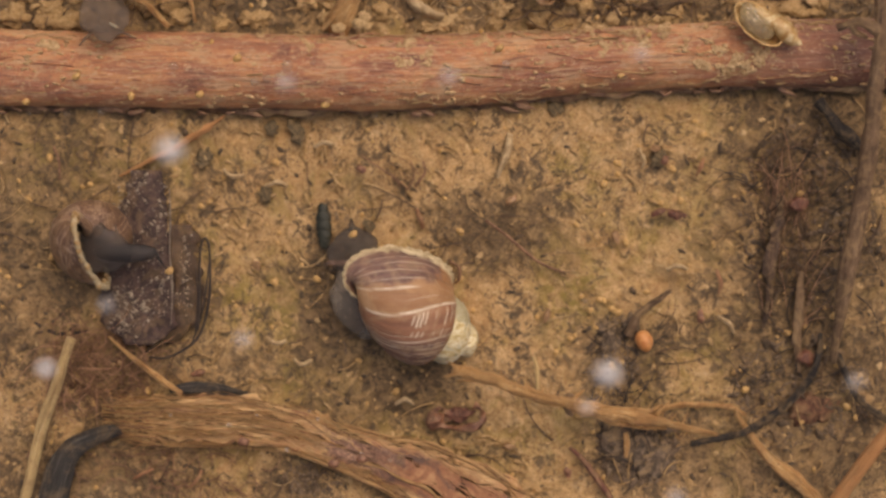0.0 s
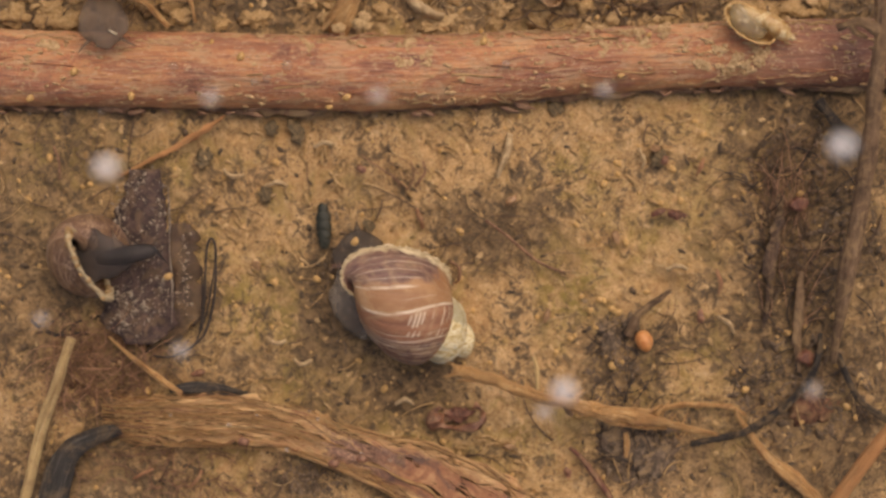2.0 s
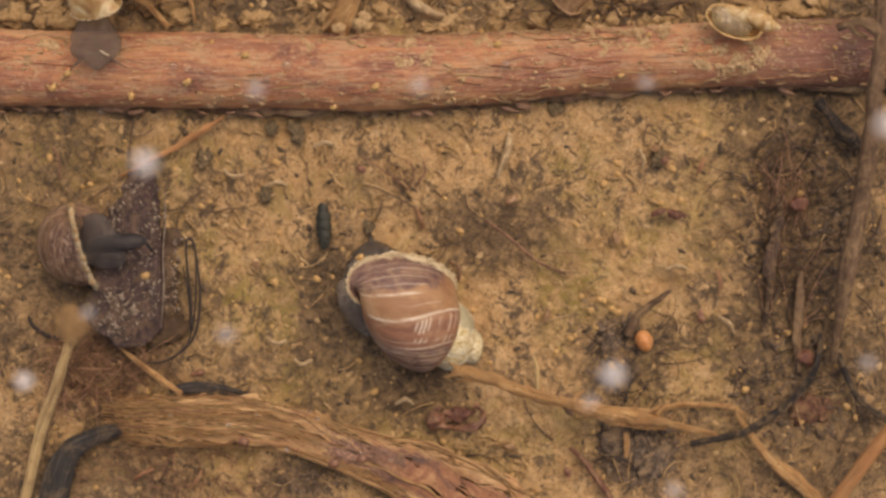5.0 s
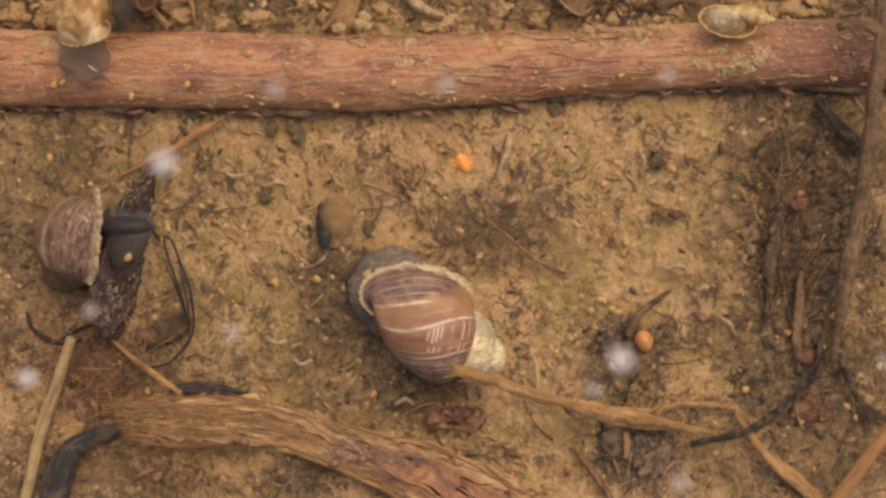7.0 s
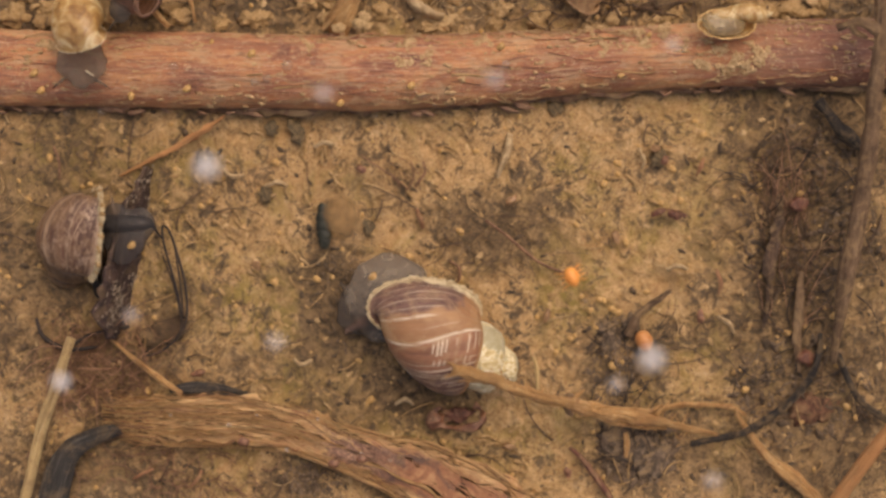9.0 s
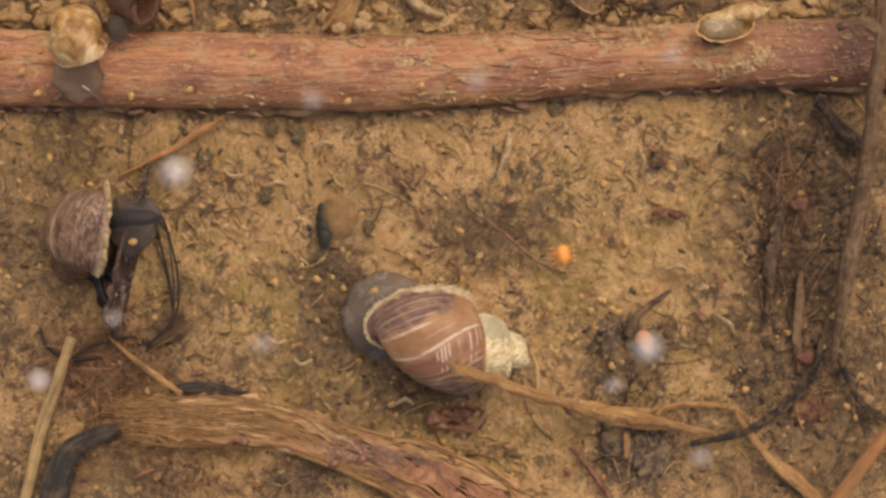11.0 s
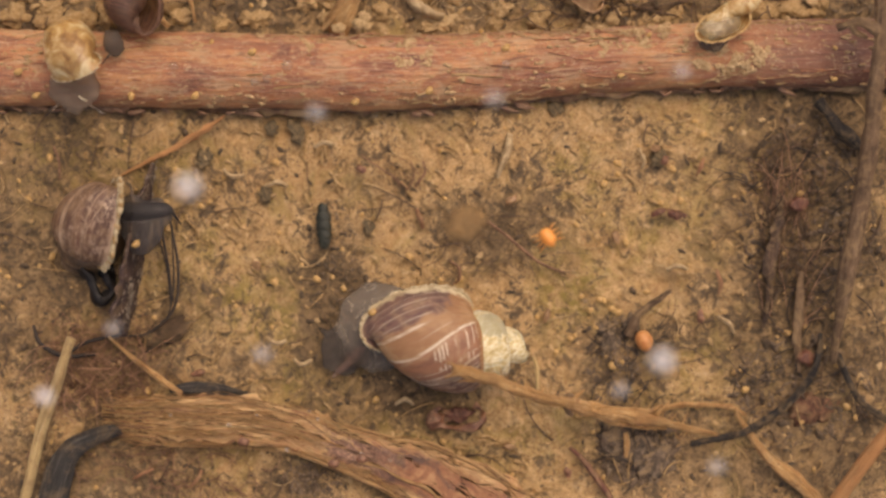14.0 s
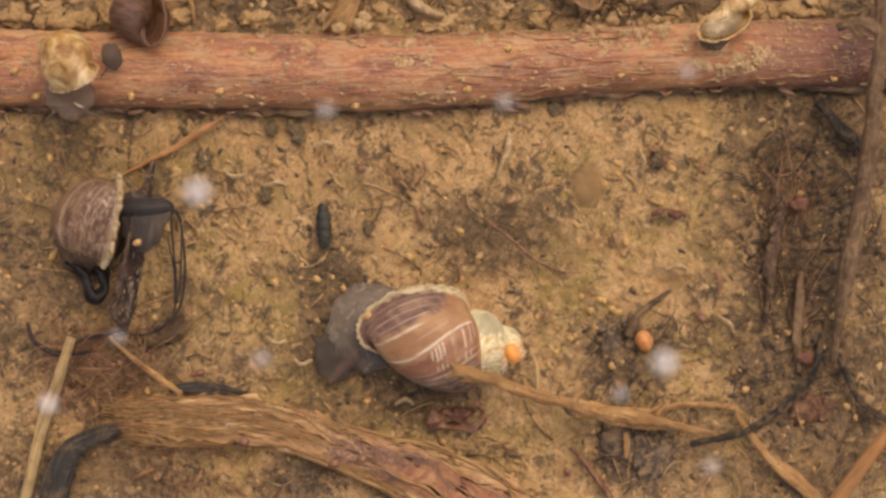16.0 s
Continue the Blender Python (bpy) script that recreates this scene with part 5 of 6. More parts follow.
def hairs(name, label, mat, cx, cy, ax, ay, n, ln, r, seed, turn=None, spread=3.14, lift=1.4, kind="stuff", curl=0.45):
    rng = np.random.RandomState(seed)
    shapes = []
    for k in range(n):
        x, y = cx + ax * rng.uniform(-1, 1), cy + ay * rng.uniform(-1, 1)
        a = rng.rand() * 6.28 if turn is None else turn + rng.uniform(-spread, spread)
        shapes.append(tube_shape(wisp(x, y, ln * (0.5 + rng.rand()), a, rng.uniform(-curl, curl), r * (0.6 + 0.8 * rng.rand()), lift * rng.rand(), 6), steps=3, sides=5, rough=0.2, seed=k))
    solo(name, data(*joined(shapes)[:2], mat), label, "root hairs", kind=kind)


def build_tangles():
    hairs("root_tangle", "russet root hairs tangled beside the straw", REDHAIR, -37.12, -13.38, 5.31, 4.06, 190, 5.0, 0.055, 71, curl=0.9)
    hairs("root_tangle", "pinkish root hairs crossing the straw", PINKHAIR, -38.38, -12.44, 4.69, 3.75, 50, 5.5, 0.055, 81, lift=4.0, curl=0.8)
    hairs("root_tangle", "pale fan of fibres on the dark strip", PINKHAIR, 37.12, 5.69, 1, 2.12, 16, 4.0, 0.05, 82, turn=1.35, spread=0.3, lift=2.0)
    hairs("root_tangle", "dark brown root hairs in the litter", HAIR, 37.4, 1.31, 3.2, 8.5, 90, 6.0, 0.055, 72, turn=1.4, spread=0.6)
    hairs("root_tangle", "upright tan fibres standing in the litter", PINKHAIR, 38.6, -2.0, 3.4, 9.0, 40, 5.5, 0.045, 83, turn=1.5, spread=0.35, lift=1.6)
    hairs("root_tangle", "black root hairs in the litter", BLACKHAIR, 39.75, -1.81, 6.88, 12.5, 80, 5.0, 0.07, 73)
    hairs("root_tangle", "fine dark rootlets beside the snail", HAIR, 6, 1.31, 6.88, 3.75, 40, 4.0, 0.045, 74, turn=-0.4, spread=0.9)
    hairs("root_tangle", "fine brown rootlets by the stem", REDHAIR, -3.38, 8.81, 3.12, 2.5, 9, 3.0, 0.04, 75, turn=1.5, spread=0.8)
    hairs("root_tangle", "brown threads above the stem", HAIR, -30.25, 26.31, 17.5, 1.56, 28, 4.0, 0.06, 76)
    hairs("root_tangle", "pale threads above the stem", PALEBIT, 2.25, 26.31, 5.62, 1.56, 36, 2.6, 0.06, 77)
    hairs("root_tangle", "brown threads above the stem", HAIR, 22.88, 26.62, 15.62, 0.94, 40, 5.0, 0.10, 78)
    hairs("root_tangle", "dark threads in charred crumbs", BLACKHAIR, 20.38, -16.19, 3.75, 7.5, 60, 4.0, 0.065, 79)
    hairs("root_tangle", "brown threads under the sheath", REDHAIR, -30.25, -24.94, 11.25, 2.5, 60, 5.0, 0.065, 80, curl=0.8)
    for rows in ([(-9.08, 10.39, 1, 0.1), (-7.07, 8.99, 1.6, 0.14), (-5.09, 7.63, 1.5, 0.14), (-3.86, 6.53, 1, 0.11)], [(-3.86, 6.53, 1, 0.12), (-3.23, 8, 1.6, 0.12), (-3.54, 9.76, 1.2, 0.09)], [(-3.05, 6.9, 1, 0.19), (-1.98, 8.44, 1.6, 0.19), (-2.24, 9.7, 1, 0.12)],
                 [(0.68, -1.31, 1, 0.19), (1.74, -2.05, 1.8, 0.25), (1.74, -3.35, 1.6, 0.25), (1.12, -3.79, 1.2, 0.12)], [(4.72, 3.17, 1.2, 0.25), (7.2, 1.3, 1.6, 0.25), (10.3, -1.3, 1.6, 0.25), (13.44, -2.67, 1, 0.19)],
                 [(-42.86, 11.26, 1, 0.19), (-42.22, 9.69, 1.4, 0.19), (-42.18, 7.65, 1, 0.19)]):
        solo("rootlet", tube([(*q[:3], q[3] * 0.7) for q in rows], REDHAIR, steps=6, sides=6, seed=len(rows)), "thin red-brown rootlet lying on silt", "root", "rootlets")
    rng = np.random.RandomState(90)
    for cx, cy, ax, ay, n, s in ((21.62, -22.44, 3.88, 3.44, 190, 0.75), (18.81, -12.44, 2.5, 5, 120, 0.4), (40.38, 3.81, 6.88, 10, 240, 0.5), (39.75, -15.56, 6.88, 5.62, 170, 0.5), (-11.5, -3.69, 2.5, 7.5, 60, 0.35), (-14.94, -25.56, 3.12, 1.62, 90, 0.4), (42.88, 26.44, 5.62, 1.25, 60, 0.35), (-40.88, 25.69, 8.75, 1.88, 50, 0.35)):
        rows = []
        for k in range(int(2.6 * n)):
            a, d = rng.rand() * 6.28, math.sqrt(rng.rand()) * 1.1
            x, y = cx + ax * d * math.cos(a), cy + ay * d * math.sin(a)
            q = s * (0.18 + 0.6 * rng.rand() ** 2.5)
            rows.append((x, y, float(height(x, y)) + 0.3 * q * max(0.0, 1 - d), q * (1 + 1.8 * rng.rand()), q * (0.5 + 0.4 * rng.rand()), q * 0.45, rng.rand() * 6.28))
        solo("charred_heap", crumbs(rows, CHAR, 1, 0.4, int(n)), "heap of blackened plant crumbs on silt", "plant litter", kind="stuff")


build_tangles()


def build_small():
    cu = base("curled_leaf", "small curled red-brown leaf scrap on silt", "leaf")
    ring = [(1.74 + 2.75 * math.cos(a), -18.24 - 1.45 * math.sin(a), 1.6 + 0.7 * math.sin(2 * a), 0.18 + 0.75 * math.sin(a * 1.5 + 0.6) ** 2) for a in np.linspace(-0.9, 3.9, 12)]
    part("curl", tube(ring, REDLEAF, steps=6, sides=14, rough=0.95, seed=4, flat=0.6), cu)
    part("leaf_floor", blob((1.7, 0.7, 0.12), MAROON, 4, 0.7, 2, 2.0), cu).matrix_local = at(*(1.37, -18.31, 0.7))
    solo("seed", blob((1.0, 1.25, 0.95), SEEDSKIN, 3, 0.06, 1), "round orange seed lying on silt", "seed", m=at(*(22.12, -10.07, 1.2), 0, 0, 20))
    solo("seed", blob((1.0, 0.85, 0.5), MAROON, 3, 0.3, 5, 1.8), "red-brown seed among root hairs", "seed", m=at(*(39.12, 4.92, 0.7)))
    solo("seed", blob((1.0, 0.8, 0.4), MAROON, 3, 0.35, 6, 1.8), "dark red seed in dark litter", "seed", m=at(*(40.2, -12.01, 0.9)))
    # flat blob added as the soft brown shadow below the rootlet loops
    solo("dark_wad", blob((2.9, 1.2, 0.35), SHADESKIN, 4, 0.45, 8, 1.8), "murky dark brown patch of made-up shade on silt", "plant litter", m=at(-30.9, -9.4, 0.7, 0, 0, 24))
    for x, y, z, a, b, turn, k in ((20.4, -21.9, 0.08, 3.4, 2.2, -28, 3), (23.8, -23.4, 0.08, 1.9, 2.7, -20, 4), (18.6, -10.2, 0.0, 1.4, 2.4, 12, 5), (20.6, -8.6, -0.08, 1.0, 1.4, -30, 6)):
        solo("dark_wad", blob((a, b, 0.5), CRUST, 4, 0.3, k, 3.4), "crumbling blackish crust of rotten plants on silt", "plant litter", "rotten crusts", m=at(x, y, float(height(x, y)) + z, 0, 0, turn))
    solo("rotten_leaf", blob((2.7, 2.0, 0.22), ROTRED, 4, 0.26, 9, 2.8), "soft red-brown rotten leaf sunk in silt", "leaf", m=at(41.2, -17.4, float(height(41.2, -17.4)) + 0.02, 0, 0, 25))
    pu = base("pupa", "small black jointed insect pupa on silt", "pupa", m=at(*(-13.13, 2.55, 0.9), 0, 0, 3))
    for k, (dy, r) in enumerate(((-1.6, 0.7), (-0.9, 0.86), (0.0, 0.9), (0.9, 0.88), (1.6, 0.66))):
        part("segment", blob((r, 0.95, r * 0.7), PUPASKIN, 3, 0.08, k), pu).matrix_local = at(0, dy, 0)
    wn_ = base("insect_wing_case", "dark broken insect wing case on silt", "insect remains")
    part("wing_case", blob((1.05, 0.5, 0.2), MAROON, 3, 0.5, 2, 1.8), wn_).matrix_local = at(*(25.57, 3.79, 1), 0, 0, -12)
    part("wing_case", blob((0.75, 0.35, 0.2), MAROON, 3, 0.5, 3, 1.8), wn_).matrix_local = at(*(23.7, 4.04, 1), 0, 0, 25)
    for k, (x, y, z) in enumerate(((-8.25, 2.44, 0.1), (-16.23, 13.05, 0.25), (-26.48, 10.05, 0.2), (-19.62, 6, 0.05), (12.55, 15.67, 0.2), (23.79, 10.05, 0.2), (-18.99, 13.31, 0.1))):
        solo("dark_flake", blob((0.62 + 0.2 * (k % 3), 1.3 if k == 1 else 0.85, 0.12), FLAKE, 4, 0.42, k, 2.6), "dark olive rotten flake on silt", "plant litter", "dark flakes", m=at(x, y, z, 0, 0, 20 * (k % 3)))
    sh = base("husk", "torn ochre husk with silt at its foot beside the stem", "plant litter")
    part("husk_wall", tube([(-8.6, 30.2, 2.4, 1.0), (-9.7, 27.6, 2.8, 1.1), (-10.9, 25.6, 2.6, 1.25), (-11.9, 24.3, 1.6, 1.3), (-12.4, 23.8, 1.0, 0.5)], ROOT, steps=8, sides=18, rough=0.35, seed=3, flat=0.4), sh)
    for k, (x, y, r) in enumerate(((-9.2, 24.6, 0.8), (-8.6, 25.4, 0.7), (-11.4, 24.2, 0.7), (-9.9, 26.2, 0.6), (-8.3, 24.4, 0.5))):
        part("silt_lump", blob((r, r * 0.8, r * 0.5), FLOCK, 4, 0.28, k, 2.6), sh).matrix_local = at(x, y, 2.6)


build_small()

# ---- animals ----


def foot_mesh(size, mat, seed=0, ruffle=1.0, taper=0.0):
    """A snail's soft foot: a flat lobed sole with a raised neck towards +y. taper: how much it narrows towards -y."""
    v, f = BALLS[4]
    v = v.copy()
    turn = np.arctan2(v[:, 0], v[:, 1])
    lobe = 1 + ruffle * 0.045 * np.sin(5 * turn + seed) + ruffle * 0.025 * np.sin(13 * turn + 2 * seed) + 0.12 * (lattice(v[:, 0] * 3 + 9, v[:, 1] * 3 + 5, 1, seed) - 0.5)
    z = np.where(v[:, 2] > 0, v[:, 2], v[:, 2] * 0.5)
    z = z * (1 + 0.12 * (lattice(v[:, 0] * 2.6 + 4, v[:, 1] * 2.6 + 8, 1, seed + 2) - 0.5))
    square = 1 + 0.35 * taper * np.abs(np.sin(2 * turn)) * np.hypot(v[:, 0], v[:, 1])
    wide = size[0] * lobe * square * (1 - taper * np.clip(-v[:, 1], -0.3, 1) * 0.8)
    w = np.stack([v[:, 0] * wide, v[:, 1] * lobe * square * size[1], z * size[2] * (1 - 0.45 * np.clip(v[:, 1], 0, 1))], -1)
    return data(w, f, mat)


def tentacle(p, q, r, mat):
    a, b = np.array(p, float), np.array(q, float)
    mid = (a + b) / 2 + np.array([0, 0, 0.25])
    return tube([(*a, r), (*mid, r * 0.7), (*b, r * 0.25)], mat, steps=5, sides=7, rough=0.1)


def build_snails():
    big = base("pond_snail", "large brown banded pond snail with a worn white apex", "snail")
    snail_shell(big, BUFFSHELL, LIPSKIN, 0.20, "", "ragged cream shell lip", length=18.8, wide=0.9, worn=0.10, lean=0.26, point=1.0)
    fo = part("foot", foot_mesh((4.9, 4.7, 1.6), GREYBODY, 1, 0.4), big, "grey speckled foot and head")
    # the head's darker skin has the shade beside the shell in its colour
    hd = part("head", foot_mesh((2.9, 2.5, 1.2), HEADSKIN, 5, 0.6), big, "dark grey lobed head")
    part("tentacle", tentacle((0.5, -2.2, 1.0), (-3.0, 0.9, 0.6), 0.75, PINKSKIN), hd, "blunt pinkish see-through feeler")
    part("tentacle", tentacle((1.4, 1.7, 0.1), (2.2, 2.9, -0.5), 0.5, HEADSKIN), hd)

    left = base("pond_snail", "mottled brown pond snail with a black body", "snail")
    snail_shell(left, BROWNSHELL, LIPSKIN, 0.50, "", "ragged cream shell lip", crust=120, length=14.8)
    lf = part("foot", foot_mesh((2.35, 2.9, 0.6), FILMBODY, 4, 0.6, 0.8), left, "smoky see-through foot")
    lh = part("head", foot_mesh((3.5, 1.1, 0.75), DARKBODY, 3, 0.3), left, "long black head")
    part("tentacle", tentacle((3.0, 0.4, 0.2), (4.2, -1.6, -0.6), 0.28, DARKBODY), lh)
    part("tentacle", tentacle((-0.6, 0.8, 0.3), (-1.1, 3.0, 0.1), 0.3, SMOKEBODY), lh, "thin see-through tentacle")

    gold = base("pond_snail", "golden translucent pond snail on the reed stem", "snail")
    snail_shell(gold, GOLDSHELL, GLOW, 0.06, "", "pale thin shell lip", length=10.2, wide=1.05, expand=1.75, core=2.8, flare=0.04)
    gf = part("foot", foot_mesh((2.6, 2.9, 1.2), SMOKEBODY, 2), gold, "smoky grey foot and head")
    part("tentacle", tentacle((-1.6, 2.0, 0.2), (-3.2, 3.0, -0.2), 0.22, SMOKEBODY), gf)
    part("tentacle", tentacle((1.6, 2.0, 0.2), (3.0, 3.2, -0.2), 0.22, SMOKEBODY), gf)
    part("mouth_edge", tube([(-1.5, 1.7, 0.6, 0.06), (-1.1, 1.5, 0.95, 0.10), (-0.7, 1.2, 1.05, 0.06)], GLOW, steps=3, sides=6), gf, "pale line on the head")

    amber = base("pond_snail", "small amber glassy pond snail upturned on the stem", "snail")
    snail_shell(amber, GOLDSHELL, AMBERRIM, 0.14, "", "bright pale rim of the mouth", length=6.6, end=0, wide=0.85, expand=2.5, flare=0.06, tilt=8, core=1.6, reach=7.6)
    af = part("foot", foot_mesh((1.5, 1.2, 0.9), SMOKEBODY, 6), amber, "dark grey foot")
    part("body", blob((2.35, 1.45, 0.55), GLASSBODY, 4, 0.12, 4), amber, "glassy mottled body in the mouth").matrix_local = at(-0.9, 0.6, -0.1, 0, 0, 6)

    red = base("ramshorn_snail", "dark red-brown glossy snail beside the golden one", "snail")
    snail_shell(red, REDSHELL, REDSHELL, 0.26, "", "thick red-brown shell lip", length=7.2, end=0, wide=1.0, tall=5.5, reach=8.0)
    rf = part("foot", foot_mesh((1.1, 1.5, 0.8), HEADSKIN, 7, 0.8), red, "dark grey foot and head")
    part("tentacle", tentacle((0.7, 1.0, 0.2), (2.0, 1.8, 0.1), 0.16, HEADSKIN), rf)

    hid = base("pond_snail", "brown see-through snail half hidden behind the stem", "snail")
    snail_shell(hid, HORNWALL, HORNWALL, 0.2, "", "thick horny shell lip", length=9.0)
    return big, fo, hd, left, lf, lh, gold, gf, amber, af, red, rf, hid


(BIG, BIG_FOOT, BIG_HEAD, LEFT, LEFT_FOOT, LEFT_HEAD, GOLD, GOLD_FOOT, AMBER, AMBER_FOOT, RED, RED_FOOT, HIDDEN) = build_snails()


def build_leaf():
    """The dark leaf scrap: a ragged plate round its own upright axis."""
    lf = base("leaf_scrap", "ragged dark purple-brown leaf scrap speckled with silt", "leaf")
    rows = 44
    v, f = [], []
    n = 16
    for i in range(rows):
        t = i / (rows - 1)
        y = 9.6 - 19.2 * t
        lo = np.interp(t, [0, 0.1, 0.3, 0.42, 0.6, 0.75, 0.9, 1.0], [-1.2, -2.0, -3.8, -4.6, -5.2, -5.4, -4.8, -2.4]) + 0.9 * (lattice(np.array(t * 22), np.array(3.0), 1, 5) - 0.5) + 0.4 * (lattice(np.array(t * 60), np.array(3.0), 1, 5) - 0.5)
        hi = np.interp(t, [0, 0.25, 0.45, 0.7, 0.9, 1.0], [1.6, 2.2, 2.4, 2.9, 3.0, 0.6]) + 0.35 * (lattice(np.array(t * 24), np.array(7.0), 1, 6) - 0.5) + 0.4 * (lattice(np.array(t * 60), np.array(9.0), 1, 6) - 0.5)
        for k in range(n):
            x = lo + (hi - lo) * k / (n - 1)
            z = 0.25 * math.sin(x * 0.9 + y * 0.35) + 0.3 * float(lattice(np.array(x), np.array(y), 1.6, 9)) - 0.02 * x * x
            v.append((x, y, z))
    for i in range(rows - 1):
        for k in range(n - 1):
            f.append((i * n + k, (i + 1) * n + k, (i + 1) * n + k + 1, i * n + k + 1))
    bl = part("blade", data(v, f, LEAFSKIN), lf)
    mod = bl.modifiers.new("thick", "SOLIDIFY")
    mod.thickness = 0.35 * MM
    fv, ff = [], []
    for i in range(26):
        t = i / 25
        y = 3.6 - 11.4 * t
        wide = (3.1 * math.sin(math.pi * (0.12 + 0.8 * t)) ** 0.5) * (0.6 + 0.55 * float(lattice(np.array(t * 9), np.array(4.0), 1, 3)) + 0.4 * float(lattice(np.array(t * 25), np.array(2.0), 1, 8)))
        for k in range(8):
            x = 2.3 + 0.6 * t + wide * k / 7
            fv.append((x, y, -0.6 + 0.9 * float(lattice(np.array(x), np.array(y), 0.9, 12)) - 0.08 * k))
    for i in range(25):
        for k in range(7):
            ff.append((i * 8 + k, (i + 1) * 8 + k, (i + 1) * 8 + k + 1, i * 8 + k + 1))
    fl = part("torn_flap", data(fv, ff, FLAPSKIN), lf, "thin brown see-through flap")
    fl.modifiers.new("thick", "SOLIDIFY").thickness = 0.2 * MM
    rng = np.random.RandomState(61)
    rows = []
    for cx, cy, ax, ay, n in ((-1.0, 8.0, 1.2, 1.0, 26), (-2.8, 5.0, 0.8, 1.6, 34), (1.5, 4.6, 0.6, 1.4, 26), (-0.6, 1.0, 2.2, 2.0, 30), (-3.2, -4.6, 1.6, 1.2, 60), (-0.8, -5.2, 1.5, 1.0, 46), (-2.6, -7.4, 1.4, 1.0, 34), (1.6, -3.4, 0.8, 2.4, 24), (4.4, 0.6, 0.7, 2.2, 34), (4.2, -4.2, 0.7, 2.4, 34)):
        for k in range(int(1.7 * n)):
            q = 0.045 + 0.19 * rng.rand() ** 4
            x, y = cx + ax * rng.randn() * 0.7, cy + ay * rng.randn() * 0.7
            z = 0.25 * math.sin(x * 0.9 + y * 0.35) + 0.3 * float(lattice(np.array(x), np.array(y), 1.6, 9)) - 0.02 * x * x
            if -4.6 < x < 2.4 or 3.0 < x < 4.8 and -7 < y < 3:
                rows.append((x, y, (z if x < 2.5 else -0.25) + 0.1, q * (1 + 1.2 * rng.rand()), q, q * 0.5, rng.rand() * 6.28))
    part("silt_dusting", crumbs(rows, FLECK, 1, 0.4, 62), lf, "pale flecks of silt")
    part("midrib", tube([(2.4, 7.6, 0.3, 0.05), (2.5, 4.0, 0.5, 0.11), (2.45, 0.6, 0.45, 0.09), (2.7, -3.0, 0.5, 0.12), (2.6, -7.4, 0.4, 0.05)], LEAFRIB, steps=8, sides=7, rough=0.4), lf, "pale grey midrib")
    return lf


LEAF = build_leaf()


def build_loops():
    lo = base("rootlet_loop", "thin black looping rootlets round the leaf scrap", "root")
    part("rootlet", tube([(-26.87, -8.92, 2, 0.12), (-26.63, -4.88, 2.4, 0.14), (-26.57, -0.56, 2.4, 0.14), (-26.26, 1.05, 2.4, 0.14), (-25.77, 0.93, 2.4, 0.14), (-25.52, -0.56, 2.4, 0.14), (-25.61, -5.5, 2.2, 0.15), (-26.89, -9.73, 1.8, 0.15), (-30.05, -11.86, 1.4, 0.14), (-32.47, -11.88, 1, 0.12)], BLACKHAIR, steps=8, sides=7), lo)
    part("rootlet", tube([(-25.46, -0.25, 2.4, 0.07), (-25.83, -3.65, 2.4, 0.1), (-26.5, -7.37, 2, 0.1), (-27.66, -10.61, 1.6, 0.1)], BLACKHAIR, steps=8, sides=6), lo)
    part("rootlet", tube([(-27.12, -1.8, 2, 0.07), (-26.84, -5.5, 2.2, 0.1), (-27.12, -9.22, 2, 0.1)], BLACKHAIR, steps=8, sides=6), lo)
    cu = base("black_curl", "black crumpled rootlet curl under the snail", "root")
    part("curl", tube([(-40.41, -1.3, 2.4, 0.6), (-39.06, -2.53, 3, 0.62), (-38.33, -4.25, 3, 0.45), (-37.5, -5.25, 2.8, 0.95), (-36.39, -4.5, 2.8, 0.4), (-36.76, -3.02, 2.8, 0.5), (-37.75, -2.28, 2.8, 0.37)], PITCH, steps=6, sides=11, rough=0.7), cu)
    part("curl", tube([(-38.05, -0.25, 1.8, 0.37), (-36.78, -1.8, 2, 0.37), (-36.19, -3.04, 1.8, 0.25)], PITCH, steps=6, sides=8, rough=0.3), cu)
    part("side_curl", tube([(-45.37, -8.34, 0.9, 0.19), (-44.5, -10.38, 1.2, 0.25), (-41.87, -11.74, 1.3, 0.25), (-38.47, -11.5, 1.2, 0.19)], BLACKHAIR, steps=6, sides=6), cu)
    part("side_curl", tube([(-41.89, -11.75, 1.2, 0.19), (-39.4, -10.19, 1.2, 0.19), (-35.05, -9.26, 1.2, 0.19)], BLACKHAIR, steps=6, sides=6), cu)
    return lo, cu


LOOPS, CURL = build_loops()


def shrimp(size=1.0):
    """A seed shrimp: a yellow bean with a seam."""
    v, f = BALLS[2]
    v = v * np.array([0.55, 0.40, 0.36]) * size
    v[:, 1] += 0.12 * size * (v[:, 0] / 0.55) ** 2
    return data(v, f, OSTRACOD)


SHRIMP = [shrimp(s) for s in (0.6, 0.78, 0.95)]
SHRIMP_TAGS = ("tiny yellow seed shrimp", "seed shrimp", "seed shrimps")


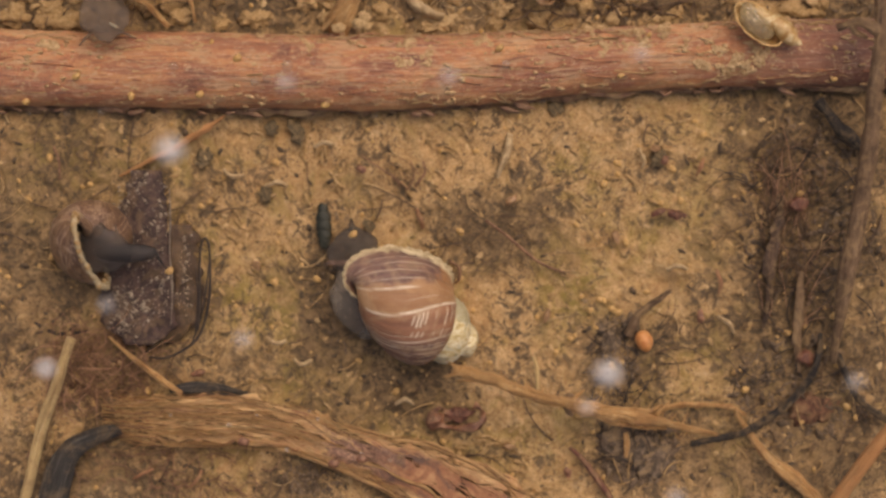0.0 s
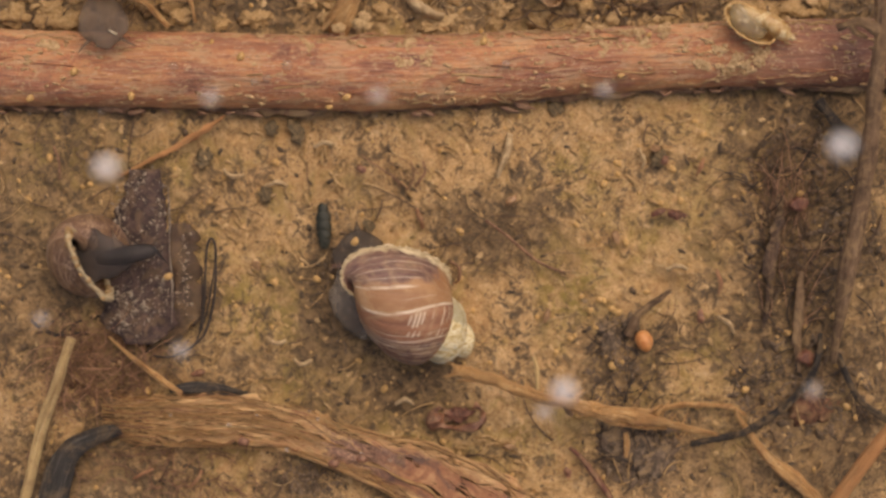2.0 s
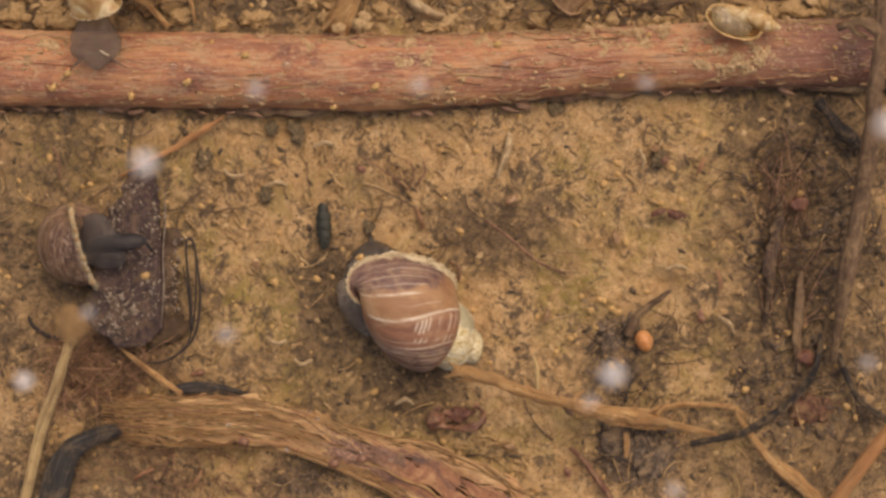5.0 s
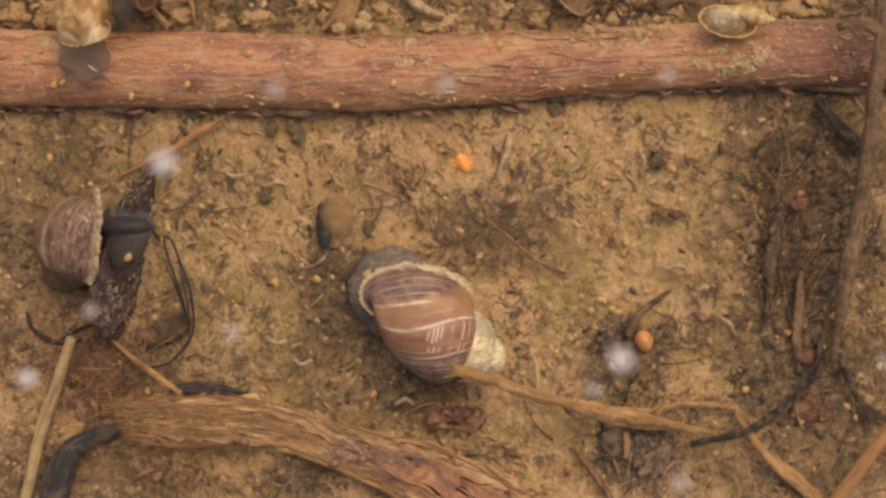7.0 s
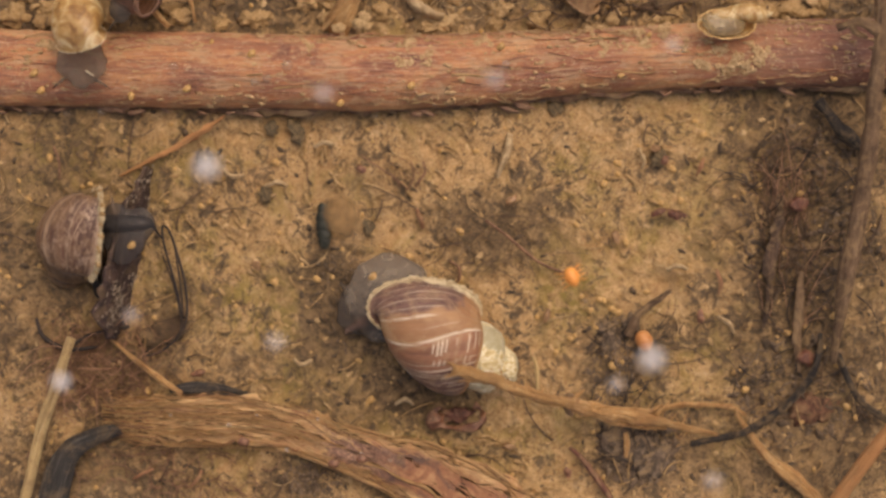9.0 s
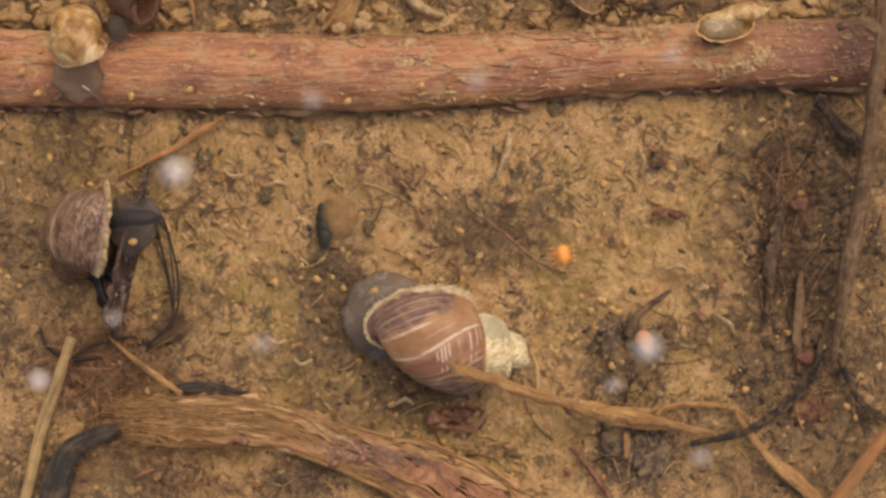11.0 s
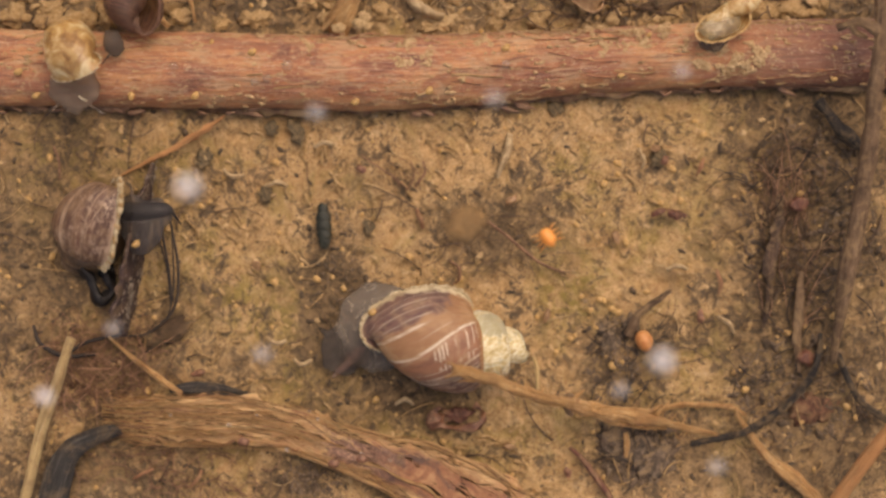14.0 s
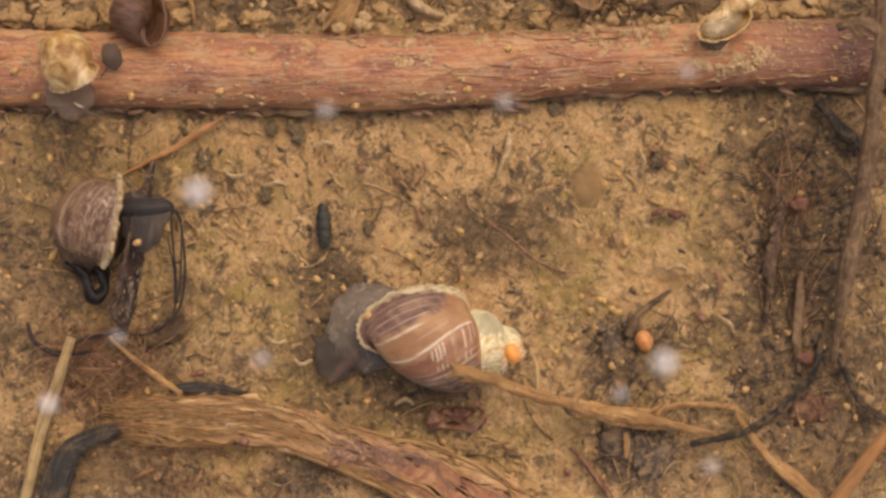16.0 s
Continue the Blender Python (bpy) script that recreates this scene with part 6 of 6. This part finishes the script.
def build_shrimps():
    spots = [(-18.69, -3.69) , (-19, -8.69), (1.94, 1.94), (14.75, 2.69), (17.75, 3.81), (16.31, -6.81), (21.31, -19), (28.5, -17.44), (39.75, -19.19), (24.12, 5.06), (28.81, 12.56), (44.12, 12.56), (-14, -3.38), (26.31, 5.38),
             (33.5, -15.56), (-38.69, -17.12), (-33.38, -20.56), (-42.44, -25.88), (32.25, -13.69), (38.19, -9.31), (16.94, -8.69), (14.12, -9.94), (-45.56, 5.38), (-48.06, -3.06), (27.88, 14.12), (41, -24.31), (25.38, 8.81), (-9, 3.81)]
    rng = np.random.RandomState(101)
    spots += [(rng.uniform(-48, 48), rng.uniform(-27, 14)) for _ in range(52)]
    spots += [(rng.uniform(-48, 48), rng.uniform(15.5, 24)) for _ in range(7)]
    for k, (x, y) in enumerate(spots):
        solo("seed_shrimp", SHRIMP[int(rng.rand() * 3)], *SHRIMP_TAGS, m=at(x, y, stem_top(x, y) + 0.25, 0, 0, rng.rand() * 360))


build_shrimps()


def mote(size, mat, seed, label):
    return solo("mote", blob(size, mat, 3, 0.22 if mat is BROWNMOTE else 0.04, seed), label, "plankton", "drifting motes")


MITE = base("water_mite", "bright orange water mite crossing the silt", "mite")
part("mite_body", blob((0.8, 1.1, 0.75), MITESKIN, 3, 0.05, 1), MITE)
for k in range(8):
    s, j = (1 if k % 2 else -1), k // 2
    part("leg", tentacle((0.7 * s, 0.7 - 0.45 * j, -0.2), (1.5 * s, 0.9 - 0.6 * j, -0.75), 0.09, MITESKIN), MITE)


def glide(ob, track, z, turn=0.0, spin=0.0):
    """Key a thing along rows (seconds, x, y) at the height z."""
    rows = [(t, at(x, y, z, 0, 0, turn + spin * t)) for t, x, y in track]
    walk(ob, rows)


def motions():
    # snails: seconds, x, y, turn of the apex, its dip; then the soft parts, in the place's own space
    def crawl(ob, z, rows, soft):
        keys = [(t, at(x, y, z, roll, dip, turn)) for t, x, y, turn, dip, roll in rows]
        walk(ob, keys)
        for limb, zz, track in soft:
            out = []
            for (t, m), (x, y, turn) in zip(keys, track):
                out.append((t, m.inverted() @ at(x, y, zz, 0, 0, turn)))
            walk(limb, out)

    crawl(BIG, 5.6, [(0, -4.94, -6.25, -30, 28, -8), (1.5, -5.07, -6.05, -31, 28, -8), (2.5, -5.37, -6.40, -31, 28, -8), (4.2, -5.13, -6.65, -30, 28, -8), (6.3, -3.1, -7.75, -28, 21, -7), (7.5, -2.35, -8.5, -26, 16, -6), (9.2, -1.5, -9.7, -24, 12, -3),
                     (11.3, -1.1, -10.29, -7, 10, 0), (12.5, -1.1, -10.29, -6, 10, 0), (14, -1.4, -10.29, -5, 10, 0), (16, -1.71, -10.29, -4, 10, 0)],
          ((BIG_FOOT, 1.8, [(-7.6, -4.9, 30), (-7.6, -4.9, 30), (-7.7, -5.1, 30), (-7.4, -5.1, 25), (-5.89, -4.35, 20), (-5.64, -4.72, 20), (-6.01, -5.46, 25), (-6.38, -7.42, 30), (-6.62, -8.22, 32), (-7.11, -8.52, 35), (-8.09, -8.52, 38)]),
           (BIG_HEAD, 1.5, [(-9.93, -0.31, 40), (-9.69, -0.31, 40), (-8.83, -1.04, 40), (-7.97, -1.41, 40), (-7.6, -2.76, 50), (-8.09, -3.86, 55), (-9.08, -6.81, 75), (-8.59, -6.81, 60), (-9.93, -10, 80), (-10.92, -11.1, 85), (-11.65, -11.71, 90)])))
    crawl(LEFT, 4.4, [(0, -38.2, 1.7, -64, 75, 92), (1.5, -38.0, 1.2, -64, 75, 92), (2.5, -39.4, -0.6, -46, 75, 92), (4.2, -39.6, 1.0, -54, 75, 92), (6.3, -39.10, 1.9, -118, 38, 40), (7.5, -39.10, 2.2, -119, 38, 40), (9.2, -38.80, 2.4, -119, 38, 40), (11.3, -38.10, 3, -120, 38, 40), (12.5, -38.00, 3.2, -121, 38, 40), (14.2, -37.00, 3.6, -124, 38, 40), (16, -37.10, 3.9, -124, 38, 40)],
          ((LEFT_FOOT, 6.0, [(-36.5, -0.2, 80), (-36.2, -0.6, 80), (-37.2, -1.0, 92), (-37.7, -0.2, 90), (-34.46, 0.98, -8), (-34.1, 1.29, -8), (-34.1, 1.53, -8), (-33.36, 2.39, -6), (-33.11, 2.27, -6), (-32.26, 2.51, -6), (-32.26, 2.76, -6)]),
           (LEFT_HEAD, 6.08, [(-34.1, -0.43, 0), (-33.8, -0.75, 2), (-34.7, -0.3, 16), (-35.0, 0.0, 10), (-34.89, 2.21, 0), (-34.59, 2.51, 0), (-34.46, 2.76, 0), (-33.85, 3.43, 0), (-33.6, 3.74, -2), (-32.38, 4.11, 2), (-32.38, 4.48, 2)])))
    crawl(GOLD, 8.0, [(0, -34.82, 30.73, 140, 42, 0), (1.5, -35, 30.01, 140, 42, 0), (4, -35.49, 29.05, 140, 42, 0), (6.3, -37.17, 24.96, 140, 42, 0), (7.5, -37.53, 24.48, 140, 42, 0), (9.2, -37.89, 23.76, 142, 42, 0), (11.3, -38.01, 22.31, 145, 42, 0), (12.5, -38.25, 21.71, 146, 42, 0), (14, -38.61, 20.99, 148, 42, 0), (16, -38.97, 19.91, 150, 42, 0)],
          ((GOLD_FOOT, 6.8, [(-36.3, 25.2, 185), (-36.43, 24.59, 185), (-36.3, 23.24, 185), (-38.39, 21.22, 178), (-38.39, 20.6, 178), (-38.76, 20.17, 178), (-39.12, 18.46, 178), (-39.25, 17.97, 178), (-39.49, 17.48, 180), (-39.98, 16.74, 182)]),))
    crawl(AMBER, 6.4, [(0, 34.74, 24.48, -34, 6, 180), (1, 34.44, 24.48, -32, 6, 180), (2, 33.77, 24.6, -27, 6, 180), (3, 33.04, 24.78, -23, 6, 180), (4.2, 32.31, 24.8, -18, 6, 180), (6.5, 31.28, 25.1, -8, 6, 180), (7.5, 31.03, 25.0, -2, 6, 180), (9.2, 30.85, 24.9, 6, 6, 180),
                       (11.5, 30.49, 24.7, 16, 6, 180), (12.5, 30.31, 24.9, 22, 6, 180), (14, 30.18, 24.9, 27, 6, 180), (16, 30.25, 25.08, 32, 6, 180)],
          ((AMBER_FOOT, 4.6, [(33.79, 24.71, 0), (33.48, 24.71, 0), (32.99, 24.84, 0), (32.26, 24.96, 0), (31.52, 25.2, 0), (30.72, 24.9, 0), (30.42, 24.34, 0), (29.93, 23.85, 0), (29.31, 22.87, 0), (29.19, 22.63, 0), (29.19, 22.51, 0), (29.31, 22.63, 0)]),))
    crawl(RED, 6.0, [(0, -30.91, 34.07, 110, 15, 150), (4, -31.34, 32.55, 110, 15, 150), (6.5, -33.16, 28.73, 110, 15, 150), (9, -33.28, 27.63, 110, 15, 150), (11.5, -33.52, 26.66, 110, 15, 150), (12.5, -33.52, 26.3, 112, 15, 150), (14.5, -33.16, 25.33, 114, 15, 150), (16, -32.67, 24.35, 116, 15, 150)],
          ((RED_FOOT, 6.2, [(-33.67, 31.34, 190), (-33.97, 29.5, 190), (-34.46, 26.12, 200), (-34.71, 25.69, 200), (-35.08, 23.24, 200), (-35.2, 22.87, 200), (-35.44, 21.77, 200), (-35.57, 20.67, 200)]),))
    walk(HIDDEN, [(t, at(x, y, 2.6, 0, 20, turn)) for t, x, y, turn in (
(0, 12.4, 29.6, 70), (1.5, 12.6, 29.6, 72), (2.5, 13.4, 29.3, 78), (3.5, 14.1, 28.9, 84), (4.2, 14.4, 28.8, 86), (6.5, 15.2, 28.8, 90), (9, 16.2, 28.9, 94), (12.5, 16.6, 29.0, 96), (16, 16.4, 29.4, 96))])
    # the leaf scrap is tipped on its edge by the passing snail
    walk(LEAF, [(t, at(x, y, z, 0, tip, turn)) for t, x, y, z, tip, turn in (
        (0, -32.38, -0.93, 1.6, 0, 0), (1.5, -32.38, -0.81, 1.6, 2, 1), (3, -32.63, -1.05, 1.6, 3, 0), (4.2, -32.72, -1.18, 1.8, 6, 0), (5.2, -33.27, -1.17, 2.6, 32, -4), (6.3, -33.82, -0.68, 1.9, 58, -12), (7.5, -34.07, -0.56, 1.9, 65, -12), (9.2, -34.07, -0.43, 1.9, 76, -11), (11.4, -33.94, -0.31, 1.9, 86, -10), (14, -33.2, -0.06, 1.9, 85, -9), (16, -33.2, 0.06, 1.9, 85, -9))])
    bx, by = (-27, -9.31)
    walk(LOOPS, [(t, at(bx + dx, by + dy, 0, 0, 0, turn) @ at(-bx, -by, 0)) for t, dx, dy, turn in (
        (0, 0, 0, 0), (1.5, 0.6, 0, -2), (3, 0, 0, 0), (4.2, 0, 0, 0), (6.3, -0.6, 0.4, 20), (9.2, -1.6, 1.6, 16), (11.4, -2.6, 2.8, 14), (16, -2.2, 3.0, 6))])
    walk(CURL, [(0, at(-0.8, 2.4, -1.6)), (6.3, at(-0.8, 1.6, -1.0)), (9.2, at(0.6, 0.6, -0.3)), (11.4, at(1.0, -0.4, 0)), (13, at(0.6, -0.2, 0)), (16, at(-0.4, 0.2, 0))])
    # motes that sway with the water
    for size, mat, seed, label, z, track in (
        (0.86, MOTESKIN, 1, "white fluffy mote drifting in the water", 62, [(0, -21.41, 7.79), (0.5, -22.3, 8.14), (1, -25.35, 7.74), (1.5, -26.28, 6.95), (2, -26.41, 6.42), (2.5, -25.75, 6.64), (3, -24.51, 6.77), (3.5, -23.76, 6.77), (4, -23.71, 6.77), (6.5, -22.34, 6.72), (7, -21.94, 6.77), (7.5, -21.02, 6.81), (8, -20.13, 6.72), (8.5, -19.25, 6.5), (9, -18.49, 6.46), (9.2, -18.18, 6.42), (11.3, -21.19, 5.88), (12, -21.28, 5.35), (12.5, -21.15, 5.4), (13, -20.44, 5.26), (13.5, -20.31, 5.09), (14, -20, 4.91), (14.5, -19.73, 4.78), (15, -19.42, 4.65), (15.5, -19.42, 4.6), (16, -19.25, 4.47)]),
        (0.82, MOTESKIN, 2, "white fluffy mote drifting in the water", 60, [(0, 13.09, -9.86), (0.5, 12.42, -9.37), (1, 9.64, -10.18), (1.5, 9.15, -10.54), (2, 9.59, -11.25), (2.5, 10.94, -11.07), (3, 12.15, -10.76), (3.5, 13.18, -10.4), (4, 13.18, -10.22), (6.5, 13.99, -9.24), (7, 14.08, -8.83), (7.5, 15.06, -8.7), (8, 15.65, -8.65), (8.5, 16.18, -8.79), (9, 16.54, -8.7), (11.5, 16.18, -7.76), (12, 16.27, -8.11), (12.5, 16.68, -7.98), (13, 17.31, -8.16), (13.5, 17.39, -8.29), (14, 17.39, -8.83), (14.5, 17.62, -8.79), (15, 17.75, -8.92), (16, 17.57, -9.01)]),
        (0.64, MOTESKIN, 3, "small white mote drifting in the water", 50, [(0, -33.63, -10.08), (0.5, -35.45, -9.27), (1, -38.65, -10.7), (1.5, -39.37, -11.18), (2, -39.13, -11.9), (2.5, -37.93, -11.66), (3, -36.12, -11.32), (3.5, -35.64, -11.18), (4, -35.55, -11.18), (6.5, -35.35, -11.04), (7, -35.16, -10.94), (7.5, -34.11, -10.94), (8, -33.3, -11.08), (8.5, -32.68, -11.23), (9, -32.3, -11.23), (11.5, -34.4, -11.08), (12, -34.26, -11.9), (12.5, -34.35, -11.8), (13, -33.68, -12.04), (13.5, -33.78, -12.23), (14, -33.73, -12.47), (14.5, -33.49, -12.66), (15, -33.35, -12.76), (16, -33.4, -13.09)]),
        (0.9, FAINTMOTE, 4, "faint white mote drifting in the water", 42, [(0, 0.55, 15.34), (0.5, -0.45, 15.59), (1, -4.21, 15.09), (1.5, -5.31, 14.69), (2, -5.77, 13.69), (2.5, -4.96, 13.99), (3, -3.81, 14.29), (3.5, -3.21, 14.49), (4, -3.06, 14.59), (6.5, -0.25, 14.49), (7, 0.3, 14.69), (7.5, 1.4, 14.69), (8.5, 3.86, 14.94), (9, 4.56, 15.09), (11.5, 2.76, 14.69), (12.5, 3.31, 13.94), (13.5, 4.21, 13.69), (14.5, 4.81, 13.18), (16, 5.46, 13.08)]),
        (0.92, MOTESKIN, 5, "white fluffy mote drifting in the water", 64, [(0, 36.49, 8.99), (0.5, 35.62, 9.56), (1, 32.39, 9.21), (1.5, 31.91, 8.43), (2, 30.82, 7.99), (2.5, 31.52, 8.25), (3, 32.57, 8.86), (3.5, 33.74, 9.21), (4, 34.14, 9.56), (6.5, 35.62, 9.65), (9, 38.68, 9.65), (11.5, 36.93, 9.21), (16, 38.24, 8.34)]),
        (0.8, FAINTMOTE, 6, "faint white mote drifting in the water", 42, [(0, 36.65, -11.73), (1, 32.89, -11.78), (1.5, 32.79, -11.98), (2, 32.89, -12.48), (3.5, 37.15, -10.48), (4, 37.4, -10.23), (6.5, 38.9, -9.98), (9, 40.91, -9.98), (16, 41.41, -10.48)]),
        (0.9, FAINTMOTE, 7, "faint white mote drifting in the water", 40, [(0, 20.85, -22.27), (1, 17.04, -22.77), (2, 16.54, -23.53), (3.5, 20.59, -22.27), (4, 20.69, -22.06), (7, 21.35, -21), (9, 24.24, -20.75), (11.5, 23.03, -18.46), (12.5, 23.64, -18.72), (14.5, 24.65, -19.63), (16, 24.14, -19.48)]),
        (0.8, FAINTMOTE, 8, "faint white mote drifting in the water", 40, [(0, 12.98, -14.15), (1.5, 8.42, -14.66), (3.5, 12.98, -14.4), (7, 13.49, -12.63), (9, 15.52, -12.12), (12.5, 15.27, -12.38), (14.5, 16.03, -12.73), (16, 15.93, -12.98)]),
        (0.8, FAINTMOTE, 9, "faint white mote drifting in the water", 40, [(0, 17.8, 17.55), (1, 15.01, 16.28), (1.5, 14.61, 14.86), (2, 14.51, 14.35), (3.5, 16.03, 14.76), (7, 20.24, 15.52), (9, 20.59, 18.31), (12.5, 20.75, 16.54), (14.5, 21.71, 15.93), (16, 22.01, 15.93)]),
        (0.75, FAINTMOTE, 10, "faint white mote drifting in the water", 40, [(0, -30.23, -5.02), (1, -35.45, -5.28), (1.5, -35.96, -5.53), (2, -36.11, -6.29), (3.5, -32.16, -6.04), (7, -31.65, -5.53), (9, -28, -5.93), (12.5, -30.64, -6.54), (14.5, -29.37, -7.3), (16, -29.22, -7.91)]),
        (0.9, FAINTMOTE, 11, "faint white mote drifting in the water", 42, [(0, -13.99, 14.84), (1, -19.5, 14.59), (1.5, -20.4, 14.09), (2, -20.65, 13.49), (3.5, -18, 14.09), (7, -14.89, 14.09), (9, -10.63, 13.84), (12.5, -12.23, 12.73), (14.5, -10.88, 12.08), (16, -10.33, 12.33)]),
        (0.9, FAINTMOTE, 12, "faint white mote drifting in the water", 42, [(0, -17.75, -7.97), (1, -22.26, -7.97), (2, -23.26, -8.97), (3.5, -19.75, -7.97), (7, -18.75, -7.47), (9, -14.89, -8.22), (12.5, -16.74, -8.57), (14.5, -15.94, -9.48), (16, -16.14, -9.73)]),
        (0.42, BROWNMOTE, 14, "tiny thin brown floc drifting over the silt", 22, [(0, -24.2, 6.22), (2, -24.2, 4.43), (2.8, -24.65, 2.3), (3.3, -24.76, 1.06), (3.5, -25.1, -0.11), (3.7, -27.56, -4.2), (3.9, -28.68, -7.06), (4.1, -29.24, -9.08), (5, -29.92, -13.95), (7, -30.48, -26.83), (16, -30.76, -31.32)]),
        (1.6, BROWNMOTE, 13, "thin brown floc drifting over the silt", 22, [(0, -48.96, -15.63), (4.2, -46.16, -13.95), (5.3, -32.16, -4.43), (6.3, -21.51, 2.3), (6.5, -18.71, 3.19), (7, -10.31, 3.14), (8, -10.08, 3.31), (9, -9.97, 3.14), (12.5, -10.08, 3.14), (13, -9.64, 1.74), (13.6, -8.07, 0.62), (14.2, 6.11, 3.14), (14.5, 6.78, -0.5), (14.8, 8.12, 0.39), (16, 14.34, 6.22)]),
    ):
        ob = mote((size * (1.35 if mat is BROWNMOTE else 1), size * (1.0 if mat is BROWNMOTE else 0.85), size * 0.8), mat, seed, label)
        if mat is BROWNMOTE:
            walk(ob, [(t, at(x, y, z, 0, 0, float(np.interp(t, [0, 12.5, 14.2, 14.8, 16], [100, 100, 15, 75, 85])))) for t, x, y in track])
        else:
            glide(ob, track, z)
    rows = [(0, 11.73, 33.92), (4, 10.86, 32.17), (6, 9.69, 29.25), (6.5, 8.41, 25.22), (7, 2.1, 8.87), (7.4, 9.57, 0.64), (7.8, 11.33, -1.93), (8.6, 11.44, -2.04), (9, 13.31, -2.86), (9.2, 13.54, -2.63), (11.3, 12.2, -0.47), (11.8, 11.91, -0.29), (12.4, 11.09, 0.41), (13, 10.92, 0.82), (13.6, 10.86, 0.99), (14.2, 10.74, 1.69), (14.5, 7.76, 3.68), (14.8, 7.24, 1.52), (15.2, 7.01, -3.68), (16, 7.12, -10.74)]
    walk(MITE, [(t, at(x, y, 14, 0, 0, 20 + 12 * math.sin(t))) for t, x, y in rows])
    # seed shrimps that crawl; heights follow the stem, the silt or the shell they ride on
    for z, track in (
        (None, [(0, -22.21, 20.63), (1.5, -21.91, 20.81), (3.5, -21.6, 20.81), (7, -20.99, 21.12), (9, -20.69, 21.12), (16, -20.63, 21.42)]),
        (None, [(0, -26.36, 16.72), (1.5, -25.14, 15.44), (3.5, -27.4, 18.06), (7, -27.71, 17.76), (9, -27.71, 17.33), (12.5, -27.22, 17.15), (14.5, -26.49, 16.54), (16, -24.17, 17.03)]),
        (None, [(0, -12.75, 15.68), (3.5, -8.79, 17.03), (7, -5.31, 17.88), (9, -3.42, 17.64), (12.5, -2.07, 17.64), (14.5, -0.85, 17.03), (16, 2.69, 17.27)]),
        (None, [(0, -45.4, 16.05), (1.5, -45.1, 16.23), (3.5, -43.7, 17.03), (7, -41.13, 18.06), (9, -44.18, 18.98), (12.5, -45.71, 19.1), (16, -46.32, 19.22)]),
        (None, [(0, -39.61, 18.67), (1.5, -39.85, 18.98), (3.5, -40.03, 19.47), (7, -42.05, 17.76), (9, -43.57, 17.15), (16, -44.18, 16.54)]),
        (None, [(0, 6.16, 21.73), (1.5, 4.33, 22.52), (3.5, 5.37, 22.34), (7, 6.16, 22.03), (16, 7.08, 21.73)]),
        (None, [(0, -12.88, 15.71), (3.5, -12.08, 15.47), (9, -11.15, 15.84), (12.5, -9.8, 16.08), (16, -9.49, 15.59)]),
        (7.0, [(0, -29.25, -2.36), (4.2, -30.46, -3.26), (6.3, -33.85, -1.51), (7, -33.66, -0.91), (8, -33.42, -0.18), (9, -33.3, 0.36), (11.5, -33.12, 0.73), (13, -32.94, 0.48), (16, -32.7, 0.66)]),
        (None, [(0, -5.23, -15.8), (2, -6.47, -15.49), (3.5, -7.34, -15.68), (7, -7.71, -16.11), (9, -8.02, -16.73), (12.5, -4.11, -17.36), (14.5, -8.15, -16.61), (16, -8.34, -16.86)]),
        (7.5, [(0, -9.56, 1.56), (2, -9.38, 0.78), (3.5, -9.14, 0.06), (6.5, -8.3, -2.23), (7, -8.06, -2.65), (9, -7.46, -2.95), (12.5, -7.34, -5.95), (16, -8.06, -7.16)]),
    ):
        ob = solo("seed_shrimp", SHRIMP[2], *SHRIMP_TAGS)
        walk(ob, [(t, at(x, y, z if z else stem_top(x, y) + 0.3, 0, 0, 35 + 25 * math.sin(t))) for t, x, y in track])


motions()
